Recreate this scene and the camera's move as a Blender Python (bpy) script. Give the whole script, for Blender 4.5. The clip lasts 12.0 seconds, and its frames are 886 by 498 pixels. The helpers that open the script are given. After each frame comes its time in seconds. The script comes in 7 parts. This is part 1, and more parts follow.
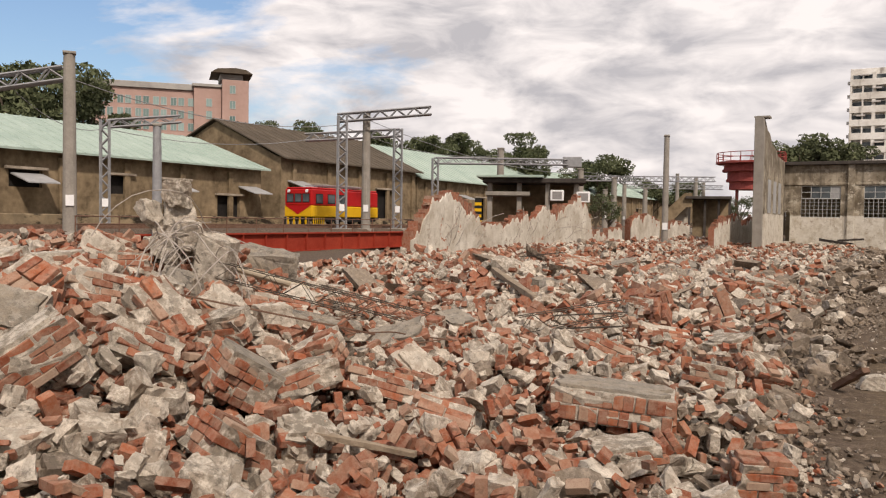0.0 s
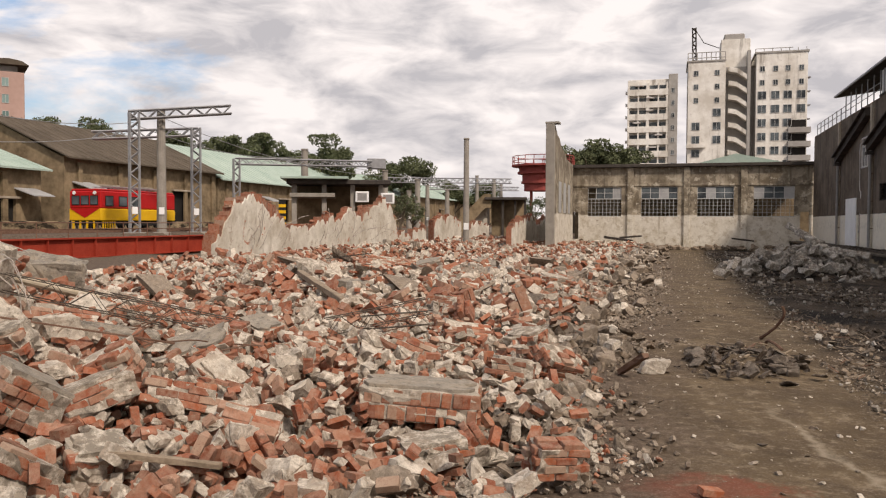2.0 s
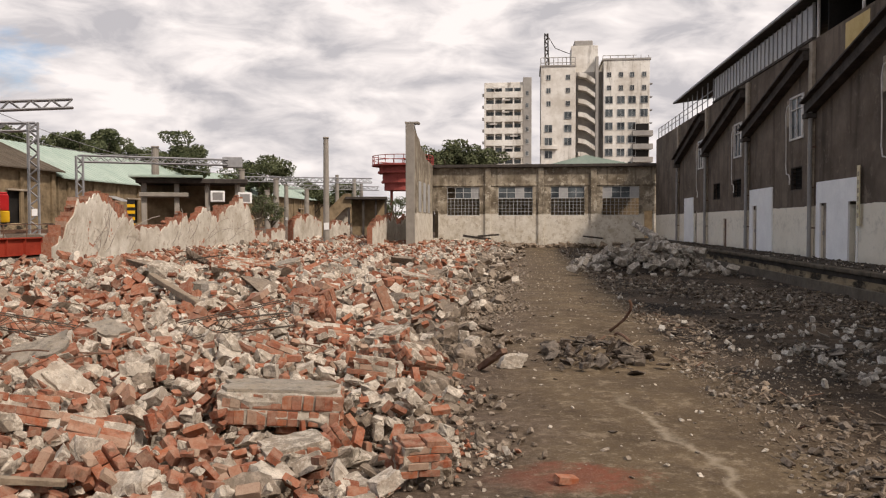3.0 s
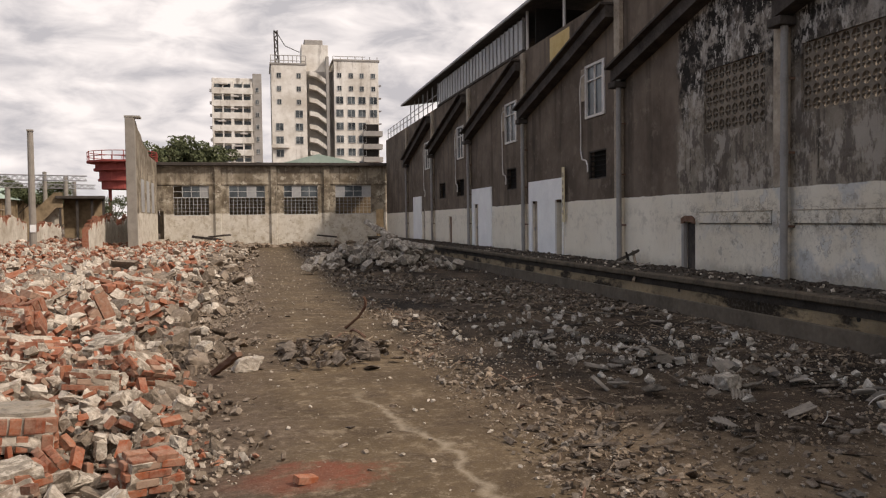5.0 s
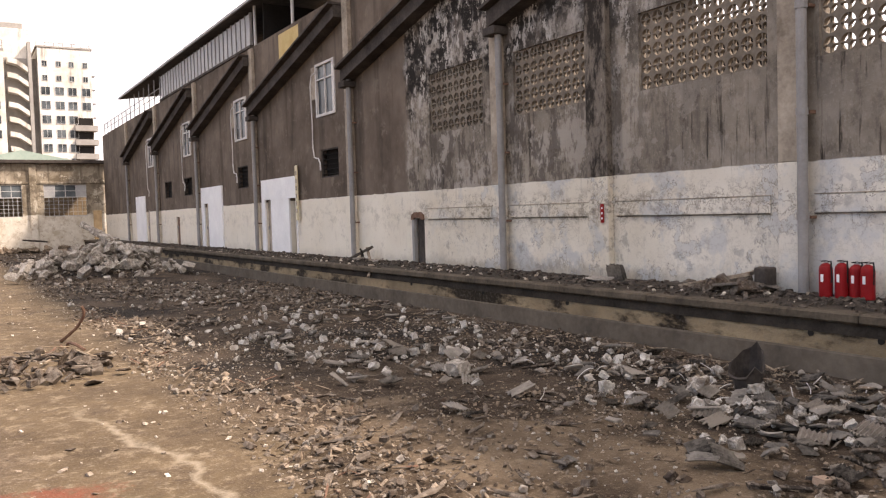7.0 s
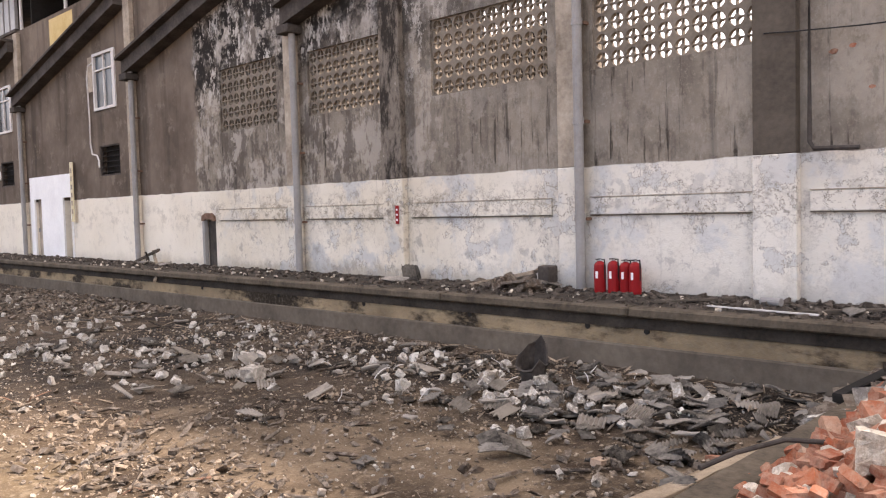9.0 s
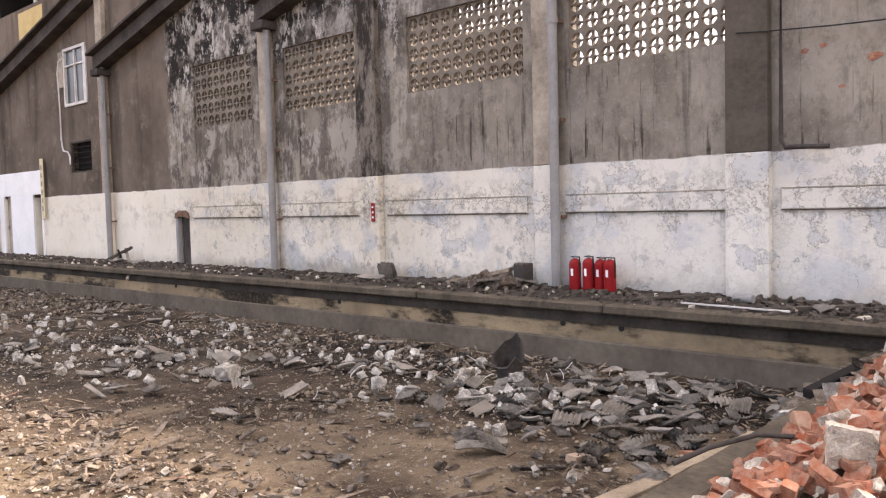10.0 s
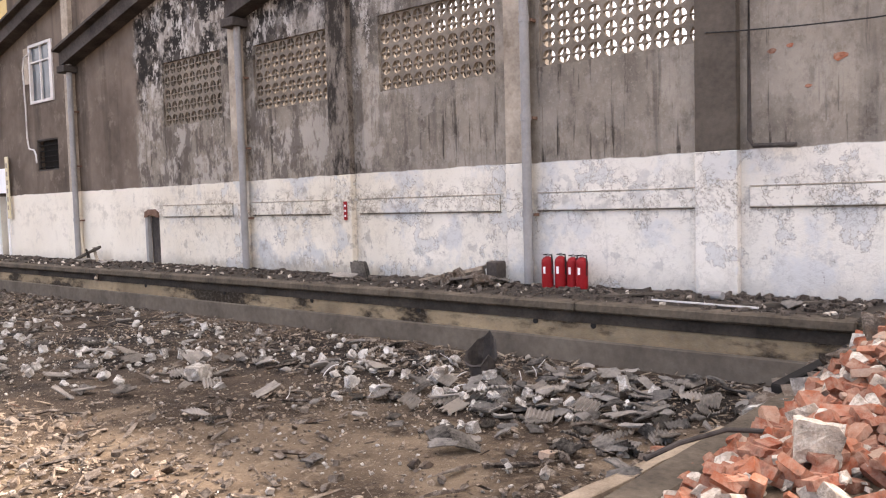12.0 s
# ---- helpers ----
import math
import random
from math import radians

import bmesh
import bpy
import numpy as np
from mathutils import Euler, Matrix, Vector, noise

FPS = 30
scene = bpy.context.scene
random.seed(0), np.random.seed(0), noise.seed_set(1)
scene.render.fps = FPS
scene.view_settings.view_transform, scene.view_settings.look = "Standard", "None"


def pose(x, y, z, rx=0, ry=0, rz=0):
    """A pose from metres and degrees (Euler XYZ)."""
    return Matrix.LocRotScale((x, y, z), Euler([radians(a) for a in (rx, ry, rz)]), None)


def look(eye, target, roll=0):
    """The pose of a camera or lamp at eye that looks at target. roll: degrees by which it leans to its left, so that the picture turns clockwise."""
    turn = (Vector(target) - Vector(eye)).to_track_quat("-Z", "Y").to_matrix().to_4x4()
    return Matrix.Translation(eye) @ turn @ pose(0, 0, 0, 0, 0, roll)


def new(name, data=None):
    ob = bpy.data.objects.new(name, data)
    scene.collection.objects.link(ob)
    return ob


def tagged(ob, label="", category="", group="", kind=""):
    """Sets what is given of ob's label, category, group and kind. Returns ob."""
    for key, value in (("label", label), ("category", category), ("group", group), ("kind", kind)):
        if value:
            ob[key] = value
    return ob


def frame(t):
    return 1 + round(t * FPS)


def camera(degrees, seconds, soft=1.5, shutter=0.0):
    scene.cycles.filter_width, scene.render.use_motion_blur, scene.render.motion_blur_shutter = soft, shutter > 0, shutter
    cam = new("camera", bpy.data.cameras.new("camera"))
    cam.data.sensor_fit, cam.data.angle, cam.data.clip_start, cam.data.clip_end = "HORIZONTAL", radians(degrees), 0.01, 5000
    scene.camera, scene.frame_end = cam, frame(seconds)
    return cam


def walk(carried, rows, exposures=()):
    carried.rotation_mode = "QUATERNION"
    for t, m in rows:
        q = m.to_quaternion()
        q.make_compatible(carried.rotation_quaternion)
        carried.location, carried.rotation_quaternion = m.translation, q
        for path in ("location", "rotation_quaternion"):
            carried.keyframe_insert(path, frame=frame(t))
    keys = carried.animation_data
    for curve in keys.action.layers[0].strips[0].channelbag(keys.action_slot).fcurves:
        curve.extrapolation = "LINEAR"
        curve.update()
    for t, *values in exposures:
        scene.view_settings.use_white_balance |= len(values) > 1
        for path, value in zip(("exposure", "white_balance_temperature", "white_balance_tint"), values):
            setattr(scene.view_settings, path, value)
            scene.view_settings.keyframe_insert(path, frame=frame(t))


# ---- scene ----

EYE = 1.5
cam = camera(57.5, 12.0, 1.2)
ROWS = [
    (0.0, 29.51, -2.09, -0.83),
    (0.5, 29.21, -2.01, -0.71),
    (1.0, 25.55, -1.97, -0.63),
    (1.5, 20.87, -1.90, -0.46),
    (2.0, 15.79, -1.86, -0.23),
    (2.5, 10.82, -1.86, -0.21),
    (3.0, 5.94, -1.88, 0.09),
    (5.0, -12.77, -2.08, 0.71),
    (5.5, -17.18, -2.18, 1.08),
    (6.0, -21.83, -2.26, 1.14),
    (6.5, -26.66, -2.43, 1.41),
    (7.0, -31.44, -2.60, 1.70),
    (7.5, -36.16, -2.76, 1.75),
    (9.5, -47.08, -2.98, 1.45),
    (10.0, -47.54, -3.12, 1.45),
    (10.5, -48.38, -3.24, 1.47),
    (11.0, -48.98, -3.30, 1.54),
    (11.5, -49.31, -3.31, 1.54),
    (12.0, -49.47, -3.29, 1.54),
]
EXPOSURES = [(t, s_, k_, g_) for t, s_, k_, g_ in ((0.0, -0.38, 6900, 17), (3.0, -0.36, 6900, 17), (5.0, -0.35, 6900, 17), (5.5, -0.1, 6950, 18), (6.5, 0.47, 7150, 20), (7.5, 1.14, 7100, 22), (9.5, 1.40, 6900, 22), (12.0, 1.60, 6800, 22))]
walk(cam, [(t, pose(0, 0, EYE, 90 + pitch, roll, yaw)) for t, yaw, pitch, roll in ROWS], EXPOSURES)

# ---- light ----
SUN_EL, SUN_AZ = 45.0, 128.0   # degrees; azimuth clockwise from +y
world = bpy.data.worlds.new("sky")
scene.world = world
world.use_nodes = True
wn, wl = world.node_tree.nodes, world.node_tree.links
wn.clear()


def wnode(kind, **kw):
    n = wn.new(kind)
    for k_, v_ in kw.items():
        n.inputs[k_].default_value = v_
    return n


sky = wnode("ShaderNodeTexSky")
sky.sky_type, sky.sun_disc = "NISHITA", False
sky.sun_elevation, sky.sun_rotation = radians(SUN_EL), radians(SUN_AZ)
sky.air_density, sky.dust_density = 1.2, 1.5
wc = wnode("ShaderNodeTexCoord")
wm = wnode("ShaderNodeMapping")
wm.inputs["Scale"].default_value = (1.0, 1.0, 2.8)
wl.new(wc.outputs["Generated"], wm.inputs["Vector"])
big = wnode("ShaderNodeTexNoise", Scale=2.6, Detail=9.0, Roughness=0.58, Distortion=0.25)
fine = wnode("ShaderNodeTexNoise", Scale=10.0, Detail=8.0, Roughness=0.55, Distortion=0.4)
wl.new(wm.outputs["Vector"], big.inputs["Vector"])
wl.new(wm.outputs["Vector"], fine.inputs["Vector"])
# clear sky opens towards one side only
sep = wnode("ShaderNodeSeparateXYZ")
wl.new(wc.outputs["Generated"], sep.inputs["Vector"])
side = wnode("ShaderNodeMapRange")
side.inputs["From Min"].default_value, side.inputs["From Max"].default_value = -0.74, -0.36
side.inputs["To Min"].default_value, side.inputs["To Max"].default_value = -0.07, 0.26
wl.new(sep.outputs["X"], side.inputs["Value"])
cov = wnode("ShaderNodeMath")
cov.operation = "ADD"
wl.new(big.outputs["Fac"], cov.inputs[0])
wl.new(side.outputs["Result"], cov.inputs[1])
mask = wnode("ShaderNodeMapRange")
mask.inputs["From Min"].default_value, mask.inputs["From Max"].default_value = 0.43, 0.53
wl.new(cov.outputs["Value"], mask.inputs["Value"])
tone = wnode("ShaderNodeValToRGB")
tone.color_ramp.elements[0].position, tone.color_ramp.elements[0].color = 0.34, (7.0, 7.2, 7.6, 1)
tone.color_ramp.elements[1].position, tone.color_ramp.elements[1].color = 0.62, (13.0, 12.9, 12.7, 1)
wl.new(fine.outputs["Fac"], tone.inputs["Fac"])
wmix = wnode("ShaderNodeMix")
wmix.data_type = "RGBA"
wl.new(mask.outputs["Result"], wmix.inputs["Factor"])
clear = wnode("ShaderNodeMix")
clear.data_type, clear.blend_type = "RGBA", "MULTIPLY"
clear.inputs["Factor"].default_value, clear.inputs["B"].default_value = 1.0, (1.3, 1.55, 1.8, 1)
wl.new(sky.outputs["Color"], clear.inputs["A"])
wl.new(clear.outputs["Result"], wmix.inputs["A"])
wl.new(tone.outputs["Color"], wmix.inputs["B"])
bg = wnode("ShaderNodeBackground", Strength=0.097)
wo = wnode("ShaderNodeOutputWorld")
wl.new(wmix.outputs["Result"], bg.inputs["Color"])
wl.new(bg.outputs["Background"], wo.inputs["Surface"])

sun = bpy.data.lights.new("sun", "SUN")
sun.energy, sun.angle, sun.color = 4.2, radians(4), (1.0, 0.93, 0.82)
sun_ob = new("sun", sun)
sa, se = radians(SUN_AZ), radians(SUN_EL)
sun_ob.matrix_world = look((math.sin(sa) * math.cos(se) * 50, math.cos(sa) * math.cos(se) * 50, math.sin(se) * 50), (0, 0, 0))


# ---- materials ----
class Nodes:
    """A small writer of node trees; positions are world metres."""

    def __init__(self, name):
        self.m = bpy.data.materials.new(name)
        self.m.use_nodes = True
        self.n, self.l = self.m.node_tree.nodes, self.m.node_tree.links
        self.bsdf = self.n["Principled BSDF"]
        self.geo = self.n.new("ShaderNodeNewGeometry")

    def put(self, sock, value):
        if hasattr(value, "node"):
            self.l.new(value, sock)
        else:
            sock.default_value = value

    def noise(self, scale, detail=4.0, rough=0.6, stretch=None, offset=0.0):
        t = self.n.new("ShaderNodeTexNoise")
        t.inputs["Scale"].default_value, t.inputs["Detail"].default_value, t.inputs["Roughness"].default_value = scale, detail, rough
        vec = self.geo.outputs["Position"]
        if stretch or offset:
            mp = self.n.new("ShaderNodeMapping")
            mp.inputs["Scale"].default_value = stretch or (1, 1, 1)
            mp.inputs["Location"].default_value = (offset, offset * 0.7, offset * 1.3)
            self.l.new(vec, mp.inputs["Vector"])
            vec = mp.outputs["Vector"]
        self.l.new(vec, t.inputs["Vector"])
        return t.outputs["Fac"]

    def span(self, value, a, b, lo=0.0, hi=1.0):
        r = self.n.new("ShaderNodeMapRange")
        r.inputs["From Min"].default_value, r.inputs["From Max"].default_value = a, b
        r.inputs["To Min"].default_value, r.inputs["To Max"].default_value = lo, hi
        self.l.new(value, r.inputs["Value"])
        return r.outputs["Result"]

    def math(self, op, a, b=0.0):
        r = self.n.new("ShaderNodeMath")
        r.operation = op
        self.put(r.inputs[0], a)
        self.put(r.inputs[1], b)
        return r.outputs["Value"]

    def mix(self, fac, a, b):
        r = self.n.new("ShaderNodeMix")
        r.data_type = "RGBA"
        self.put(r.inputs["Factor"], fac)
        self.put(r.inputs["A"], a if hasattr(a, "node") else (*a, 1))
        self.put(r.inputs["B"], b if hasattr(b, "node") else (*b, 1))
        return r.outputs["Result"]

    def xyz(self):
        s_ = self.n.new("ShaderNodeSeparateXYZ")
        self.l.new(self.geo.outputs["Position"], s_.inputs["Vector"])
        return s_.outputs

    def island(self):
        return self.geo.outputs["Random Per Island"]

    def obrandom(self):
        return self.n.new("ShaderNodeObjectInfo").outputs["Random"]

    def done(self, color, rough=0.85, bump=None, strength=0.4, dist=0.02, metal=0.0):
        self.put(self.bsdf.inputs["Base Color"], color if hasattr(color, "node") else (*color, 1))
        self.put(self.bsdf.inputs["Roughness"], rough)
        self.bsdf.inputs["Metallic"].default_value = metal
        self.bsdf.inputs["Specular IOR Level"].default_value = 0.14
        if bump is not None:
            b = self.n.new("ShaderNodeBump")
            b.inputs["Strength"].default_value, b.inputs["Distance"].default_value = strength, dist
            self.l.new(bump, b.inputs["Height"])
            self.l.new(b.outputs["Normal"], self.bsdf.inputs["Normal"])
        return self.m


def plain(name, c1, c2, scale=3.0, rough=0.85, bump=0.4, dist=0.02, metal=0.0, fine_scale=None, random_tone=0.0):
    """Two tones at two scales, with grain."""
    k_ = Nodes(name)
    f1 = k_.noise(scale, 5.0)
    f2 = k_.noise(fine_scale or scale * 9, 4.0, offset=3.0)
    f = k_.math("ADD", k_.span(f1, 0.3, 0.7, 0.0, 0.65), k_.span(f2, 0.3, 0.7, 0.0, 0.35))
    if random_tone:
        f = k_.math("ADD", f, k_.span(k_.obrandom(), 0, 1, -random_tone, random_tone))
    return k_.done(k_.mix(f, c1, c2), rough, f2, bump, dist, metal)


def brick_material(name, object_random):
    k_ = Nodes(name)
    r = k_.obrandom() if object_random else k_.island()
    ramp = k_.n.new("ShaderNodeValToRGB")
    e = ramp.color_ramp.elements
    e[0].position, e[0].color = 0.0, (0.13, 0.042, 0.023, 1)
    e[1].position, e[1].color = 1.0, (0.34, 0.255, 0.19, 1)
    for p_, c_ in ((0.25, (0.27, 0.071, 0.034, 1)), (0.5, (0.34, 0.108, 0.050, 1)), (0.7, (0.21, 0.064, 0.035, 1)), (0.85, (0.31, 0.145, 0.09, 1))):
        q = e.new(p_)
        q.color = c_
    k_.l.new(r, ramp.inputs["Fac"])
    dust = k_.span(k_.noise(9.0, 9.0, 0.76), 0.40, 0.66)
    col = k_.mix(k_.math("MULTIPLY", dust, 0.55), ramp.outputs["Color"], (0.46, 0.36, 0.275))
    dirt = k_.span(k_.noise(13.0, 6.0, 0.7, None, 4.0), 0.54, 0.68, 0, 0.65)
    col = k_.mix(dirt, col, (0.11, 0.075, 0.055))
    grain = k_.noise(85, 4.0, 0.7)
    col = k_.mix(k_.span(grain, 0.45, 0.7, 0, 0.4), col, (0.20, 0.11, 0.07))
    relief = k_.math("ADD", k_.math("MULTIPLY", k_.noise(22.0, 5.0, 0.65, None, 8.0), 1.6), grain)
    return k_.done(col, 0.95, relief, 0.6, 0.008)


def concrete_material(name, object_random, lo, hi, warm=(0.42, 0.33, 0.25)):
    k_ = Nodes(name)
    r = k_.obrandom() if object_random else k_.island()
    a = k_.mix(r, lo, hi)
    pale = tuple(min(m_, c * 1.35) for c, m_ in zip(hi, (0.90, 0.86, 0.79)))
    dark = tuple(c * 0.32 for c in lo)
    col = k_.mix(k_.span(k_.noise(3.4, 7.0, 0.7), 0.45, 0.60, 0, 0.6), a, warm)
    col = k_.mix(k_.span(k_.noise(9.0, 7.0, 0.75, None, 6.0), 0.47, 0.60, 0, 0.85), col, pale)
    col = k_.mix(k_.span(k_.noise(11.0, 7.0, 0.72, None, 2.0), 0.55, 0.66, 0, 0.6), col, dark)
    grain = k_.noise(70, 5.0, 0.75)
    col = k_.mix(k_.span(grain, 0.5, 0.72, 0, 0.4), col, dark)
    relief = k_.math("ADD", k_.math("MULTIPLY", k_.noise(16.0, 6.0, 0.7, None, 8.0), 2.0), grain)
    return k_.done(col, 0.95, relief, 0.8, 0.013)


M = {}
M["brick"] = brick_material("brick_broken", False)
M["brick_one"] = brick_material("brick_single", True)
M["rubble"] = concrete_material("mortar_rubble", False, (0.25, 0.213, 0.168), (0.53, 0.475, 0.40), (0.34, 0.265, 0.20))
M["rubble_one"] = concrete_material("concrete_chunk", True, (0.22, 0.188, 0.148), (0.48, 0.43, 0.36), (0.32, 0.25, 0.188))
M["grey"] = concrete_material("dark_cement", False, (0.10, 0.081, 0.063), (0.26, 0.213, 0.168), (0.27, 0.21, 0.15))
M["grey_one"] = concrete_material("cement_render", True, (0.13, 0.115, 0.096), (0.27, 0.24, 0.20), (0.38, 0.315, 0.235))
M["char"] = concrete_material("charred_bits", False, (0.030, 0.024, 0.020), (0.17, 0.143, 0.117), (0.10, 0.065, 0.042))
M["cinder"] = concrete_material("black_cinders", False, (0.016, 0.013, 0.011), (0.11, 0.092, 0.076), (0.05, 0.036, 0.027))
M["crumb"] = concrete_material("brown_crumbs", False, (0.085, 0.065, 0.048), (0.28, 0.228, 0.175), (0.23, 0.165, 0.11))
M["ash"] = concrete_material("pale_ash", False, (0.15, 0.13, 0.11), (0.39, 0.36, 0.315), (0.23, 0.18, 0.135))
M["insulation"] = concrete_material("white_insulation", False, (0.19, 0.172, 0.148), (0.50, 0.475, 0.43), (0.28, 0.23, 0.18))
M["sheet"] = plain("burnt_corrugated_sheet", (0.024, 0.021, 0.018), (0.30, 0.268, 0.23), 2.5, 0.75, 0.3, 0.01, random_tone=0.42)
M["rust"] = plain("rusty_steel", (0.09, 0.045, 0.03), (0.22, 0.14, 0.10), 6, 0.85)
M["rebar"] = plain("bent_rebar", (0.27, 0.235, 0.20), (0.48, 0.43, 0.38), 5, 0.8)
M["wood"] = plain("weathered_wood", (0.16, 0.12, 0.085), (0.36, 0.29, 0.21), 5, 0.9)
M["pale_wood"] = plain("pale_pole", (0.42, 0.35, 0.25), (0.58, 0.51, 0.40), 4, 0.8)
M["steel"] = plain("galvanised_steel", (0.22, 0.22, 0.23), (0.36, 0.36, 0.36), 3, 0.55, 0.15, 0.005, metal=0.3)
M["post"] = plain("concrete_post", (0.20, 0.18, 0.155), (0.34, 0.31, 0.27), 1.5, 0.9)
M["pipe"] = plain("grey_pvc_pipe", (0.20, 0.19, 0.185), (0.30, 0.29, 0.28), 2, 0.6)
M["pilaster"] = plain("stained_pilaster", (0.15, 0.12, 0.092), (0.47, 0.405, 0.325), 1.1, 0.95)
M["darkbeam"] = plain("sooty_concrete_beam", (0.025, 0.022, 0.02), (0.10, 0.085, 0.075), 1.6, 0.95)
M["sooty"] = plain("sooty_brown_render", (0.05, 0.042, 0.034), (0.12, 0.10, 0.08), 1.2, 0.95)
# Near-black that paints the shade inside openings; also serves slats and charred wood.
M["dark"] = plain("shade_and_char_black", (0.012, 0.011, 0.010), (0.03, 0.027, 0.025), 1.0, 0.95)
M["white"] = plain("white_paint", (0.66, 0.66, 0.66), (0.82, 0.82, 0.81), 1.2, 0.6, 0.15, 0.01)
M["conduit"] = plain("white_conduit", (0.45, 0.42, 0.40), (0.62, 0.60, 0.57), 3, 0.6)
M["redpaint"] = plain("red_enamel", (0.19, 0.008, 0.010), (0.27, 0.014, 0.016), 4, 0.35, 0.05, 0.002)
M["redsteel"] = plain("red_oxide_girder", (0.22, 0.025, 0.014), (0.36, 0.055, 0.03), 0.9, 0.7)
M["tankred"] = plain("weathered_red_tank_paint", (0.20, 0.045, 0.040), (0.38, 0.095, 0.08), 0.9, 0.85)
M["locored"] = plain("locomotive_red", (0.36, 0.010, 0.012), (0.48, 0.02, 0.018), 0.8, 0.4, 0.1, 0.01)
M["yellow"] = plain("warning_yellow", (0.62, 0.34, 0.010), (0.74, 0.44, 0.02), 0.8, 0.45, 0.1, 0.01)
M["black"] = plain("black_paint", (0.012, 0.012, 0.012), (0.03, 0.028, 0.027), 2, 0.5)
M["green_roof"] = plain("pale_green_metal_roof", (0.25, 0.33, 0.28), (0.40, 0.475, 0.415), 0.35, 0.6, 0.2, 0.02)
M["tile_roof"] = plain("old_dark_roof_tiles", (0.06, 0.048, 0.036), (0.13, 0.105, 0.08), 0.5, 0.95)
M["ochre_wall"] = plain("grimy_warehouse_render", (0.068, 0.049, 0.029), (0.33, 0.25, 0.158), 0.55, 0.95, 0.4, 0.03, fine_scale=2.5)
M["hotel"] = plain("pink_tile_cladding", (0.34, 0.225, 0.19), (0.45, 0.31, 0.265), 0.15, 0.8, 0.2, 0.03, fine_scale=1.2)
M["tower_grey"] = plain("stained_grey_facade", (0.24, 0.225, 0.21), (0.42, 0.40, 0.37), 0.2, 0.85, 0.2, 0.02, fine_scale=1.0)
M["frame"] = plain("aluminium_frame", (0.35, 0.35, 0.34), (0.50, 0.50, 0.49), 2, 0.5)
M["leaf"] = plain("tree_leaves", (0.040, 0.052, 0.026), (0.15, 0.165, 0.085), 0.9, 0.7, 0.2, 0.02, fine_scale=5)
M["bark"] = plain("tree_bark", (0.07, 0.055, 0.04), (0.15, 0.12, 0.09), 3, 0.95)
M["tarnish"] = plain("clear_cladding", (0.26, 0.26, 0.26), (0.44, 0.44, 0.44), 0.8, 0.5)
M["block"] = plain("cement_breeze_block", (0.11, 0.09, 0.07), (0.24, 0.205, 0.165), 1.6, 0.95)
M["cream_sign"] = plain("yellowed_sign_board", (0.50, 0.42, 0.24), (0.62, 0.55, 0.38), 3, 0.6)
M["ochre"] = plain("ochre_plaster_patch", (0.45, 0.31, 0.12), (0.60, 0.47, 0.24), 1.5, 0.9)

g_ = Nodes("window_glass")
g_.bsdf.inputs["Coat Weight"].default_value = 0.0
M["lip"] = plain("sooty_platform_lip", (0.028, 0.023, 0.018), (0.15, 0.122, 0.09), 1.6, 0.9, 0.6, 0.02)
M["ptop"] = plain("sooty_platform_top", (0.012, 0.010, 0.008), (0.075, 0.062, 0.050), 1.8, 0.9, 0.6, 0.02)
M["foot"] = plain("damp_grey_plinth", (0.062, 0.051, 0.040), (0.165, 0.138, 0.107), 0.9, 0.85, 0.5, 0.02)
M["glass"] = g_.done(g_.mix(g_.span(g_.noise(0.5, 2.0), 0.35, 0.65), (0.03, 0.035, 0.04), (0.12, 0.14, 0.15)), 0.12)
g_ = Nodes("hotel_window_glass")
M["teal"] = g_.done(g_.mix(g_.obrandom(), (0.10, 0.16, 0.15), (0.28, 0.38, 0.36)), 0.2)

k_ = Nodes("old_cream_plaster")
big_n, mid_n, fine_n = k_.noise(0.7, 7.0, 0.7), k_.noise(2.4, 8.0, 0.75, None, 5.0), k_.noise(18.0, 5.0, 0.72, None, 9.0)
col = k_.mix(k_.span(big_n, 0.36, 0.64), (0.44, 0.39, 0.315), (0.70, 0.66, 0.58))
col = k_.mix(k_.span(k_.noise(1.0, 6.0, 0.7, (1.0, 2.0, 0.7), 15.0), 0.54, 0.66, 0, 0.4), col, (0.30, 0.25, 0.19))
col = k_.mix(k_.span(mid_n, 0.57, 0.60, 0, 0.85), col, (0.37, 0.30, 0.24))
col = k_.mix(k_.span(k_.noise(1.1, 8.0, 0.72, None, 33.0), 0.62, 0.64, 0, 0.9), col, (0.40, 0.155, 0.085))
M["plaster"] = k_.done(k_.mix(k_.span(fine_n, 0.55, 0.72, 0, 0.5), col, (0.28, 0.23, 0.17)), 0.95, k_.math("ADD", mid_n, fine_n), 0.8, 0.04)

k_ = Nodes("white_tile_facade")
drip, blot, fine_n = k_.noise(1.0, 6.0, 0.7, (0.55, 0.55, 0.06)), k_.noise(0.16, 6.0, 0.7, None, 6.0), k_.noise(1.4, 5.0, 0.7, None, 2.0)
col = k_.mix(k_.span(blot, 0.38, 0.62), (0.55, 0.51, 0.45), (0.78, 0.755, 0.705))
col = k_.mix(k_.span(drip, 0.55, 0.66, 0, 0.75), col, (0.22, 0.19, 0.16))
col = k_.mix(k_.span(fine_n, 0.58, 0.70, 0, 0.5), col, (0.30, 0.265, 0.225))
M["tower"] = k_.done(col, 0.8, fine_n, 0.2, 0.03)

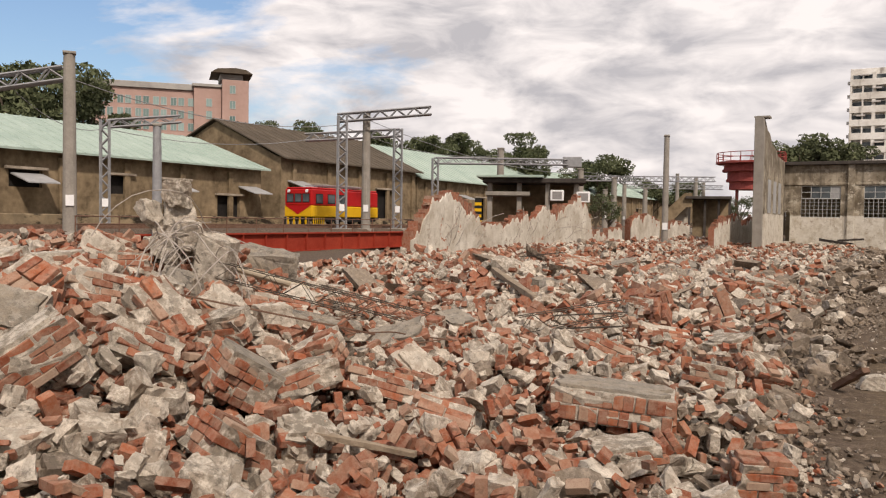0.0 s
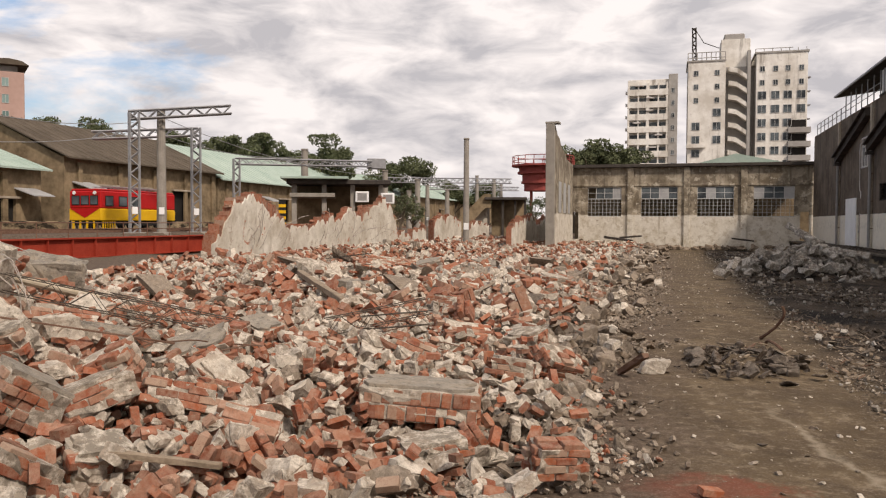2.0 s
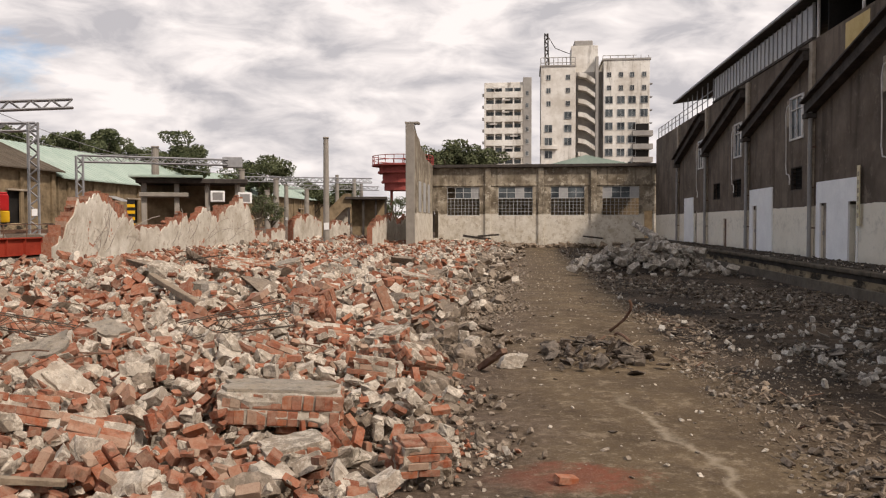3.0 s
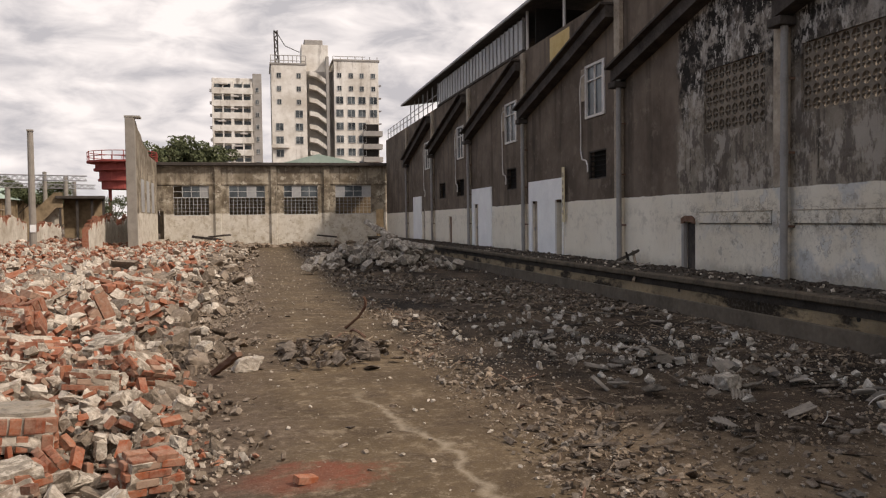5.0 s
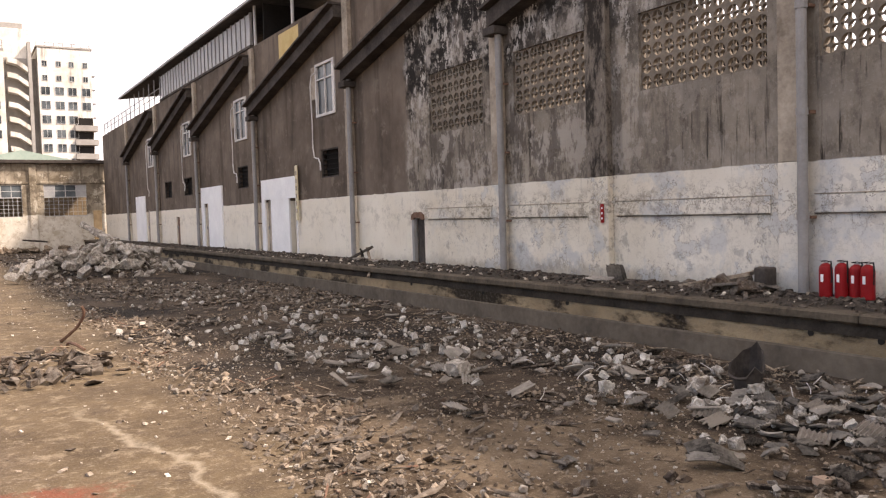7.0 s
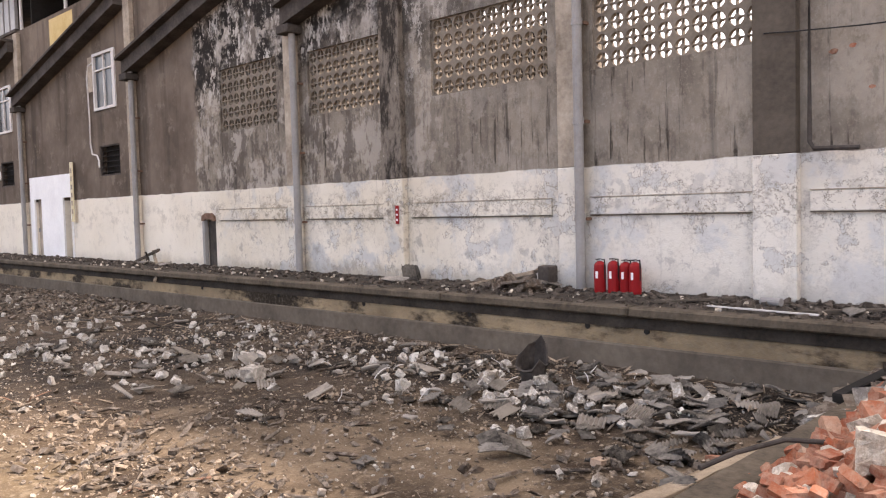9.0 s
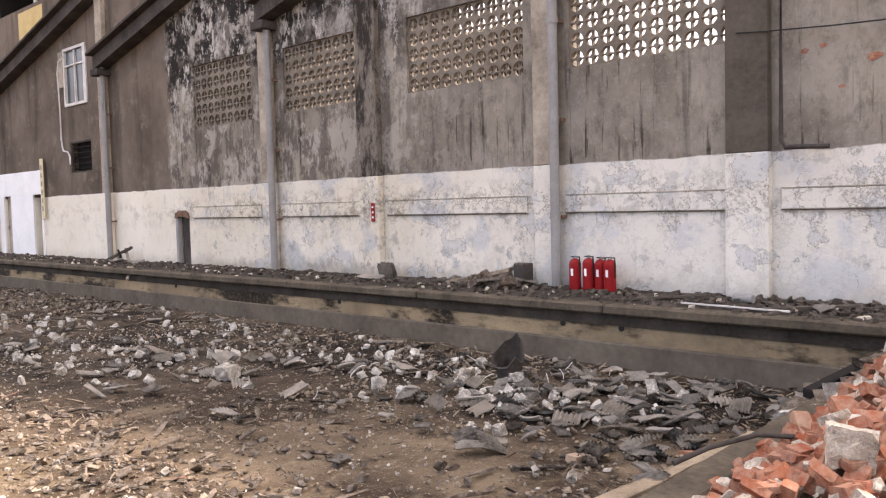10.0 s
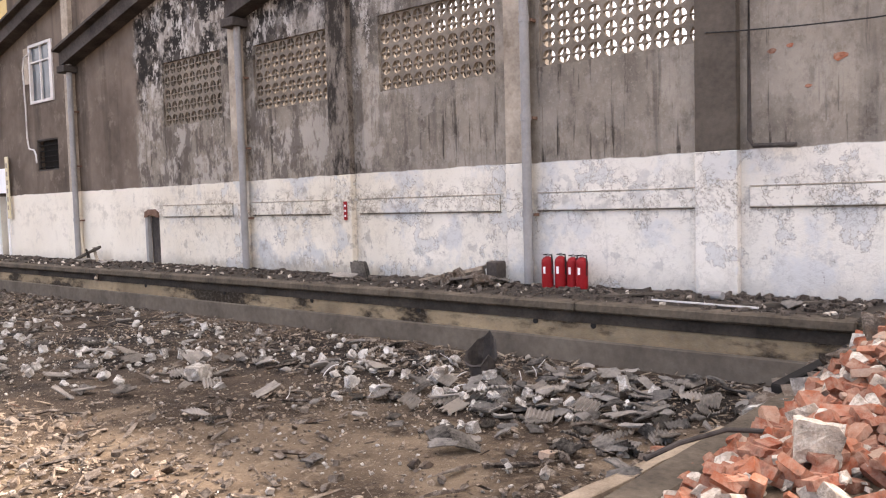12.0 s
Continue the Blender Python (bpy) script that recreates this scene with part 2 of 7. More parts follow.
k_ = Nodes("mouldy_cement_pilaster")
mould, fine_n = k_.noise(1.5, 9.0, 0.76, (1.0, 1.6, 0.6)), k_.noise(20.0, 5.0, 0.7, None, 4.0)
col = k_.mix(k_.span(mould, 0.44, 0.54), (0.030, 0.025, 0.021), (0.17, 0.145, 0.12))
col = k_.mix(k_.span(mould, 0.60, 0.63, 0, 0.8), col, (0.40, 0.365, 0.32))
M["mould"] = k_.done(k_.mix(k_.span(fine_n, 0.56, 0.74, 0, 0.4), col, (0.05, 0.04, 0.034)), 0.95, mould, 0.5, 0.02)

# ground: trodden earth lane, sooty floor beside the platform, rubble fines elsewhere
k_ = Nodes("site_ground")
px, py, pz = k_.xyz()
wob = k_.span(k_.noise(0.6, 7.0, 0.7), 0.2, 0.8, -0.9, 0.9)
xx = k_.math("ADD", px, wob)
n1, n2, n3 = k_.noise(0.8, 6.0, 0.65), k_.noise(9.0, 5.0, 0.7, offset=5.0), k_.noise(45.0, 3.0, 0.7, offset=9.0)
earth = k_.mix(k_.span(n1, 0.32, 0.68), (0.058, 0.040, 0.024), (0.148, 0.108, 0.065))
earth = k_.mix(k_.span(n2, 0.54, 0.72, 0, 0.6), earth, (0.33, 0.27, 0.195))
earth = k_.mix(k_.span(k_.noise(1.7, 8.0, 0.72, None, 21.0), 0.53, 0.63, 0, 0.6), earth, (0.06, 0.042, 0.028))
earth = k_.mix(k_.span(n2, 0.22, 0.42, 0.65, 0), earth, (0.07, 0.05, 0.036))
# a pale lime trail that winds down the lane
trail = k_.math("ABSOLUTE", k_.math("SUBTRACT", px, k_.math("ADD", k_.span(py, 6.0, 11.0, 2.2, 1.45), k_.span(k_.noise(0.6, 3.0, 0.6, None, 51.0), 0.3, 0.7, -0.3, 0.3))))
trail = k_.math("MULTIPLY", k_.span(k_.math("ADD", trail, k_.span(n2, 0.3, 0.7, -0.03, 0.05)), 0.10, 0.02), k_.math("MULTIPLY", k_.span(py, 5.6, 6.6), k_.span(py, 11.5, 10.0)))
earth = k_.mix(k_.math("MULTIPLY", trail, 0.5), earth, (0.40, 0.34, 0.255))
earth = k_.mix(k_.span(k_.noise(5.0, 8.0, 0.78, None, 57.0), 0.50, 0.62, 0, 0.6), earth, (0.075, 0.053, 0.035))
earth = k_.mix(k_.span(k_.noise(3.0, 8.0, 0.76, None, 61.0), 0.54, 0.64, 0, 0.45), earth, (0.30, 0.24, 0.17))
dx_, dy_ = k_.math("MULTIPLY", k_.math("SUBTRACT", px, 0.35), 1.1), k_.math("MULTIPLY", k_.math("SUBTRACT", py, 7.6), 2.0)
dust = k_.math("ADD", k_.math("ADD", k_.math("MULTIPLY", dx_, dx_), k_.math("MULTIPLY", dy_, dy_)), k_.span(k_.noise(3.0, 8.0, 0.75, None, 91.0), 0.3, 0.7, -0.9, 0.9))
earth = k_.mix(k_.span(dust, 1.1, 0.2, 0, 0.75), earth, (0.20, 0.058, 0.034))
mud = k_.noise(0.42, 6.0, 0.68, None, 17.0)
soot = k_.mix(k_.span(mud, 0.42, 0.60), (0.011, 0.008, 0.006), (0.080, 0.058, 0.040))
soot = k_.mix(k_.span(n1, 0.5, 0.7, 0, 0.6), soot, (0.02, 0.014, 0.011))
soot = k_.mix(k_.span(n2, 0.58, 0.8, 0, 0.7), soot, (0.24, 0.21, 0.18))
mudbrown = k_.mix(k_.span(n1, 0.34, 0.66), (0.068, 0.048, 0.031), (0.178, 0.132, 0.088))
mudbrown = k_.mix(k_.span(k_.noise(0.75, 7.0, 0.68, None, 27.0), 0.45, 0.55, 0, 0.92), mudbrown, (0.030, 0.020, 0.013))
mudbrown = k_.mix(k_.span(n2, 0.55, 0.72, 0, 0.6), mudbrown, (0.29, 0.23, 0.165))
mudbrown = k_.mix(k_.span(k_.noise(20.0, 5.0, 0.75, None, 31.0), 0.56, 0.66, 0, 0.8), mudbrown, (0.06, 0.043, 0.03))
soot = k_.mix(k_.math("MULTIPLY", k_.span(k_.math("ADD", py, wob), 13.0, 8.0), k_.span(k_.math("ADD", xx, k_.math("MULTIPLY", py, 0.25)), 9.6, 7.4)), soot, mudbrown)
# Fines kept dark to put the shade of rubble gaps into the ground colour.
fines = k_.mix(k_.span(n2, 0.3, 0.7), (0.040, 0.029, 0.022), (0.165, 0.122, 0.09))
col = k_.mix(k_.span(xx, -1.0, 0.6), fines, earth)
col = k_.mix(k_.span(xx, 2.5, 3.3), col, soot)
col = k_.mix(k_.span(py, 78.0, 84.0), col, fines)
col = k_.mix(k_.span(n3, 0.55, 0.8, 0, 0.35), col, (0.45, 0.40, 0.34))
M["ground"] = k_.done(col, 0.95, k_.math("ADD", n2, k_.math("MULTIPLY", n3, 0.5)), 0.7, 0.03)

# long wall: limewash below, bare stained cement and soot-brown render above
k_ = Nodes("warehouse_wall")
px, py, pz = k_.xyz()
edge = k_.math("ADD", pz, k_.span(k_.noise(1.3, 4.0), 0.3, 0.7, -0.025, 0.025))
low = k_.span(edge, 2.17, 2.15)
cell = k_.noise(2.2, 7.0, 0.7)
streak = k_.noise(1.0, 6.0, 0.7, (1.0, 6.5, 0.42))
streak2 = k_.noise(1.0, 4.0, 0.6, (1.0, 1.3, 0.10), 4.0)
patch = k_.noise(0.55, 6.0, 0.62, None, 2.0)
fine_n = k_.noise(24.0, 5.0, 0.7)
grey = k_.mix(k_.span(patch, 0.36, 0.64), (0.15, 0.128, 0.104), (0.29, 0.252, 0.205))
grey = k_.mix(k_.span(k_.noise(3.1, 9.0, 0.74, (1, 1.3, 0.8), 19.0), 0.50, 0.62, 0, 0.55), grey, (0.10, 0.082, 0.066))
grey = k_.mix(k_.span(k_.noise(14.0, 6.0, 0.75, None, 23.0), 0.54, 0.66, 0, 0.5), grey, (0.33, 0.29, 0.24))
grey = k_.mix(k_.math("MULTIPLY", k_.span(streak, 0.56, 0.63, 0, 0.92), k_.span(k_.math("ADD", pz, k_.span(patch, 0.3, 0.7, -1.2, 1.2)), 4.6, 2.8, 0.12, 1.0)), grey, (0.032, 0.026, 0.021))
grey = k_.mix(k_.span(streak2, 0.58, 0.66, 0, 0.6), grey, (0.04, 0.034, 0.03))
grey = k_.mix(k_.math("MULTIPLY", k_.span(pz, 5.2, 6.0), k_.span(cell, 0.42, 0.5)), grey, (0.36, 0.335, 0.31))
mould = k_.span(k_.noise(1.9, 9.0, 0.76, None, 37.0), 0.38, 0.58)
grey = k_.mix(k_.math("MULTIPLY", k_.math("MULTIPLY", k_.span(pz, 4.6, 5.5), k_.span(py, 11.0, 14.0, 0.35, 1.0)), mould), grey, (0.016, 0.013, 0.011))
brown = k_.mix(k_.span(patch, 0.35, 0.65), (0.086, 0.066, 0.051), (0.165, 0.13, 0.102))
brown = k_.mix(k_.span(streak2, 0.52, 0.66, 0, 0.5), brown, (0.026, 0.020, 0.016))
brown = k_.mix(k_.span(streak, 0.60, 0.72, 0, 0.3), brown, (0.20, 0.165, 0.13))
brown = k_.mix(k_.span(cell, 0.56, 0.64, 0, 0.6), brown, (0.19, 0.155, 0.12))
flake = k_.noise(1.15, 8.0, 0.70, None, 101.0)
high = k_.span(k_.math("ADD", pz, k_.span(patch, 0.3, 0.7, -1.0, 1.0)), 4.3, 5.6)
farther = k_.span(py, 9.0, 15.0, 0.25, 1.0)
grey = k_.mix(k_.math("MULTIPLY", k_.span(flake, 0.50, 0.53), k_.math("MULTIPLY", farther, 0.75)), grey, (0.34, 0.305, 0.265))
grey = k_.mix(k_.math("MULTIPLY", k_.span(k_.noise(1.6, 9.0, 0.75, (1.0, 1.4, 0.7), 105.0), 0.50, 0.56), k_.math("MULTIPLY", farther, 0.8)), grey, (0.085, 0.070, 0.058))
grey = k_.mix(k_.math("MULTIPLY", k_.span(k_.noise(1.3, 9.0, 0.74, None, 111.0), 0.47, 0.53), k_.math("MULTIPLY", high, farther)), grey, (0.020, 0.017, 0.015))
grey = k_.mix(k_.math("MULTIPLY", k_.span(k_.noise(2.6, 9.0, 0.74, (1, 1.5, 0.8), 117.0), 0.55, 0.58), k_.math("MULTIPLY", high, farther)), grey, (0.42, 0.39, 0.35))
upper = k_.mix(k_.span(k_.math("ADD", py, k_.span(patch, 0.3, 0.7, -0.25, 0.25)), 21.7, 21.9), grey, brown)
lime = k_.mix(k_.span(patch, 0.3, 0.7), (0.56, 0.50, 0.40), (0.69, 0.645, 0.555))
lime = k_.mix(k_.math("MULTIPLY", k_.span(k_.noise(0.9, 7.0, 0.66, None, 7.0), 0.52, 0.60, 0, 0.7), k_.span(py, 17.0, 22.0, 1.0, 0.15)), lime, (0.40, 0.415, 0.425))
lime = k_.mix(k_.span(k_.noise(6.5, 9.0, 0.78, None, 11.0), 0.60, 0.67, 0, 0.6), lime, (0.24, 0.21, 0.175))
lime = k_.mix(k_.span(k_.noise(2.6, 9.0, 0.8, (1, 1.0, 0.7), 13.0), 0.56, 0.62, 0, 0.45), lime, (0.34, 0.30, 0.25))
band = k_.math("MULTIPLY", k_.span(pz, 0.95, 1.3), k_.span(pz, 2.0, 1.62))
lime = k_.mix(k_.math("MULTIPLY", band, k_.span(k_.noise(2.0, 9.0, 0.78, (1, 1, 1.4), 41.0), 0.50, 0.60, 0, 0.8)), lime, (0.20, 0.17, 0.135))
lime = k_.mix(k_.math("MULTIPLY", k_.span(k_.math("ADD", pz, k_.span(k_.noise(1.8, 6.0, 0.7, None, 71.0), 0.3, 0.7, -0.2, 0.2)), 0.32, 0.05), 0.6), lime, (0.25, 0.215, 0.17))
lime = k_.mix(k_.span(cell, 0.59, 0.63, 0, 0.6), lime, (0.26, 0.24, 0.215))
lime = k_.mix(k_.span(streak, 0.60, 0.72, 0, 0.45), lime, (0.26, 0.235, 0.20))
whiter = k_.span(py, 7.0, 13.0)
lime = k_.mix(k_.span(whiter, 0.0, 1.0, 0.35, 0.0), lime, (0.66, 0.655, 0.64))
lime = k_.mix(k_.span(py, 19.0, 24.0, 0.0, 0.55), lime, (0.76, 0.70, 0.59))
peel = k_.noise(0.85, 9.0, 0.72, None, 121.0)
near_end = k_.span(py, 22.0, 18.0)
lime = k_.mix(k_.math("MULTIPLY", k_.span(peel, 0.57, 0.585), k_.math("MULTIPLY", near_end, 0.5)), lime, (0.43, 0.445, 0.455))
rim = k_.span(k_.math("ABSOLUTE", k_.math("SUBTRACT", peel, 0.572)), 0.008, 0.001)
lime = k_.mix(k_.math("MULTIPLY", rim, k_.math("MULTIPLY", near_end, 0.8)), lime, (0.12, 0.10, 0.082))
peel2 = k_.noise(2.3, 9.0, 0.74, None, 127.0)
rim2 = k_.span(k_.math("ABSOLUTE", k_.math("SUBTRACT", peel2, 0.53)), 0.014, 0.003)
lime = k_.mix(k_.math("MULTIPLY", rim2, k_.math("MULTIPLY", near_end, k_.span(band, 0.0, 1.0, 0.25, 0.9))), lime, (0.13, 0.108, 0.085))
col = k_.mix(low, upper, lime)
col = k_.mix(k_.span(fine_n, 0.58, 0.8, 0, 0.35), col, (0.10, 0.085, 0.07))
M["wall"] = k_.done(col, 0.95, k_.math("ADD", cell, k_.math("MULTIPLY", fine_n, 0.4)), 0.5, 0.02)

k_ = Nodes("end_building_wall")
px, py, pz = k_.xyz()
patch, streak, cell = k_.noise(0.5, 6.0, 0.65), k_.noise(1.0, 5.0, 0.6, (2.2, 1.0, 0.16)), k_.noise(1.7, 6.0, 0.7, None, 3.0)
up = k_.mix(k_.span(patch, 0.38, 0.6), (0.15, 0.12, 0.083), (0.43, 0.375, 0.29))
up = k_.mix(k_.span(k_.noise(1.2, 9.0, 0.75, None, 131.0), 0.50, 0.56, 0, 0.75), up, (0.13, 0.105, 0.078))
up = k_.mix(k_.span(k_.noise(1.5, 9.0, 0.75, None, 137.0), 0.56, 0.59, 0, 0.85), up, (0.52, 0.47, 0.38))
# darker with height, from 5.2 to 6.2 metres
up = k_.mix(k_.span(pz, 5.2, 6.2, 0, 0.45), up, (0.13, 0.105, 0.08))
up = k_.mix(k_.span(streak, 0.52, 0.68, 0, 0.7), up, (0.07, 0.055, 0.042))
down = k_.mix(k_.span(cell, 0.35, 0.7), (0.66, 0.625, 0.555), (0.52, 0.47, 0.385))
down = k_.mix(k_.span(k_.noise(1.1, 8.0, 0.76, None, 81.0), 0.50, 0.60, 0, 0.65), down, (0.36, 0.30, 0.22))
down = k_.mix(k_.span(k_.noise(4.0, 8.0, 0.78, None, 83.0), 0.56, 0.64, 0, 0.6), down, (0.22, 0.17, 0.12))
down = k_.mix(k_.span(streak, 0.60, 0.72, 0, 0.6), down, (0.28, 0.23, 0.17))
col = k_.mix(k_.span(k_.math("ADD", pz, k_.span(cell, 0.3, 0.7, -0.1, 0.1)), 2.35, 2.25), up, down)
M["endwall"] = k_.done(col, 0.95, cell, 0.4, 0.03)

k_ = Nodes("platform_concrete")
px, py, pz = k_.xyz()
patch, streak, fine_n = k_.noise(0.6, 6.0, 0.65), k_.noise(1.0, 7.0, 0.66, (1.0, 0.55, 1.3)), k_.noise(12.0, 5.0, 0.7)
c_ = k_.mix(k_.span(patch, 0.36, 0.62), (0.17, 0.13, 0.083), (0.34, 0.26, 0.162))
c_ = k_.mix(k_.span(streak, 0.48, 0.57, 0, 0.95), c_, (0.016, 0.012, 0.009))
c_ = k_.mix(k_.span(fine_n, 0.5, 0.75, 0, 0.5), c_, (0.20, 0.175, 0.14))
M["platform"] = k_.done(c_, 0.9, fine_n, 0.8, 0.03)

# ---- mesh helpers ----
def thing(name, label, category, group="", kind="", at=(0, 0, 0), rz=0.0):
    e = tagged(new(name), label, category, group, kind)
    e.matrix_basis = pose(*at, 0, 0, rz)
    return e


def mesh_of(name, verts, faces, material):
    me = bpy.data.meshes.new(name)
    me.from_pydata(verts, [], faces)
    me.materials.append(material)
    me.validate()
    return me


def part(name, bm, material, parent, label=""):
    me = bpy.data.meshes.new(name)
    bmesh.ops.recalc_face_normals(bm, faces=bm.faces)
    bm.to_mesh(me)
    bm.free()
    me.materials.append(material)
    ob = new(name, me)
    ob.parent = parent
    return tagged(ob, label)


def piece(name, me, parent, m, label=""):
    ob = new(name, me)
    ob.parent = parent
    ob.matrix_basis = m
    return tagged(ob, label)


def solid(name, bm, material, label, category, kind="", group=""):
    return tagged(part(name, bm, material, None), label, category, group, kind)


def box(bm, x0, x1, y0, y1, z0, z1, bevel=0.0, m=None):
    r = bmesh.ops.create_cube(bm, size=1.0)
    vs = r["verts"]
    for v in vs:
        v.co = Vector((x0 + (v.co.x + 0.5) * (x1 - x0), y0 + (v.co.y + 0.5) * (y1 - y0), z0 + (v.co.z + 0.5) * (z1 - z0)))
    if bevel:
        es = list({e for v in vs for e in v.link_edges})
        vs = list({v for f_ in bmesh.ops.bevel(bm, geom=es, offset=bevel, segments=1, affect="EDGES")["faces"] for v in f_.verts} | {v for v in vs if v.is_valid})
    if m is not None:
        bmesh.ops.transform(bm, matrix=m, verts=vs)
    return vs


def boxes(*args, bevel=0.0):
    bm = bmesh.new()
    for a in args:
        box(bm, *a, bevel=bevel)
    return bm


def rod(bm, a, b, r0, r1=None, n=8):
    a, b = Vector(a), Vector(b)
    d = b - a
    m = Matrix.Translation((a + b) / 2) @ d.to_track_quat("Z", "Y").to_matrix().to_4x4()
    bmesh.ops.create_cone(bm, cap_ends=True, segments=n, radius1=r0, radius2=r0 if r1 is None else r1, depth=d.length, matrix=m)


def tube(bm, pts, r, n=6):
    """A bent rod through the points."""
    pts = [Vector(p) for p in pts]
    rings = []
    for i, p in enumerate(pts):
        d = (pts[min(i + 1, len(pts) - 1)] - pts[max(i - 1, 0)]).normalized()
        q = d.to_track_quat("Z", "Y").to_matrix()
        rings.append([bm.verts.new(p + q @ Vector((math.cos(a) * r, math.sin(a) * r, 0))) for a in (2 * math.pi * j / n for j in range(n))])
    for u, v in zip(rings, rings[1:]):
        for j in range(n):
            bm.faces.new((u[j], u[(j + 1) % n], v[(j + 1) % n], v[j]))
    bm.faces.new(rings[0][::-1])
    bm.faces.new(rings[-1])


def lathe(bm, profile, at=(0, 0, 0), n=14):
    rings = [[bm.verts.new((at[0] + r * math.cos(2 * math.pi * j / n), at[1] + r * math.sin(2 * math.pi * j / n), at[2] + z)) for j in range(n)] for r, z in profile]
    for u, v in zip(rings, rings[1:]):
        for j in range(n):
            bm.faces.new((u[j], u[(j + 1) % n], v[(j + 1) % n], v[j]))
    bm.faces.new(rings[0][::-1])
    bm.faces.new(rings[-1])


def prism(bm, outline, axis, a, b):
    """Extrudes a plane outline; axis 'x': outline is (y, z); 'y': (x, z); 'z': (x, y)."""
    def at(p, t):
        return {"x": (t, p[0], p[1]), "y": (p[0], t, p[1]), "z": (p[0], p[1], t)}[axis]
    u, v = [bm.verts.new(at(p, a)) for p in outline], [bm.verts.new(at(p, b)) for p in outline]
    n = len(outline)
    bm.faces.new(u[::-1])
    bm.faces.new(v)
    for j in range(n):
        bm.faces.new((u[j], u[(j + 1) % n], v[(j + 1) % n], v[j]))


def holed_wall(bm, axis, t0, t1, s0, s1, z0, z1, holes, top=None):
    """A wall between t0 and t1 across axis 'x' or 'y', along s, with rectangular holes (s0, s1, z0, z1) through it."""
    ss = sorted({s0, s1, *[h[0] for h in holes], *[h[1] for h in holes]})
    zs = sorted({z0, z1, *[h[2] for h in holes], *[h[3] for h in holes]})
    full = {}
    for i in range(len(ss) - 1):
        for j in range(len(zs) - 1):
            c, d = (ss[i] + ss[i + 1]) / 2, (zs[j] + zs[j + 1]) / 2
            full[i, j] = not any(h[0] < c < h[1] and h[2] < d < h[3] for h in holes)
    seen = {}

    def vert(s, z, t):
        if (s, z, t) not in seen:
            seen[s, z, t] = bm.verts.new((t, s, z) if axis == "x" else (s, t, z))
        return seen[s, z, t]
    for (i, j), on in full.items():
        if not on:
            continue
        a, b, c, d = ss[i], ss[i + 1], zs[j], zs[j + 1]
        for t in (t0, t1):
            bm.faces.new([vert(a, c, t), vert(b, c, t), vert(b, d, t), vert(a, d, t)])
        for (di, dj), (p, q) in (((-1, 0), ((a, c), (a, d))), ((1, 0), ((b, c), (b, d))), ((0, -1), ((a, c), (b, c))), ((0, 1), ((a, d), (b, d)))):
            if not full.get((i + di, j + dj), False):
                bm.faces.new([vert(*p, t0), vert(*q, t0), vert(*q, t1), vert(*p, t1)])


def smooth(a, b, v):
    t = np.clip((v - a) / (b - a), 0, 1)
    return t * t * (3 - 2 * t)


# ---- ground ----
def fbm(x, y, seed=0):
    """Cheap smooth roughness from crossed sines."""
    r = np.random.RandomState(seed)
    z = 0
    for i in range(9):
        fx, fy = r.uniform(-1, 1, 2) * 1.7 ** (i * 0.8 + 0.3) * 0.55
        z = z + np.sin(x * fx + y * fy + r.uniform(0, 6.28)) / (1.35 ** i)
    return z / 3.5


def ground_z(x, y):
    z = -0.9 + 0.035 * fbm(x * 1.3, y * 1.3, 4) + 0.018 * fbm(x * 4.1, y * 4.1, 9)
    field = smooth(-0.3, -3.6, x) * smooth(82, 74, y)
    z = z + field * (0.30 + 0.20 * fbm(x, y, 1) + 0.10 * fbm(x * 2.1, y * 2.1, 6))
    z = z + smooth(-1.0, -2.5, x) * 1.5 * np.exp(-(((x + 11.3) / 4.2) ** 2 + ((y - 8.2) / 3.6) ** 2))
    z = z + 0.75 * np.exp(-(((x + 6.6) / 2.0) ** 2 + ((y - 4.6) / 2.4) ** 2)) * smooth(-1.5, -3, x)
    z = z + 0.5 * np.exp(-(((x + 15.5) / 2.5) ** 2)) * smooth(17, 24, y) * smooth(80, 70, y)
    z = z + 0.35 * np.exp(-(((x + 9.5) / 2.6) ** 2 + ((y - 21.5) / 3.0) ** 2))
    z = z - 0.26 * np.exp(-(((x + 2.2) / 1.2) ** 2 + ((y - 7.7) / 1.2) ** 2))
    # raised end of the site round the viewpoint
    slab = smooth(2.9, 1.5, y) * smooth(-6.5, -3.0, x)
    z = z + slab * 0.6
    z = z + 0.85 * np.exp(-(((x - 9.2) / 2.6) ** 2 + ((y - 0.9) / 1.1) ** 2))
    # heap by the platform, far down the lane
    z = z + 0.85 * np.exp(-(((x - 5.6) / 2.2) ** 2 + ((y - 40.0) / 3.8) ** 2))
    z = z + 0.16 * np.exp(-(((x - 1.2) / 0.7) ** 2 + ((y - 14.6) / 0.8) ** 2))
    z = np.where(x > 10.3, np.minimum(z, -0.35), z)
    far = smooth(76, 86, y)
    z = z * (1 - far) + 0.0 * far
    yard = smooth(-32.2, -33.2, x)
    z = z * (1 - yard) + 0.72 * yard
    return z


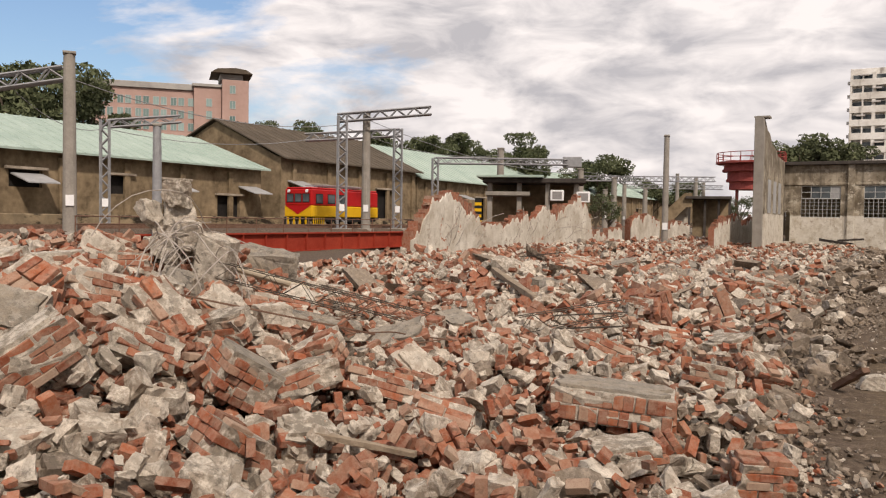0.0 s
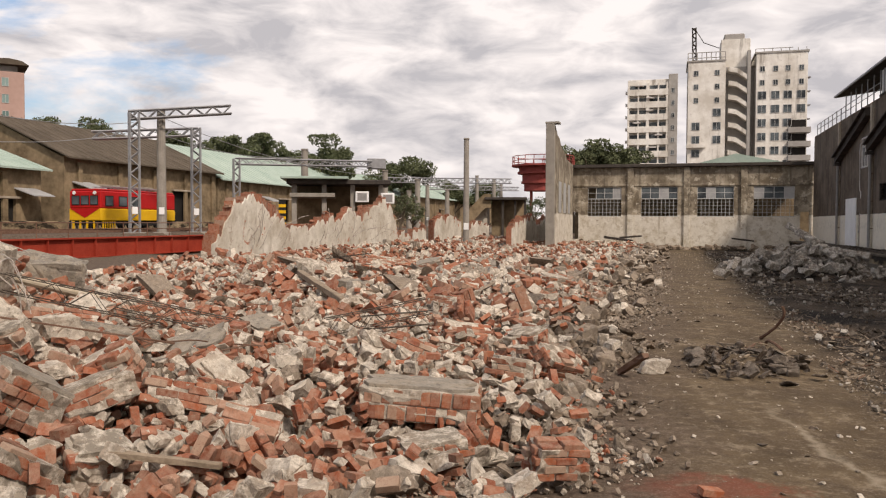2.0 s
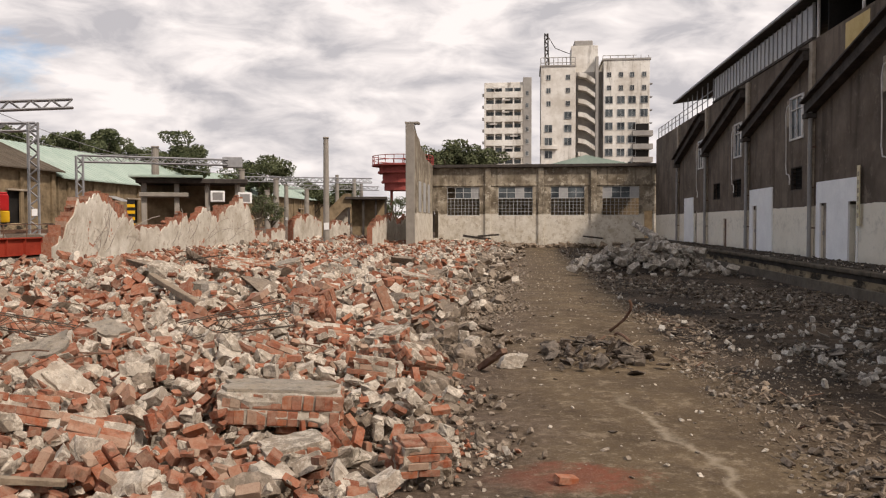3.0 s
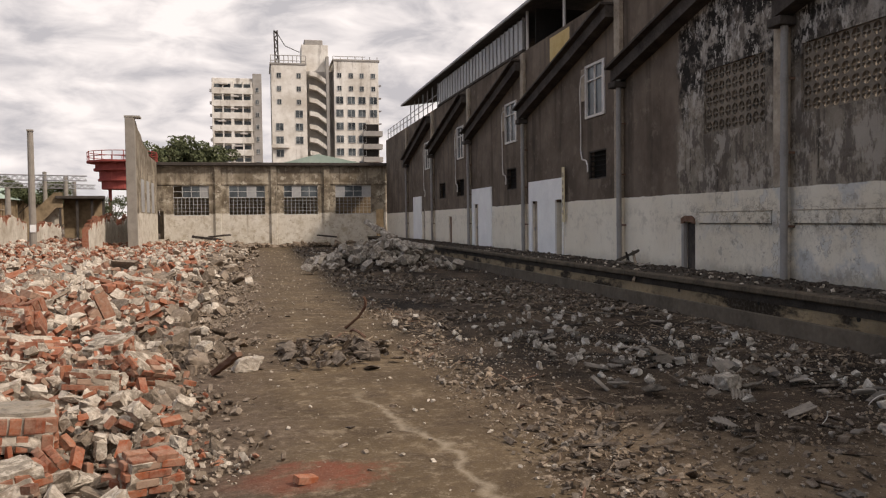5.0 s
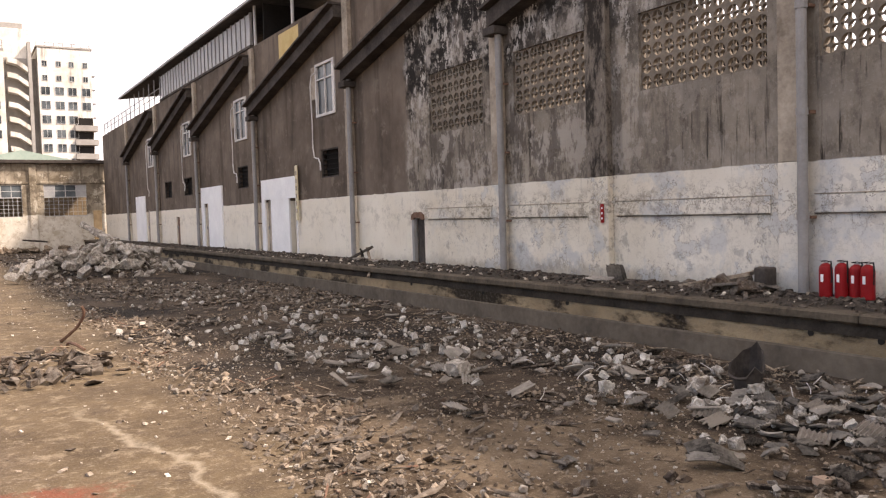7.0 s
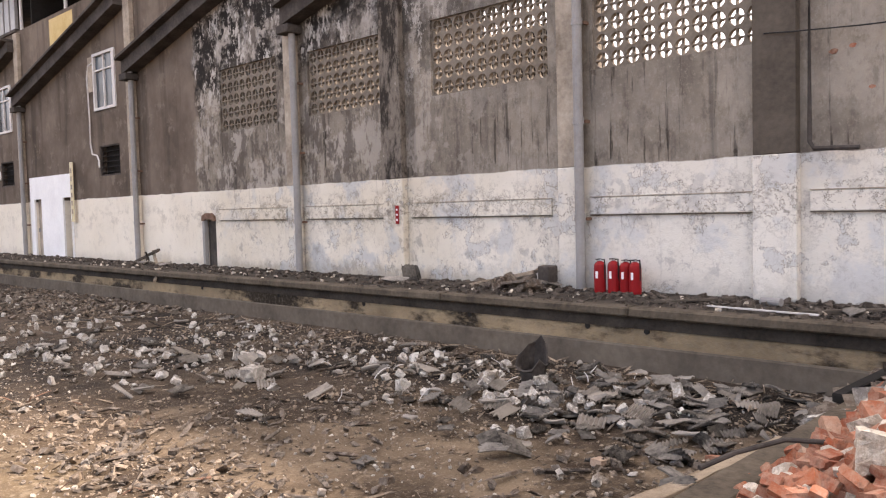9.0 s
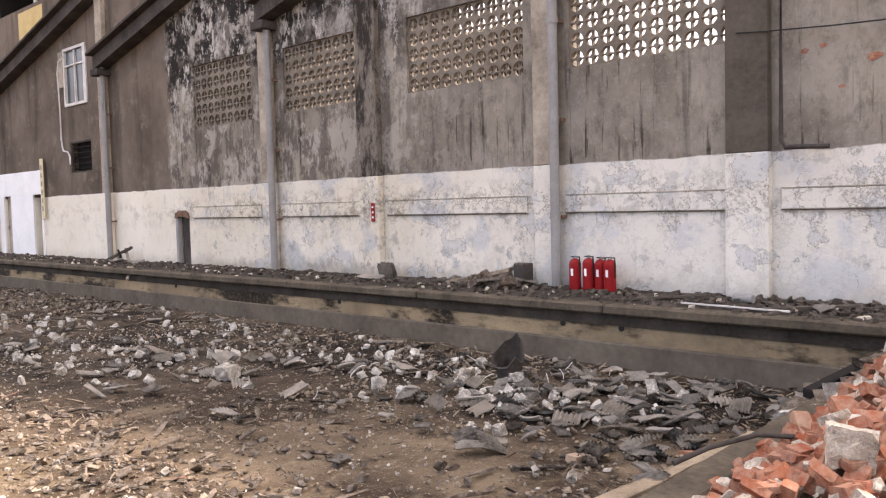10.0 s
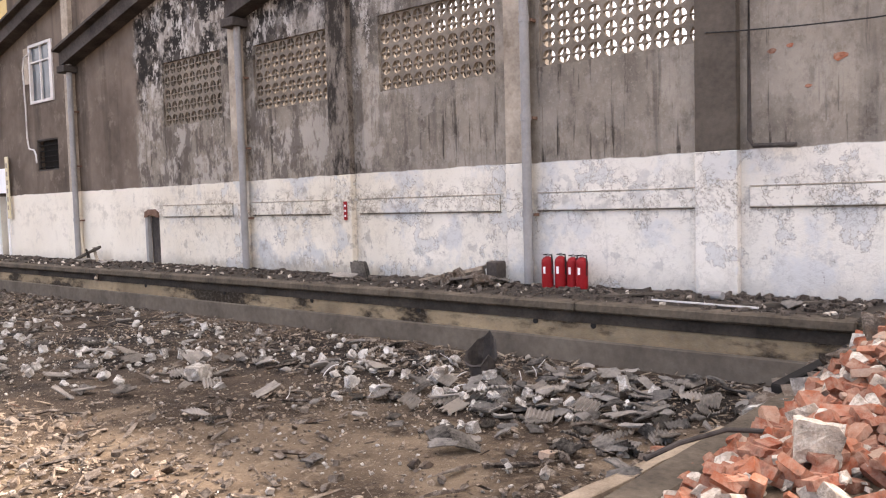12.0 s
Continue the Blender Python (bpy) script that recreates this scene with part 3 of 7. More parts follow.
xs = np.concatenate([[-2500, -1200, -600, -300, -160, -110], np.arange(-80, -24, 2.0), np.arange(-24, -14, 0.5), np.arange(-14, 12, 0.16), np.arange(12, 30, 2.0), [40, 70, 130, 300, 600, 1200, 2500]])
ys = np.concatenate([[-1500, -600, -200, -80, -40, -20, -10, -5], np.arange(-3, 16, 0.16), np.arange(16, 30, 0.4), np.arange(30, 90, 1.0), np.arange(90, 240, 12.0), [300, 450, 700, 1200, 2500]])
gx, gy = np.meshgrid(xs, ys)
gz = ground_z(gx, gy)
nx = len(xs)
gv = np.stack([gx.ravel(), gy.ravel(), gz.ravel()], 1)
gf = [(j * nx + i, j * nx + i + 1, (j + 1) * nx + i + 1, (j + 1) * nx + i) for j in range(len(ys) - 1) for i in range(nx - 1)]
gme = mesh_of("ground", gv.tolist(), gf, M["ground"])
gme.polygons.foreach_set("use_smooth", [True] * len(gf))
tagged(new("ground", gme), "bare trodden earth lane between rubble and sooty floor", "ground", "", "structure")

# ---- warehouse along the platform ----
W, WE = 12.05, 10.05
PIPES = [8.15, 16.5, 25.3, 35.5, 45.5, 55.7, 65.9]
GRILLES = [(17.55, 20.3, 3.78, 5.5, 9, 5), (13.2, 16.2, 3.83, 5.39, 10, 5), (8.95, 11.95, 3.83, 5.39, 10, 5), (4.98, 7.98, 3.83, 5.39, 10, 5)]
WINDOWS = [(26.85, 28.6), (36.95, 38.8), (47.2, 48.9), (57.2, 58.9)]
VENTS = [(26.8, 28.4), (37.1, 38.7), (47.3, 49.2), (52.3, 54.2)]
DOORS = [(31.0, 31.75, 2.27), (33.95, 34.7, 2.27), (43.9, 44.7, 2.35), (59.2, 60.0, 2.3), (50.6, 51.4, 1.7)]
holes = [g[:4] for g in GRILLES] + [(a, b, 5.2, 7.17) for a, b in WINDOWS] + [(a, b, 2.92, 3.98) for a, b in VENTS]
holes += [(a, b, 0.0, c) for a, b, c in DOORS] + [(20.78, 21.5, 0.0, 1.34)]
bm = bmesh.new()
holed_wall(bm, "x", W, W + 0.3, -6.0, 77.7, 0.0, 9.2, holes)
wall_east = solid("wall_east", bm, M["wall"], "long warehouse wall, limewashed below, stained bare cement above", "wall", "structure")

# breeze blocks: a square ring with four petals
def block_mesh(w, h):
    bm_ = bmesh.new()
    n = 20
    t = 0.10
    r = 0.43
    outer, ring = [], []
    for j in range(n):
        a = 2 * math.pi * j / n + math.pi / 4
        c, s_ = math.cos(a), math.sin(a)
        k2 = 0.5 / max(abs(c), abs(s_))
        outer.append((c * k2, s_ * k2))
        ring.append((c * r, s_ * r))
    lay = {}
    for x_ in (0.0, t):
        lay[x_] = ([bm_.verts.new((x_, p[0] * w, p[1] * h)) for p in outer], [bm_.verts.new((x_, p[0] * w, p[1] * h)) for p in ring])
    for j in range(n):
        k2 = (j + 1) % n
        o0, i0 = lay[0.0]
        o1, i1 = lay[t]
        bm_.faces.new((o0[j], o0[k2], i0[k2], i0[j]))
        bm_.faces.new((o1[j], i1[j], i1[k2], o1[k2]))
        bm_.faces.new((i0[j], i0[k2], i1[k2], i1[j]))
    # cross with a small diamond at the centre
    for ang in (0, 90):
        m_ = pose(0, 0, 0, ang, 0, 0)
        vs = box(bm_, 0.01, t - 0.01, -0.44 * w, 0.44 * w, -0.035 * h, 0.035 * h)
        bmesh.ops.transform(bm_, matrix=m_, verts=vs)
    vs = box(bm_, 0.006, t - 0.006, -0.13 * w, 0.13 * w, -0.13 * h, 0.13 * h)
    bmesh.ops.transform(bm_, matrix=pose(0, 0, 0, 45, 0, 0), verts=vs)
    me = bpy.data.meshes.new("breeze_block")
    bmesh.ops.recalc_face_normals(bm_, faces=bm_.faces)
    bm_.to_mesh(me)
    bm_.free()
    me.materials.append(M["block"])
    return me


for y0, y1, z0, z1, cols, rows in GRILLES:
    me = block_mesh((y1 - y0) / cols, (z1 - z0) / rows)
    for i in range(cols):
        for j in range(rows):
            piece("breeze_block", me, wall_east, pose(W + 0.06, y0 + (i + 0.5) * (y1 - y0) / cols, z0 + (j + 0.5) * (z1 - z0) / rows))

# pilasters, ledges and hoods that belong to the wall
for y in PIPES + [12.7, 4.4]:
    wide = 0.22 if y not in (12.7, 4.4) else 0.32
    top = 9.1 if y > 20 else 7.4
    part("pilaster", boxes((W - 0.16, W - 0.002, y + 0.06, y + 0.06 + 2 * wide, 2.165, top), bevel=0.012), M["pilaster"] if wide == 0.22 else M["mould"] if y > 10 else M["sooty"], wall_east)
    part("pilaster", boxes((W - 0.165, W - 0.002, y + 0.055, y + 0.065 + 2 * wide, 0.0, 2.16), bevel=0.012), M["wall"], wall_east)
cuts = [-6.0, 4.4, 8.15, 12.7, 16.5, 20.6]
for a, b in zip(cuts, cuts[1:]):
    for z in (1.63, 1.31):
        # Proud dark strip draws the moulding's shadow and dirt as colour.
        part("shade_dirt_line", boxes((W - 0.036, W - 0.002, a + 0.75, b - 0.08, z - 0.010, z + 0.002)), M["sooty"] if z < 1.5 else M["pilaster"], wall_east)
    part("raised_band", boxes((W - 0.03, W - 0.003, a + 0.75, b - 0.08, 1.32, 1.61), bevel=0.006), M["wall"], wall_east)
# sloping sooty beams, one a bay
for y in PIPES[1:]:
    ylow, yhigh = y + 0.2, y - 9.6
    o = [(ylow, 6.05), (ylow, 6.45), (yhigh, 8.75), (yhigh, 8.35)]
    bm = bmesh.new()
    prism(bm, o, "x", W - 0.42, W - 0.003)
    part("sloping_beam", bm, M["darkbeam"], wall_east)
    bm = bmesh.new()
    prism(bm, [(ylow + 0.05, 6.47), (ylow + 0.05, 6.55), (yhigh, 8.86), (yhigh, 8.78)], "x", W - 0.62, W - 0.003)
    part("coping", bm, M["darkbeam"], wall_east)
    part("bracket", boxes((W - 0.45, W - 0.003, y - 0.15, y + 0.35, 5.85, 6.06), bevel=0.02), M["darkbeam"], wall_east)

# ochre plaster scar and grey paint stains between the beams
part("plaster_patch", boxes((W - 0.012, W - 0.002, 30.2, 32.4, 7.95, 9.05)), M["ochre"], wall_east, "torn ochre plaster")


def window_unit(y0, y1):
    e = thing("window", "aluminium two-pane window with pale frame in sooty wall", "window", "warehouse windows", "structure", (W, 0, 0))
    t = 0.09
    part("window_frame", boxes((-0.05, 0.1, y0, y1, 5.2, 5.2 + t), (-0.05, 0.1, y0, y1, 7.17 - t, 7.17), (-0.05, 0.1, y0, y0 + t * 2.3, 5.29, 7.08), (-0.05, 0.1, y1 - t, y1, 5.29, 7.08),
                               (-0.03, 0.08, (y0 + y1) / 2, (y0 + y1) / 2 + 0.06, 5.29, 7.08), (-0.028, 0.078, y0 + 0.2, y1 - t, 6.55, 6.6)), M["conduit"], e)
    part("pane", boxes((0.03, 0.04, y0 + 0.2, (y0 + y1) / 2, 5.29, 7.08)), M["glass"], e)
    part("pane", boxes((0.045, 0.055, (y0 + y1) / 2, y1 - t, 5.29, 7.08)), M["glass"], e)
    part("shutter", boxes((-0.06, -0.02, y1 + 0.01, y1 + 0.35, 5.9, 7.1)), M["pilaster"], e)


for a, b in WINDOWS:
    window_unit(a, b)
for a, b in VENTS:
    e = thing("wall_vent", "dark louvred vent opening in sooty wall", "vent", "warehouse vents", "structure", (W, 0, 0))
    part("frame", boxes((0.02, 0.12, a, b, 2.92, 2.97), (0.02, 0.12, a, b, 3.93, 3.98), (0.02, 0.12, a, a + 0.05, 2.97, 3.93), (0.02, 0.12, b - 0.05, b, 2.97, 3.93)), M["darkbeam"], e)
    # Black sheet closes the vent and paints its inner shade.
    part("shade_backing", boxes((0.24, 0.28, a + 0.01, b - 0.01, 2.93, 3.97)), M["dark"], e)
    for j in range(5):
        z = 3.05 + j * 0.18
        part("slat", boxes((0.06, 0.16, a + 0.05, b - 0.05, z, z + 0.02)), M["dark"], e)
# white boarded door surrounds
for y0, y1, z1, gaps in ((30.95, 35.15, 3.15, DOORS[:2]), (41.3, 45.3, 3.22, DOORS[2:3]), (60.3, 63.6, 3.3, [])):
    e = thing("door_surround", "smooth white boarded door surround on old wall", "door surround", "white doorways", "structure", (W, 0, 0))
    bm = bmesh.new()
    holed_wall(bm, "x", -0.07, -0.004, y0, y1, 0.0, z1, [(a, b, 0.0, c) for a, b, c in gaps])
    part("board", bm, M["white"], e)
for i, (a, b, c) in enumerate(DOORS):
    e = thing("door_%d" % (i + 1), "dark grey steel door standing in the warehouse wall", "door", "", "structure", (W, 0, 0))
    if i == 0:
        part("door_leaf", boxes((0.10, 0.15, a - 0.0, a + 0.12, 0.0, c - 0.02)), M["dark"], e)
        # Black sheet in place of the unlit room behind the doorway.
        part("shade_backing", boxes((0.28, 0.29, a, b, 0.0, c)), M["dark"], e)
    else:
        part("door_leaf", boxes((0.08, 0.13, a + 0.01, b - 0.01, 0.0, c - 0.02), (0.06, 0.081, a + 0.1, b - 0.1, 0.2, 0.95), (0.06, 0.081, a + 0.1, b - 0.1, 1.15, c - 0.25)), M["pilaster"] if i < 4 else M["rust"], e)
        part("door_handle", boxes((0.02, 0.08, b - 0.14, b - 0.09, 0.95, 1.12)), M["steel"], e)
# small arched opening with a half-open steel leaf
e = thing("small_door", "low rusty door with an arched head", "door", "", "structure", (W, 0, 0))
bm = bmesh.new()
prism(bm, [(20.76, 1.30), (20.78, 1.44), (20.95, 1.53), (21.3, 1.53), (21.5, 1.45), (21.52, 1.30), (21.4, 1.30), (21.3, 1.36), (20.98, 1.36), (20.88, 1.30)], "x", -0.05, -0.004)
part("arched_head", bm, M["rust"], e)
part("door_leaf", boxes((0.10, 0.14, 20.79, 21.35, 0.0, 1.32)), M["darkbeam"], e)
part("door_post", boxes((-0.03, 0.09, 21.38, 21.5, 0.0, 1.34)), M["pipe"], e)

# downpipes
for i, y in enumerate(PIPES):
    e = thing("downpipe", "grey plastic downpipe with sleeves, fixed to the pilaster", "downpipe", "downpipes", "", (W, 0, 0))
    top = 6.2 if y > 20 else 5.9
    bm = bmesh.new()
    rod(bm, (-0.22, y, 0.02), (-0.22, y, top), 0.085, n=12)
    part("pipe", bm, M["pipe"], e)
    for z in (1.2, 2.9, 4.6):
        bm = bmesh.new()
        rod(bm, (-0.22, y, z), (-0.22, y, z + 0.12), 0.098, n=12)
        part("collar", bm, M["pipe"], e)
        part("bracket", boxes((-0.15, -0.002, y - 0.1, y - 0.06, z + 0.02, z + 0.07)), M["rust"], e)
e = thing("drain_pipe", "thin dark drainpipe ending in a bent stub", "pipe", at=(W, 0, 0))
bm = bmesh.new()
tube(bm, [(-0.2, 4.26, 7.0), (-0.2, 4.26, 2.3), (-0.2, 4.2, 2.2), (-0.22, 3.6, 2.18)], 0.035, 8)
part("pipe", bm, M["darkbeam"], e)
# white conduits that sag from the windows to the vents
for y in (28.75, 38.95, 49.0, 59.0):
    e = thing("cable_conduit", "white plastic conduit hanging down the wall", "cable", "conduits", "", (W, 0, 0))
    bm = bmesh.new()
    tube(bm, [(-0.05, y - 0.25, 6.9), (-0.07, y + 0.15, 6.8), (-0.08, y + 0.25, 6.4), (-0.06, y + 0.22, 5.0), (-0.06, y + 0.24, 4.1), (-0.07, y + 0.1, 3.72), (-0.10, y - 0.35, 3.65), (-0.14, y - 0.6, 3.45), (-0.2, y - 0.75, 3.2)], 0.028, 6)
    part("conduit", bm, M["conduit"], e)
# upright sign board with worn characters as bars
e = thing("sign_board", "narrow upright yellowed sign board beside the doorway", "sign", at=(W, 0, 0))
part("board", boxes((-0.14, -0.10, 30.55, 30.8, 1.35, 3.55), bevel=0.01), M["cream_sign"], e)
for j in range(6):
    part("bar", boxes((-0.146, -0.141, 30.61, 30.74, 1.65 + j * 0.3, 1.82 + j * 0.3)), M["pilaster"], e)
e = thing("fire_sign", "small red wall sign with pale marks", "sign", at=(W, 0, 0))
part("plate", boxes((-0.186, -0.172, 12.87, 12.97, 1.18, 1.58)), M["redpaint"], e)
for j in range(3):
    part("bar", boxes((-0.19, -0.1865, 12.90, 12.94, 1.25 + j * 0.11, 1.29 + j * 0.11)), M["white"], e)
# broken steel lattice hanging on the wall
e = thing("lattice_ladder", "rusty narrow steel lattice hanging on the wall", "ladder", at=(W, 0, 0))
bm = bmesh.new()
for y in (12.95, 13.35):
    rod(bm, (-0.06, y, 2.6), (-0.06, y - 0.06, 5.5), 0.018, n=5)
for j in range(9):
    rod(bm, (-0.06, 12.95, 2.65 + j * 0.31), (-0.06, 13.35, 2.9 + j * 0.31), 0.012, n=5)
part("lattice", bm, M["darkbeam"], e)
e = thing("wall_cable", "black cable sagging along the bare wall", "cable", at=(W, 0, 0))
bm = bmesh.new()
tube(bm, [(-0.04, 5.0, 3.93), (-0.19, 4.9, 3.92)] + [(-0.19, 4.5 - 0.9 * j, 3.88 - 0.04 * math.sin(j * 0.9) - 0.035 * j) for j in range(10)], 0.011, 5)
part("cable", bm, M["black"], e)

# upper lights, roof edge and rails over the wall
e = thing("clerestory", "row of dull grey clerestory panels under the roof edge", "clerestory", "", "structure")
for j in range(26):
    y = 36.0 + j * 0.7
    part("panel", boxes((W + 0.02, W + 0.06, y + 0.03, y + 0.65, 9.35, 10.75)), M["tarnish"], e)
    part("mullion", boxes((W - 0.02, W + 0.1, y - 0.03, y + 0.03, 9.3, 10.8)), M["pipe"], e)
part("sill", boxes((W - 0.06, W + 0.3, 35.9, 54.4, 9.21, 9.33)), M["darkbeam"], e)
e = thing("roof_east", "dark overhanging sheet roof edge above the warehouse", "roof", "", "structure")
bm = bmesh.new()
prism(bm, [(W - 0.35, 10.95), (W - 0.35, 11.12), (W + 10, 12.6), (W + 10, 12.45)], "y", 14.0, 66.6)
part("roof_sheet", bm, M["darkbeam"], e)
part("gutter", boxes((W - 0.45, W - 0.36, 20.0, 66.6, 10.95, 11.08), bevel=0.01), M["steel"], e)
for y in (35.6, 31.0, 26.0, 21.0):
    bm = bmesh.new()
    rod(bm, (W + 0.1, y, 9.2), (W + 0.1, y, 11.0), 0.07)
    part("post", bm, M["conduit"], e)
# Added black screens: they block light and stand in for the hall's shade.
part("shade_screen", boxes((W + 3.2, W + 3.4, 13.5, 66.0, 0.0, 11.0)), M["dark"], e)
part("shade_screen", boxes((W + 3.2, W + 3.4, 10.6, 13.49, 0.0, 5.7)), M["dark"], e)
# Added black panel paints the shaded gap under the roof end.
part("end_shade_panel", boxes((W + 0.3, W + 3.2, 35.0, 35.1, 9.2, 11.0)), M["dark"], e)
e = thing("roof_railing", "thin grey steel railing on the roof end", "railing", "", "", (0, 0, 0))
for j in range(14):
    y = 54.8 + j * 1.7
    bm = bmesh.new()
    rod(bm, (W + 0.1, y, 9.15), (W + 0.1, y, 10.9 if y < 66 else 10.2), 0.04, n=6)
    part("post", bm, M["steel"], e)
for z in (9.75, 10.15):
    bm = bmesh.new()
    rod(bm, (W + 0.1, 54.8, z), (W + 0.1, 77, z), 0.03, n=6)
    part("rail", bm, M["steel"], e)
solid("wall_back", boxes((W + 17, W + 17.3, -8, 78, -0.5, 3.0)), M["ochre_wall"], "plain wall behind the burnt-out hall", "wall", "structure")
solid("hall_floor", boxes((W + 0.3, W + 17, -8, 78, -0.5, -0.02)), M["platform"], "bare concrete hall floor behind the wall", "floor", "structure")

# loading platform
e = thing("platform", "sooty concrete loading platform with an overhanging lip", "platform", "", "structure")
part("platform_top", boxes((WE + 0.1, W + 0.001, 2.0, 77.7, -0.3, 0.0)), M["ptop"], e)
for j in range(20):
    y = 2.4 + j * 3.75
    part("lip", boxes((WE, WE + 0.3, y + 0.006, y + 3.744, -0.13, 0.012), bevel=0.025), M["lip"], e)
part("platform_face", boxes((WE + 0.12, WE + 0.5, 2.4, 77.7, -0.62, -0.12)), M["platform"], e)
part("platform_foot", boxes((WE + 0.06, WE + 0.5, 2.4, 77.7, -1.6, -0.54), bevel=0.02), M["foot"], e)
for y in (5.9, 6.9, 9.3, 12.1, 15.0, 18.3):
    bm = bmesh.new()
    rod(bm, (WE + 0.105, y, -0.33), (WE + 0.16, y, -0.33), 0.045, n=10)
    # Black disc puts the shade of the drain's mouth into colour.
    part("drain_hole", bm, M["dark"], e)
solid("cross_wall", boxes((3.0, WE + 0.02, 2.35, 2.7, -1.6, -0.5), bevel=0.03), M["lip"], "low concrete retaining wall at the end of the floor", "wall", "structure")
solid("platform_end", boxes((WE + 0.02, W + 0.002, -6.0, 2.39, -1.6, -0.012)), M["platform"], "sooty platform end behind the pit", "platform", "structure")

# fire extinguishers
def extinguisher(y, x, h):
    e_ = thing("fire_extinguisher", "red fire extinguisher with black hose standing on the platform", "extinguisher", "fire extinguishers", "", (x, y, 0.0))
    bm_ = bmesh.new()
    lathe(bm_, [(0.092, 0.0), (0.102, 0.02), (0.102, h * 0.74), (0.095, h * 0.81), (0.07, h * 0.87), (0.03, h * 0.91)], n=20)
    part("cylinder", bm_, M["redpaint"], e_)
    bm_ = bmesh.new()
    rod(bm_, (0, 0, h * 0.9), (0, 0, h * 0.97), 0.028)
    part("valve", bm_, M["steel"], e_)
    part("lever", boxes((-0.11, 0.03, -0.012, 0.012, h * 0.95, h * 0.98)), M["black"], e_)
    bm_ = bmesh.new()
    tube(bm_, [(0.02, 0, h * 0.94), (0.03, -0.07, h * 0.95), (-0.02, -0.105, h * 0.8), (-0.02, -0.1, h * 0.4)], 0.014)
    part("hose", bm_, M["black"], e_)
    part("label", boxes((-0.105, -0.098, -0.022, 0.022, h * 0.42, h * 0.62)), M["white"], e_, "small pale label")


for y, x, h in ((7.62, 11.62, 0.59), (7.38, 11.66, 0.60), (7.17, 11.7, 0.58), (6.95, 11.63, 0.59)):
    extinguisher(y, x, h)

# ---- building across the far end ----
FY = 78.0
def fx(az):
    return -FY * math.tan(radians(az))


e = thing("end_building", "single-storey workshop with steel windows and flaking cream paint", "building", "", "structure")
wins = [(fx(5.64), fx(3.35)), (fx(2.02), fx(-0.38)), (fx(-1.66), fx(-3.98)), (fx(-5.22), fx(-7.71))]
L0, R0 = fx(6.86), W + 0.6
wall_h = [(a, b, 2.15, 4.92) for a, b in wins] + [(L0 + 0.15, fx(6.28), 0.0, 2.6), (fx(-8.05), fx(-8.6), 0.0, 2.6)]
bm = bmesh.new()
holed_wall(bm, "y", FY, FY + 0.35, L0, R0, -1.2, 6.75, wall_h)
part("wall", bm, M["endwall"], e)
part("cornice", boxes((L0 - 0.3, R0, FY - 0.45, FY + 0.4, 6.76, 7.05), bevel=0.03), M["darkbeam"], e)
for az in (2.75, -0.98, -4.61):
    part("pilaster", boxes((fx(az) - 0.28, fx(az) + 0.28, FY - 0.2, FY - 0.002, -1.2, 6.75), bevel=0.03), M["endwall"], e)
part("lintel", boxes((L0 + 0.05, R0, FY - 0.08, FY - 0.003, 5.0, 5.2), bevel=0.02), M["endwall"], e)
for i, (a, b) in enumerate(wins):
    w_ = part("window", boxes((a, b, FY + 0.06, FY + 0.12, 2.15, 2.21), (a, b, FY + 0.06, FY + 0.12, 4.86, 4.92), (a, b, FY + 0.05, FY + 0.13, 3.78, 3.86)), M["frame"], e)
    n = 9
    for j in range(n + 1):
        x = a + (b - a) * j / n
        part("glazing_bar", boxes((x - 0.02, x + 0.02, FY + 0.07, FY + 0.11, 2.2, 3.8)), M["frame"], w_)
    for j in range(1, 5):
        part("glazing_bar", boxes((a, b, FY + 0.075, FY + 0.105, 2.2 + j * 0.32, 2.23 + j * 0.32)), M["frame"], w_)
    for j in range(5):
        x = a + (b - a) * j / 4
        part("glazing_bar", boxes((x - 0.03, x + 0.03, FY + 0.07, FY + 0.11, 3.85, 4.88)), M["frame"], w_)
    part("glazing_bar", boxes((a, b, FY + 0.075, FY + 0.105, 4.35, 4.4)), M["frame"], w_)
    for j in range(4):
        if i == 0 and j == 0:
            continue
        x = a + (b - a) * j / 4
        part("pane", boxes((x + 0.03, x + (b - a) / 4 - 0.03, FY + 0.085, FY + 0.095, 3.86, 4.87)), M["glass"] if (i + j) % 3 else M["tarnish"], w_)
part("room_back", boxes((L0, R0, FY + 4.0, FY + 4.2, -0.3, 6.7)), M["ochre_wall"], e)
part("flat_roof", boxes((L0, R0, FY + 0.36, FY + 14, 6.72, 6.9)), M["darkbeam"], e)
bm = bmesh.new()
prism(bm, [(fx(-0.6), 6.9), (fx(-4.24), 8.15), (fx(-8.6), 6.9)], "y", FY + 3, FY + 12)
part("green_gable_roof", bm, M["green_roof"], e)
# cut-off cross wall that still stands at full height
e = thing("standing_wall", "tall remnant wall with sloping top and window holes", "wall", "", "structure")
bm = bmesh.new()
fy0, fyw = 65.0, L0
verts = [(-0.5, fy0), (9.4, fy0), (9.3, fy0 + 0.5), (8.75, fy0 + 1.6), (8.55, fy0 + 3.0), (7.9, fy0 + 4.2), (7.7, fy0 + 6.5), (7.2, fy0 + 8.0), (7.05, FY - 0.3), (-0.5, FY - 0.3)]
prism(bm, [(y, z) for z, y in verts], "x", fyw - 0.1, fyw + 0.3)
part("wall", bm, M["endwall"], e)
part("edge_post", boxes((fyw - 0.35, fyw + 0.34, fy0 - 0.5, fy0 - 0.003, -0.5, 9.45), bevel=0.03), M["post"], e)
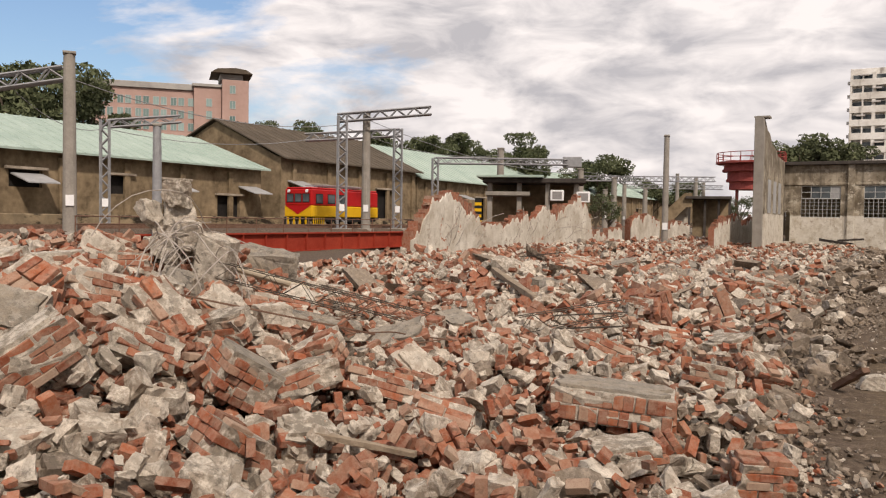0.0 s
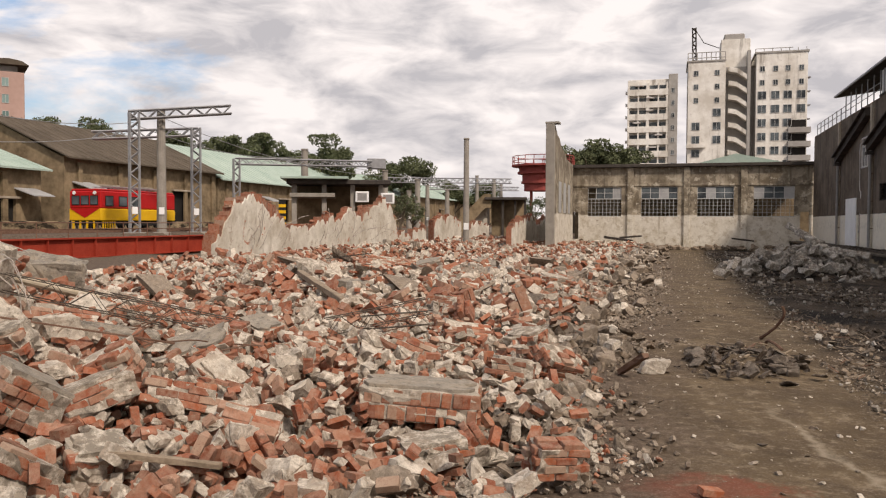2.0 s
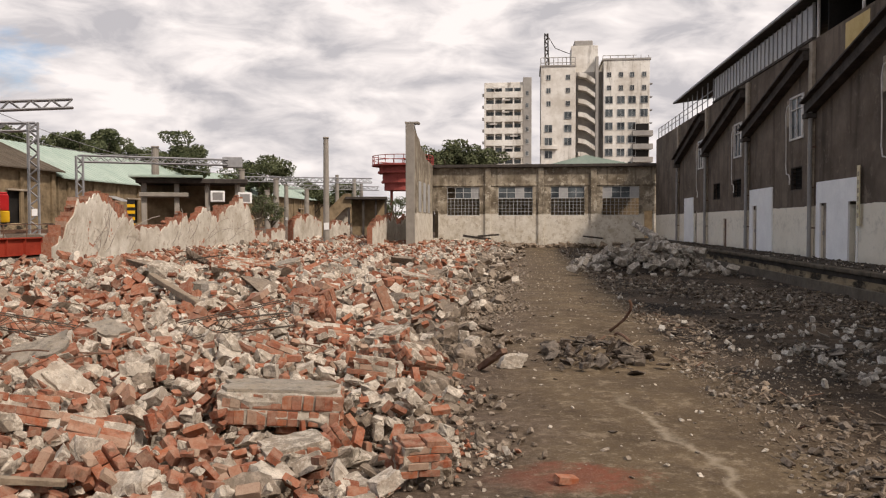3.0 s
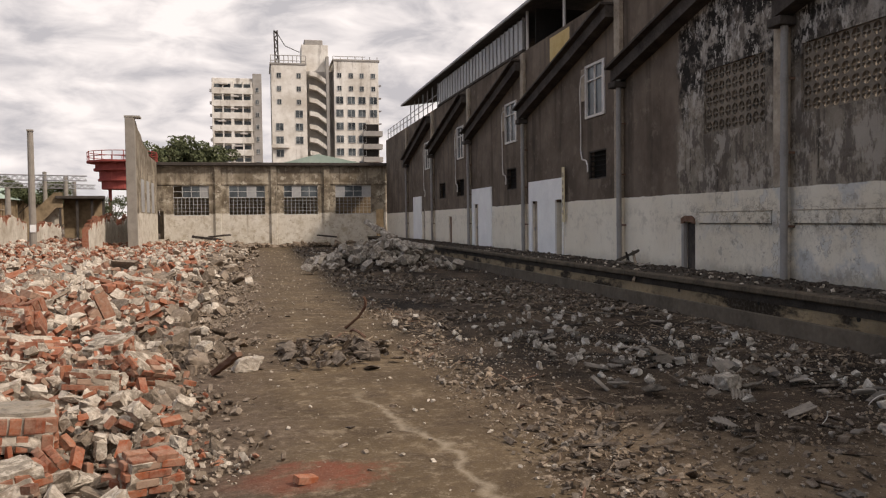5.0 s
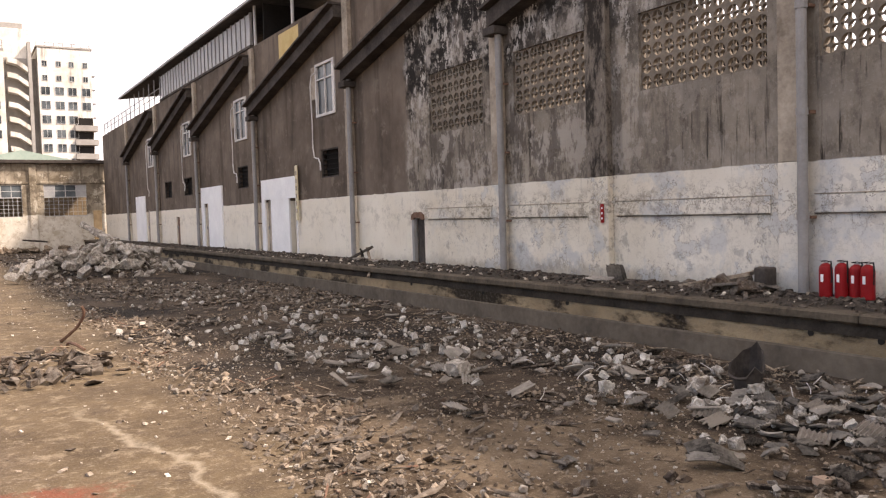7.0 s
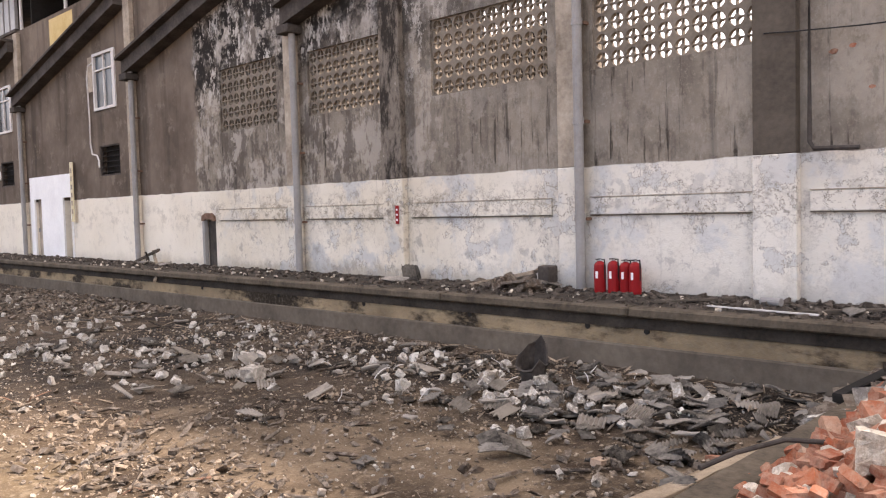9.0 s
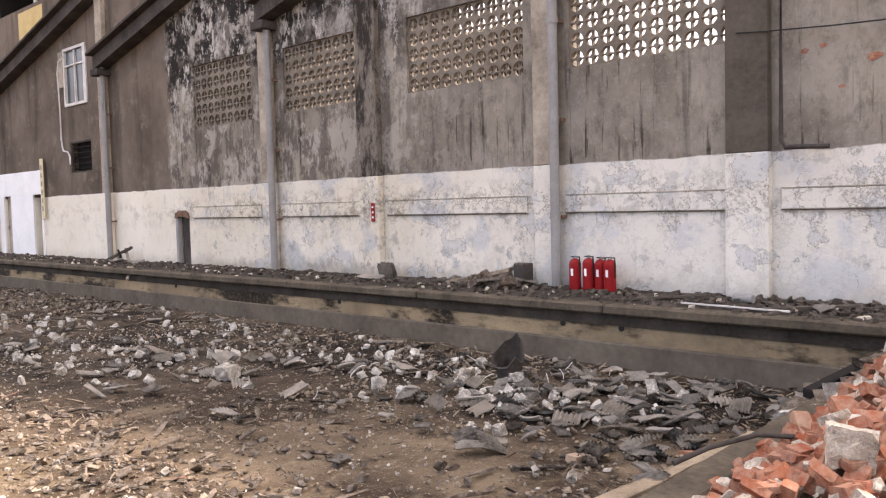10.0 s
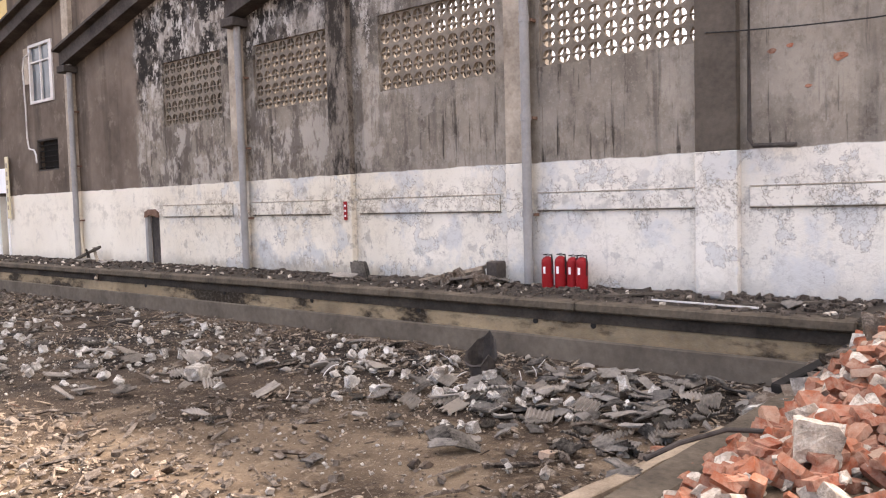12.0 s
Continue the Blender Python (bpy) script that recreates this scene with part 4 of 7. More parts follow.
for y in (67.5, 70.6, 73.7):
    part("window", boxes((fyw + 0.301, fyw + 0.33, y, y + 1.6, 2.4, 5.0)), M["tarnish"], e)
part("coping", boxes((fyw - 0.4, fyw + 0.7, fy0 - 0.5, fy0 + 0.6, 9.46, 9.6)), M["post"], e)

# ---- railway yard on the far side ----
def polar(az, d):
    return -d * math.sin(radians(az)), d * math.cos(radians(az))


FX = -49.0


def yard_warehouse(name, y0, y1, eave, ridge, roof_mat, label, openings, awnings=()):
    e_ = thing(name, label, "warehouse", "yard warehouses", "")
    w_ = 16.0
    bm_ = bmesh.new()
    holed_wall(bm_, "x", FX - 0.4, FX, y0, y1, 0.7, eave, openings)
    part("wall", bm_, M["ochre_wall"], e_)
    for y in (y0, y1 - 0.4):
        bm_ = bmesh.new()
        prism(bm_, [(FX - 0.4, 0.7), (FX - 0.4, eave), (FX - w_ / 2, ridge - 0.15), (FX - w_, eave), (FX - w_, 0.7)], "y", y, y + 0.4)
        part("gable_wall", bm_, M["ochre_wall"], e_)
    for s_, xe in ((1, FX + 0.9), (-1, FX - w_ - 0.9)):
        xr = FX - w_ / 2
        zl = eave - 0.25
        bm_ = bmesh.new()
        prism(bm_, [(xe, zl), (xe, zl + 0.14), (xr, ridge + 0.14), (xr, ridge)], "y", y0 - 0.4, y1 + 0.3)
        roof = part("roof", bm_, roof_mat, e_)
        if s_ == 1:
            n = int((y1 - y0) / 1.1)
            slope = math.hypot(xe - xr, ridge - zl)
            me = mesh_of("roof_rib", [(-0.03, -0.05, 0), (slope, -0.05, 0), (slope, 0.05, 0), (-0.03, 0.05, 0), (-0.03, 0, 0.06), (slope, 0, 0.06)], [(0, 1, 5, 4), (3, 4, 5, 2), (0, 4, 3), (1, 2, 5)], roof_mat)
            ang = math.degrees(math.atan2(ridge - zl, xe - xr))
            for j in range(n):
                piece("roof_rib", me, roof, Matrix.Translation((xr, y0 + (j + 0.5) * (y1 - y0) / n, ridge + 0.143)) @ Matrix.Rotation(radians(ang), 4, "Y"))
    for a, b, c, d in openings:
        # Black panel paints the shade inside each opening.
        part("recess_shade", boxes((FX - 0.39, FX - 0.3, a, b, c, d)), M["dark"], e_)
        part("lintel", boxes((FX + 0.003, FX + 0.3, a - 0.3, b + 0.3, d + 0.02, d + 0.2), bevel=0.02), M["pilaster"], e_)
    for y in np.arange(y0 + 1.5, y1, 5.2):
        part("buttress", boxes((FX + 0.003, FX + 0.25, y, y + 0.5, 0.7, eave - 0.5), bevel=0.03), M["ochre_wall"], e_)
    for y, z in awnings:
        bm_ = bmesh.new()
        prism(bm_, [(FX + 0.05, z), (FX + 0.05, z + 0.1), (FX + 1.9, z - 0.5), (FX + 1.9, z - 0.58)], "y", y, y + 2.2)
        part("awning", bm_, M["tarnish"], e_, "pale sheet awning")
    return e_


yard_warehouse("yard_warehouse", 12.0, 54.0, 5.75, 8.6, M["green_roof"], "long grimy warehouse with a pale green metal roof", [(18, 20.4, 1.5, 4.2), (25, 27.2, 1.5, 4.0), (30.9, 33.2, 3.2, 4.3), (38.4, 40.2, 3.0, 4.3), (43.2, 45.6, 1.5, 4.2), (48.8, 51.4, 1.5, 3.2)], [(31.0, 4.0), (42.8, 3.9), (51.2, 4.0)])
yard_warehouse("yard_warehouse", 56.6, 80.0, 7.0, 10.7, M["tile_roof"], "old warehouse with a dark tiled gable roof", [(60, 63, 1.5, 4.6), (66, 68, 1.5, 4.6), (72, 75, 1.5, 4.6)], [(57.5, 4.8)])
yard_warehouse("yard_warehouse", 80.4, 148.0, 6.4, 10.5, M["green_roof"], "long grimy warehouse with a pale green metal roof", [(85, 88, 1.5, 4.4), (95, 98, 1.5, 4.4), (106, 109, 1.5, 4.4)], [(90, 4.6), (100, 4.6)])
yard_warehouse("yard_warehouse", 149.0, 230.0, 6.8, 10.2, M["green_roof"], "long grimy warehouse with a pale green metal roof", [(155, 158, 1.5, 4.4), (170, 173, 1.5, 4.4)])
solid("yard_platform", boxes((FX + 0.02, FX + 3.2, 5, 235, 0.5, 1.5), bevel=0.05), M["platform"], "long low concrete goods platform before the warehouses", "platform", "structure")

# rails
for x in (-42.2, -40.8, -38.2, -36.8):
    solid("rail", boxes((x - 0.035, x + 0.035, -10, 240, 0.76, 0.9)), M["rust"], "rusty steel running rail in the yard", "rail", "structure", "rails")

# shunting locomotive
LX, LY0, LY1 = -41.5, 50.0, 59.2
e = thing("locomotive", "red and yellow shunting locomotive parked on the rails", "locomotive", at=(LX, 0, 0))
part("body_lower", boxes((-1.4, 1.4, LY0, LY1, 1.55, 2.45), bevel=0.06), M["yellow"], e, "yellow lower body")
part("body_upper", boxes((-1.38, 1.38, LY0 + 0.02, LY1 - 0.02, 2.452, 3.75), bevel=0.08), M["locored"], e, "red upper body")
part("cab_roof", boxes((-1.3, 1.3, LY0 + 0.1, LY1 - 0.1, 3.752, 3.9), bevel=0.06), M["locored"], e)
part("underframe", boxes((-1.25, 1.25, LY0 + 0.2, LY1 - 0.2, 1.2, 1.548)), M["black"], e)
for y in (LY0 + 1.6, LY0 + 3.1, LY1 - 3.1, LY1 - 1.6):
    for s_ in (-0.72, 0.72):
        bm = bmesh.new()
        rod(bm, (s_ - 0.07, y, 1.33), (s_ + 0.07, y, 1.33), 0.43, n=16)
        part("wheel", bm, M["black"], e)
for y0_, y1_ in ((LY0 + 0.5, LY0 + 1.4), (LY0 + 2.0, LY0 + 3.0), (LY0 + 3.4, LY0 + 4.3)):
    w_ = part("side_window", boxes((1.381, 1.40, y0_, y1_, 2.62, 3.4)), M["black"], e)
    part("pane", boxes((1.401, 1.41, y0_ + 0.07, y1_ - 0.07, 2.69, 3.33)), M["glass"], w_)
for x0_ in (-1.15, -0.35, 0.45):
    w_ = part("front_window", boxes((x0_, x0_ + 0.7, LY0 - 0.01, LY0 + 0.015, 2.7, 3.4)), M["black"], e)
    part("pane", boxes((x0_ + 0.06, x0_ + 0.64, LY0 - 0.02, LY0 - 0.011, 2.76, 3.34)), M["glass"], w_)
bm = bmesh.new()
prism(bm, [(-1.3, 2.46), (1.3, 2.46), (0, 1.75)], "y", LY0 - 0.03, LY0 - 0.002)
part("chevron", bm, M["locored"], e)
for j in range(9):
    part("warning_stripe", boxes((-1.35 + j * 0.3, -1.2 + j * 0.3, LY0 - 0.06, LY0 - 0.01, 0.95, 1.54)), M["yellow"] if j % 2 else M["black"], e)
for j in range(6):
    part("step_stripe", boxes((1.26, 1.3, LY0 + 0.3 + j * 0.26, LY0 + 0.42 + j * 0.26, 0.95, 1.54)), M["yellow"], e)
for x_ in (-0.9, 0.9):
    bm = bmesh.new()
    rod(bm, (x_, LY0 - 0.08, 3.6), (x_, LY0, 3.6), 0.13, n=12)
    part("headlight", bm, M["white"], e)
for j in range(8):
    bm = bmesh.new()
    y = LY0 + 2.2 + j * 0.85
    rod(bm, (-0.9, y, 4.1), (0.9, y, 4.1), 0.035, n=5)
    for x_ in (-0.8, 0.8):
        rod(bm, (x_, y, 3.9), (x_, y, 4.1), 0.03, n=5)
    part("roof_bar", bm, M["steel"], e)
bm = bmesh.new()
for x_ in (-0.9, 0.9):
    rod(bm, (x_, LY0 + 2.0, 4.12), (x_, LY1 - 0.8, 4.12), 0.035, n=5)
part("roof_rail", bm, M["steel"], e)

# red girder edge of the pit in front of the yard
e = thing("pit_girder", "long red steel girder with upright stiffeners", "girder", at=(-32.0, 0, 0))
part("web", boxes((-0.1, 0.0, 22, 66, -0.5, 0.5)), M["redsteel"], e)
part("top_flange", boxes((-0.3, 0.2, 22, 66, 0.5, 0.58)), M["redsteel"], e)
part("bottom_flange", boxes((-0.3, 0.22, 22, 66, -0.56, -0.5)), M["redsteel"], e)
for j in range(24):
    y = 22.6 + j * 1.85
    part("stiffener", boxes((0.001, 0.17, y, y + 0.06, -0.5, 0.5)), M["redsteel"], e)
e = thing("guard_rail", "thin rusty guard rail along the yard edge", "railing", at=(-33.0, 0, 0))
for j in range(18):
    bm = bmesh.new()
    rod(bm, (0, 24 + j * 2.4, 0.5), (0, 24 + j * 2.4, 1.45), 0.035, n=6)
    part("post", bm, M["rust"], e)
for z in (1.05, 1.42):
    bm = bmesh.new()
    rod(bm, (0, 24, z), (0, 65, z), 0.03, n=6)
    part("rail", bm, M["rust"], e)


def truss(bm, a, b, h, w, n, r=0.045):
    """A box lattice beam from a to b."""
    a, b = Vector(a), Vector(b)
    d = (b - a).normalized()
    sidev = d.cross(Vector((0, 0, 1))).normalized() * w / 2
    if sidev.length < 1e-3:
        sidev = Vector((w / 2, 0, 0))
    upv = sidev.cross(d).normalized() * h / 2
    corner = [(i, j) for i in (-1, 1) for j in (-1, 1)]
    for i, j in corner:
        rod(bm, a + sidev * i + upv * j, b + sidev * i + upv * j, r, n=4)
    for k2 in range(n):
        p, q = a + (b - a) * (k2 / n), a + (b - a) * ((k2 + 1) / n)
        s_ = 1 if k2 % 2 else -1
        for i in (-1, 1):
            rod(bm, p + sidev * i + upv * s_, q + sidev * i - upv * s_, r * 0.6, n=4)
            rod(bm, p + upv * i + sidev * s_, q + upv * i - sidev * s_, r * 0.6, n=4)


def at_dir(az, el, d):
    x, y = polar(az, d)
    return Vector((x, y, EYE + d * math.tan(radians(el))))


def mast(az, d, top_el, kind, w=0.5, base=0.6, label="", name="catenary_mast"):
    x, y = polar(az, d)
    top = EYE + d * math.tan(radians(top_el))
    e_ = thing(name, label or ("galvanised steel lattice mast beside the rails" if kind == "lattice" else "tapered grey concrete mast beside the rails"), "mast", "yard masts", "", (x, y, base), az)
    bm_ = bmesh.new()
    h = top - base
    if kind == "lattice":
        truss(bm_, (0, 0, 0), (0, 0.001, h), w, w * 0.8, int(h / 0.5), 0.085)
        part("lattice", bm_, M["steel"], e_)
        bm_ = bmesh.new()
        box(bm_, -w / 2 - 0.05, -w / 2 + 0.12, -w * 0.4, w * 0.4, 0, h)
        part("side_channel", bm_, M["steel"], e_)
    else:
        rod(bm_, (0, 0, 0), (0, 0, h), w * 0.56, w * 0.44, 12)
        part("shaft", bm_, M["post"] if kind == "post" else M["steel"], e_)
        part("cap", boxes((-w * 0.5, w * 0.5, -w * 0.5, w * 0.5, h, h + 0.12), bevel=0.02), M["post"], e_)
    bm_ = bmesh.new()
    box(bm_, -0.18, 0.18, -w * 0.6 - 0.02, -w * 0.6, 1.4, 1.9)
    if kind != "pipe":
        part("number_plate", bm_, M["white"], e_, "small pale blank plate")
    part("footing", boxes((-w, w, -w, w, -0.6, 0.15), bevel=0.05), M["post"], e_)
    return e_


def arm(a, b, h=0.55, label="galvanised lattice cross-beam for overhead wires"):
    e_ = thing("catenary_beam", label, "beam", "yard beams", "")
    bm_ = bmesh.new()
    truss(bm_, a, b, h, 0.45, max(4, int((Vector(b) - Vector(a)).length / 0.6)), 0.075)
    part("lattice", bm_, M["steel"], e_)
    return e_


mast(36.65, 59.0, 7.1, "lattice", 0.75)
mast(34.98, 60.0, 7.35, "post", 0.62)
mast(32.75, 64.0, 6.3, "lattice", 0.75)
arm(at_dir(37.0, 6.95, 59.3), at_dir(30.45, 7.62, 59.3))
arm(at_dir(39.2, 5.55, 66.0), at_dir(32.6, 6.05, 64.5))
mast(54.3, 42.0, 10.1, "post", 0.58, 0.5)
mast(49.0, 40.0, 5.9, "pipe", 0.42, 0.3, "plain grey round steel pole", "yard_pole")
mast(52.2, 55.0, 6.1, "lattice", 0.6)
arm(at_dir(54.6, 8.9, 42.3), at_dir(61.5, 7.2, 44.0), 0.6)
arm(at_dir(52.0, 5.9, 55.3), at_dir(47.6, 6.45, 57.0), 0.45)
mast(14.15, 60.0, 5.85, "post", 0.42, -0.4)
mast(25.5, 78.0, 5.0, "post", 0.7, 0.6)
mast(30.1, 70.0, 4.3, "lattice", 0.6)
mast(19.9, 78.0, 3.6, "post", 0.6, 0.6)
arm(at_dir(30.1, 4.15, 70), at_dir(20.2, 4.1, 79.0), 0.5)
bm = boxes((-0.9, 0.9, -0.5, 0.5, 0, 1.0), bevel=0.06)
tb = solid("signal_box", bm, M["steel"], "grey steel equipment box on the cross-beam", "box")
tb.matrix_basis = Matrix.Translation(at_dir(20.5, 3.75, 78.5)) @ pose(0, 0, 0, 0, 0, 20)
for az, d, el in ((18.2, 110, 2.2), (16.9, 130, 2.6), (15.5, 120, 2.3), (13.4, 150, 3.3), (12.2, 140, 3.1), (11.7, 160, 2.7), (17.6, 100, 3.0)):
    mast(az, d, el, "post", 0.7, 0.5)
arm(at_dir(20.0, 3.0, 120), at_dir(11.0, 2.95, 130), 0.7)
arm(at_dir(17.0, 2.5, 150), at_dir(10.5, 2.4, 160), 0.7)
# overhead wires
for a, b in (((54.3, 8.6, 42), (36.7, 6.5, 59)), ((52.2, 5.6, 55), (36.7, 5.9, 59)), ((36.7, 6.4, 59), (25.5, 4.6, 78)), ((34.9, 6.9, 60), (19.9, 3.3, 78)), ((58, 8.2, 44), (52.2, 5.6, 55)), ((25.5, 4.5, 78), (13.4, 3.2, 150))):
    e = thing("overhead_wire", "thin dark overhead wire sagging between masts", "wire", "overhead wires", "")
    p, q = at_dir(*a), at_dir(*b)
    bm = bmesh.new()
    tube(bm, [p + (q - p) * (j / 10) - Vector((0, 0, 0.9 * 4 * (j / 10) * (1 - j / 10))) for j in range(11)], 0.022, 4)
    part("wire", bm, M["steel"], e)

# small platform shelter, stair, red tank structure
e = thing("platform_shelter", "flat-roofed concrete shelter with dark green fascia", "shelter", at=(*polar(23.0, 62.0), 0), rz=22)
part("roof_slab", boxes((-3.9, 3.7, -2, 3, 4.3, 4.65), bevel=0.05), M["darkbeam"], e)
part("roof_fascia", boxes((-4.3, 0.6, -2.6, 3, 4.66, 4.85), bevel=0.03), M["green_roof"], e)
part("lower_slab", boxes((-3.7, -0.4, -1.8, 2.4, 3.35, 3.65), bevel=0.03), M["post"], e)
for x in (-3.4, -1.2, 0.9, 3.0):
    part("post", boxes((x - 0.18, x + 0.18, -1.4, -1.04, 0.0, 4.3), bevel=0.03), M["post"], e)
part("back_wall", boxes((-3.4, 3.2, 1.8, 2.0, 0.0, 4.3)), M["ochre_wall"], e)
for x, z in ((1.1, 3.0), (3.0, 2.9)):
    u_ = part("air_conditioner", boxes((x, x + 1.0, -1.7, -1.2, z, z + 0.8), bevel=0.04), M["white"], e, "white air-conditioning unit")
    part("grille", boxes((x + 0.15, x + 0.85, -1.71, -1.701, z + 0.12, z + 0.68)), M["pipe"], u_)
part("warning_post", boxes((-4.5, -4.0, -1.5, -1.3, 0.6, 3.1)), M["black"], e)
for j in range(5):
    part("warning_stripe", boxes((-4.51, -3.99, -1.52, -1.501, 0.8 + j * 0.45, 1.02 + j * 0.45)), M["yellow"], e)
e = thing("footbridge_stair", "dark covered stair rising to a footbridge", "stair", at=(*polar(13.4, 92.0), 0), rz=13)
bm = bmesh.new()
prism(bm, [(-2.9, -0.4), (-2.9, 1.1), (0.8, 4.75), (1.6, 4.75), (1.6, 3.2), (1.0, 3.2), (-1.6, 0.4), (-1.6, -0.4)], "y", -1.0, 1.2)
part("flight", bm, M["ochre_wall"], e)
part("cover", boxes((0.9, 5.6, -1.4, 1.6, 4.1, 4.4), bevel=0.03), M["darkbeam"], e)
for x in (1.2, 2.8, 4.2, 5.3):
    part("post", boxes((x, x + 0.25, -0.9, -0.65, -0.3, 4.0)), M["darkbeam"], e)
part("back_wall", boxes((1.7, 5.5, 1.0, 1.2, -0.3, 4.09)), M["ochre_wall"], e)
part("pier", boxes((-0.4, 1.2, 0.2, 0.9, -0.3, 3.4), bevel=0.04), M["plaster"], e)
e = thing("red_water_tank", "red steel tank with a railed gallery", "tank", at=(*polar(8.75, 112.0), 0), rz=10)
for z0, z1, r in ((5.9, 6.9, 2.6), (6.91, 7.2, 3.0), (7.21, 8.2, 2.85), (8.21, 8.5, 3.5), (8.51, 9.2, 3.3), (9.21, 9.45, 4.3)):
    bm = bmesh.new()
    rod(bm, (0, 0, z0), (0, 0, z1), r, n=24)
    part("tank_ring", bm, M["tankred"], e)
bm = bmesh.new()
for j in range(20):
    a = 2 * math.pi * j / 20
    rod(bm, (4.2 * math.cos(a), 4.2 * math.sin(a), 9.4), (4.2 * math.cos(a), 4.2 * math.sin(a), 10.6), 0.05, n=4)
for z in (10.0, 10.6):
    tube(bm, [(4.2 * math.cos(2 * math.pi * j / 20), 4.2 * math.sin(2 * math.pi * j / 20), z) for j in range(21)], 0.05, 4)
part("gallery_rail", bm, M["tankred"], e)
for x in (-1.6, 1.6):
    part("leg", boxes((x - 0.2, x + 0.2, -0.2, 0.2, -0.2, 5.9)), M["tankred"], e)

# ---- buildings in the distance ----
TD = 205.0


def tx(az):
    return -TD * math.tan(radians(az))


def tz(el):
    return EYE + TD * math.tan(radians(el))


def win_mesh(w, h, deep=0.12):
    bm_ = bmesh.new()
    for a in ((-w / 2, w / 2, -deep, 0, 0, 0.08), (-w / 2, w / 2, -deep, 0, h - 0.08, h), (-w / 2, -w / 2 + 0.08, -deep, 0, 0.08, h - 0.08), (w / 2 - 0.08, w / 2, -deep, 0, 0.08, h - 0.08), (-0.04, 0.04, -deep, 0, 0.08, h - 0.08)):
        box(bm_, *a)
    me = bpy.data.meshes.new("window")
    bmesh.ops.recalc_face_normals(bm_, faces=bm_.faces)
    bm_.to_mesh(me)
    bm_.free()
    me.materials.append(M["frame"])
    bm_ = bmesh.new()
    box(bm_, -w / 2 + 0.08, w / 2 - 0.08, -deep * 0.5, -0.01, 0.08, h - 0.08)
    me2 = bpy.data.meshes.new("pane")
    bm_.to_mesh(me2)
    bm_.free()
    me2.materials.append(M["glass"])
    return me, me2


def add_window(pair, parent, m):
    w_ = piece("window", pair[0], parent, m)
    piece("pane", pair[1], w_, Matrix())


rnd = random.Random(7)
# balconied block
e = thing("apartment_building", "white balconied apartment block with dark recesses", "building", "distant towers", "", (0, TD, 0))
a0, a1, a2, top = tx(3.03), tx(0.31), tx(-0.3), tz(9.8)
part("wall", boxes((a0, a1, 1.2, 12, 0, top), bevel=0.05), M["tower"], e)
part("side_wall", boxes((a1 + 0.01, a2, 0.6, 12, 0, tz(10.1)), bevel=0.05), M["tower_grey"], e)
big_w = win_mesh((a1 - a0) * 0.4, 1.3)
for j in range(11):
    z = top - 1.0 - j * 3.02
    b_ = part("balcony", boxes((a0, a1, 0.0, 1.18, z - 3.0, z - 1.5), bevel=0.03), M["tower"], e)
    # Black panel paints the shade behind the balcony front.
    part("recess_shade", boxes((a0 + 0.2, a1 - 0.2, 1.1, 1.19, z - 1.5, z - 0.4)), M["dark"], e)
    for u in (0.26, 0.74):
        add_window(big_w, e, pose(a0 + (a1 - a0) * u, 1.05, z - 1.73))
    for u, wd in ((0.03, 0.2), (0.27, 0.16), (0.5, 0.35), (0.76, 0.16), (0.97, 0.2)):
        xm = a0 + (a1 - a0) * u
        part("divider", boxes((xm - wd, xm + wd, 0.05, 1.18, z - 1.75, z - 0.02)), M["tower"], e)
    if rnd.random() < 0.6:
        xm = a0 + (a1 - a0) * rnd.uniform(0.1, 0.8)
        part("awning", boxes((xm, xm + 1.8, -0.4, 0.9, z - 0.75, z - 0.45)), M["conduit"], e, "pale sheet awning")
    if rnd.random() < 0.8:
        part("air_conditioner", boxes((a0 - 0.55, a0 - 0.02, 1.5, 2.3, z - 2.4, z - 1.7)), M["conduit"], e)
for j in range(9):
    add_window(win_mesh(0.8, 1.2), e, pose((a1 + a2) / 2, 0.59, top - 3.5 - j * 3.02))
# tall block with open spiral stair
e = thing("apartment_building", "tall white apartment tower with open spiral escape stair", "building", "distant towers", "", (0, TD, 0))
b0, b1, b2, b3 = tx(-0.95), tx(-3.35), tx(-5.25), tx(-8.35)
zl, zr, zc = tz(10.75), tz(11.1), tz(12.3)
part("wall", boxes((b0, b1, 0, 14, 0, zl), bevel=0.05), M["tower"], e)
part("wall", boxes((b2, b3, 0, 14, 0, zr), bevel=0.05), M["tower"], e)
part("core", boxes((tx(-3.1), tx(-4.95), 3.5, 12, 0, zc), bevel=0.05), M["tower"], e)
part("core_recess", boxes((b1 + 0.01, b2 - 0.01, 3.2, 3.49, 0, zl - 1)), M["tower_grey"], e)
part("fin", boxes((tx(-4.72), tx(-4.92), 0.2, 3.2, 0, zr + 1)), M["tower_grey"], e)
part("roof_edge", boxes((b2 - 0.3, b3 + 0.3, -0.2, 14, zr, zr + 0.4)), M["tower_grey"], e)
part("roof_edge", boxes((b0 - 0.3, b1 + 0.1, -0.2, 14, zl, zl + 0.35)), M["tower_grey"], e)
for j in range(9):
    z = zl - 2.5 - j * 3.3
    bm = bmesh.new()
    xa, xb = tx(-3.55), tx(-4.7)
    prism(bm, [(xa, z), (xa, z + 1.1), (xa + (xb - xa) * 0.45, z + 0.75), (xb, z - 0.9), (xb, z - 2.0), (xa + (xb - xa) * 0.45, z - 0.35)], "y", 0.3, 3.1)
    part("stair_flight", bm, M["tower"], e)
sm, md = win_mesh(1.1, 1.3), win_mesh(1.9, 1.9)
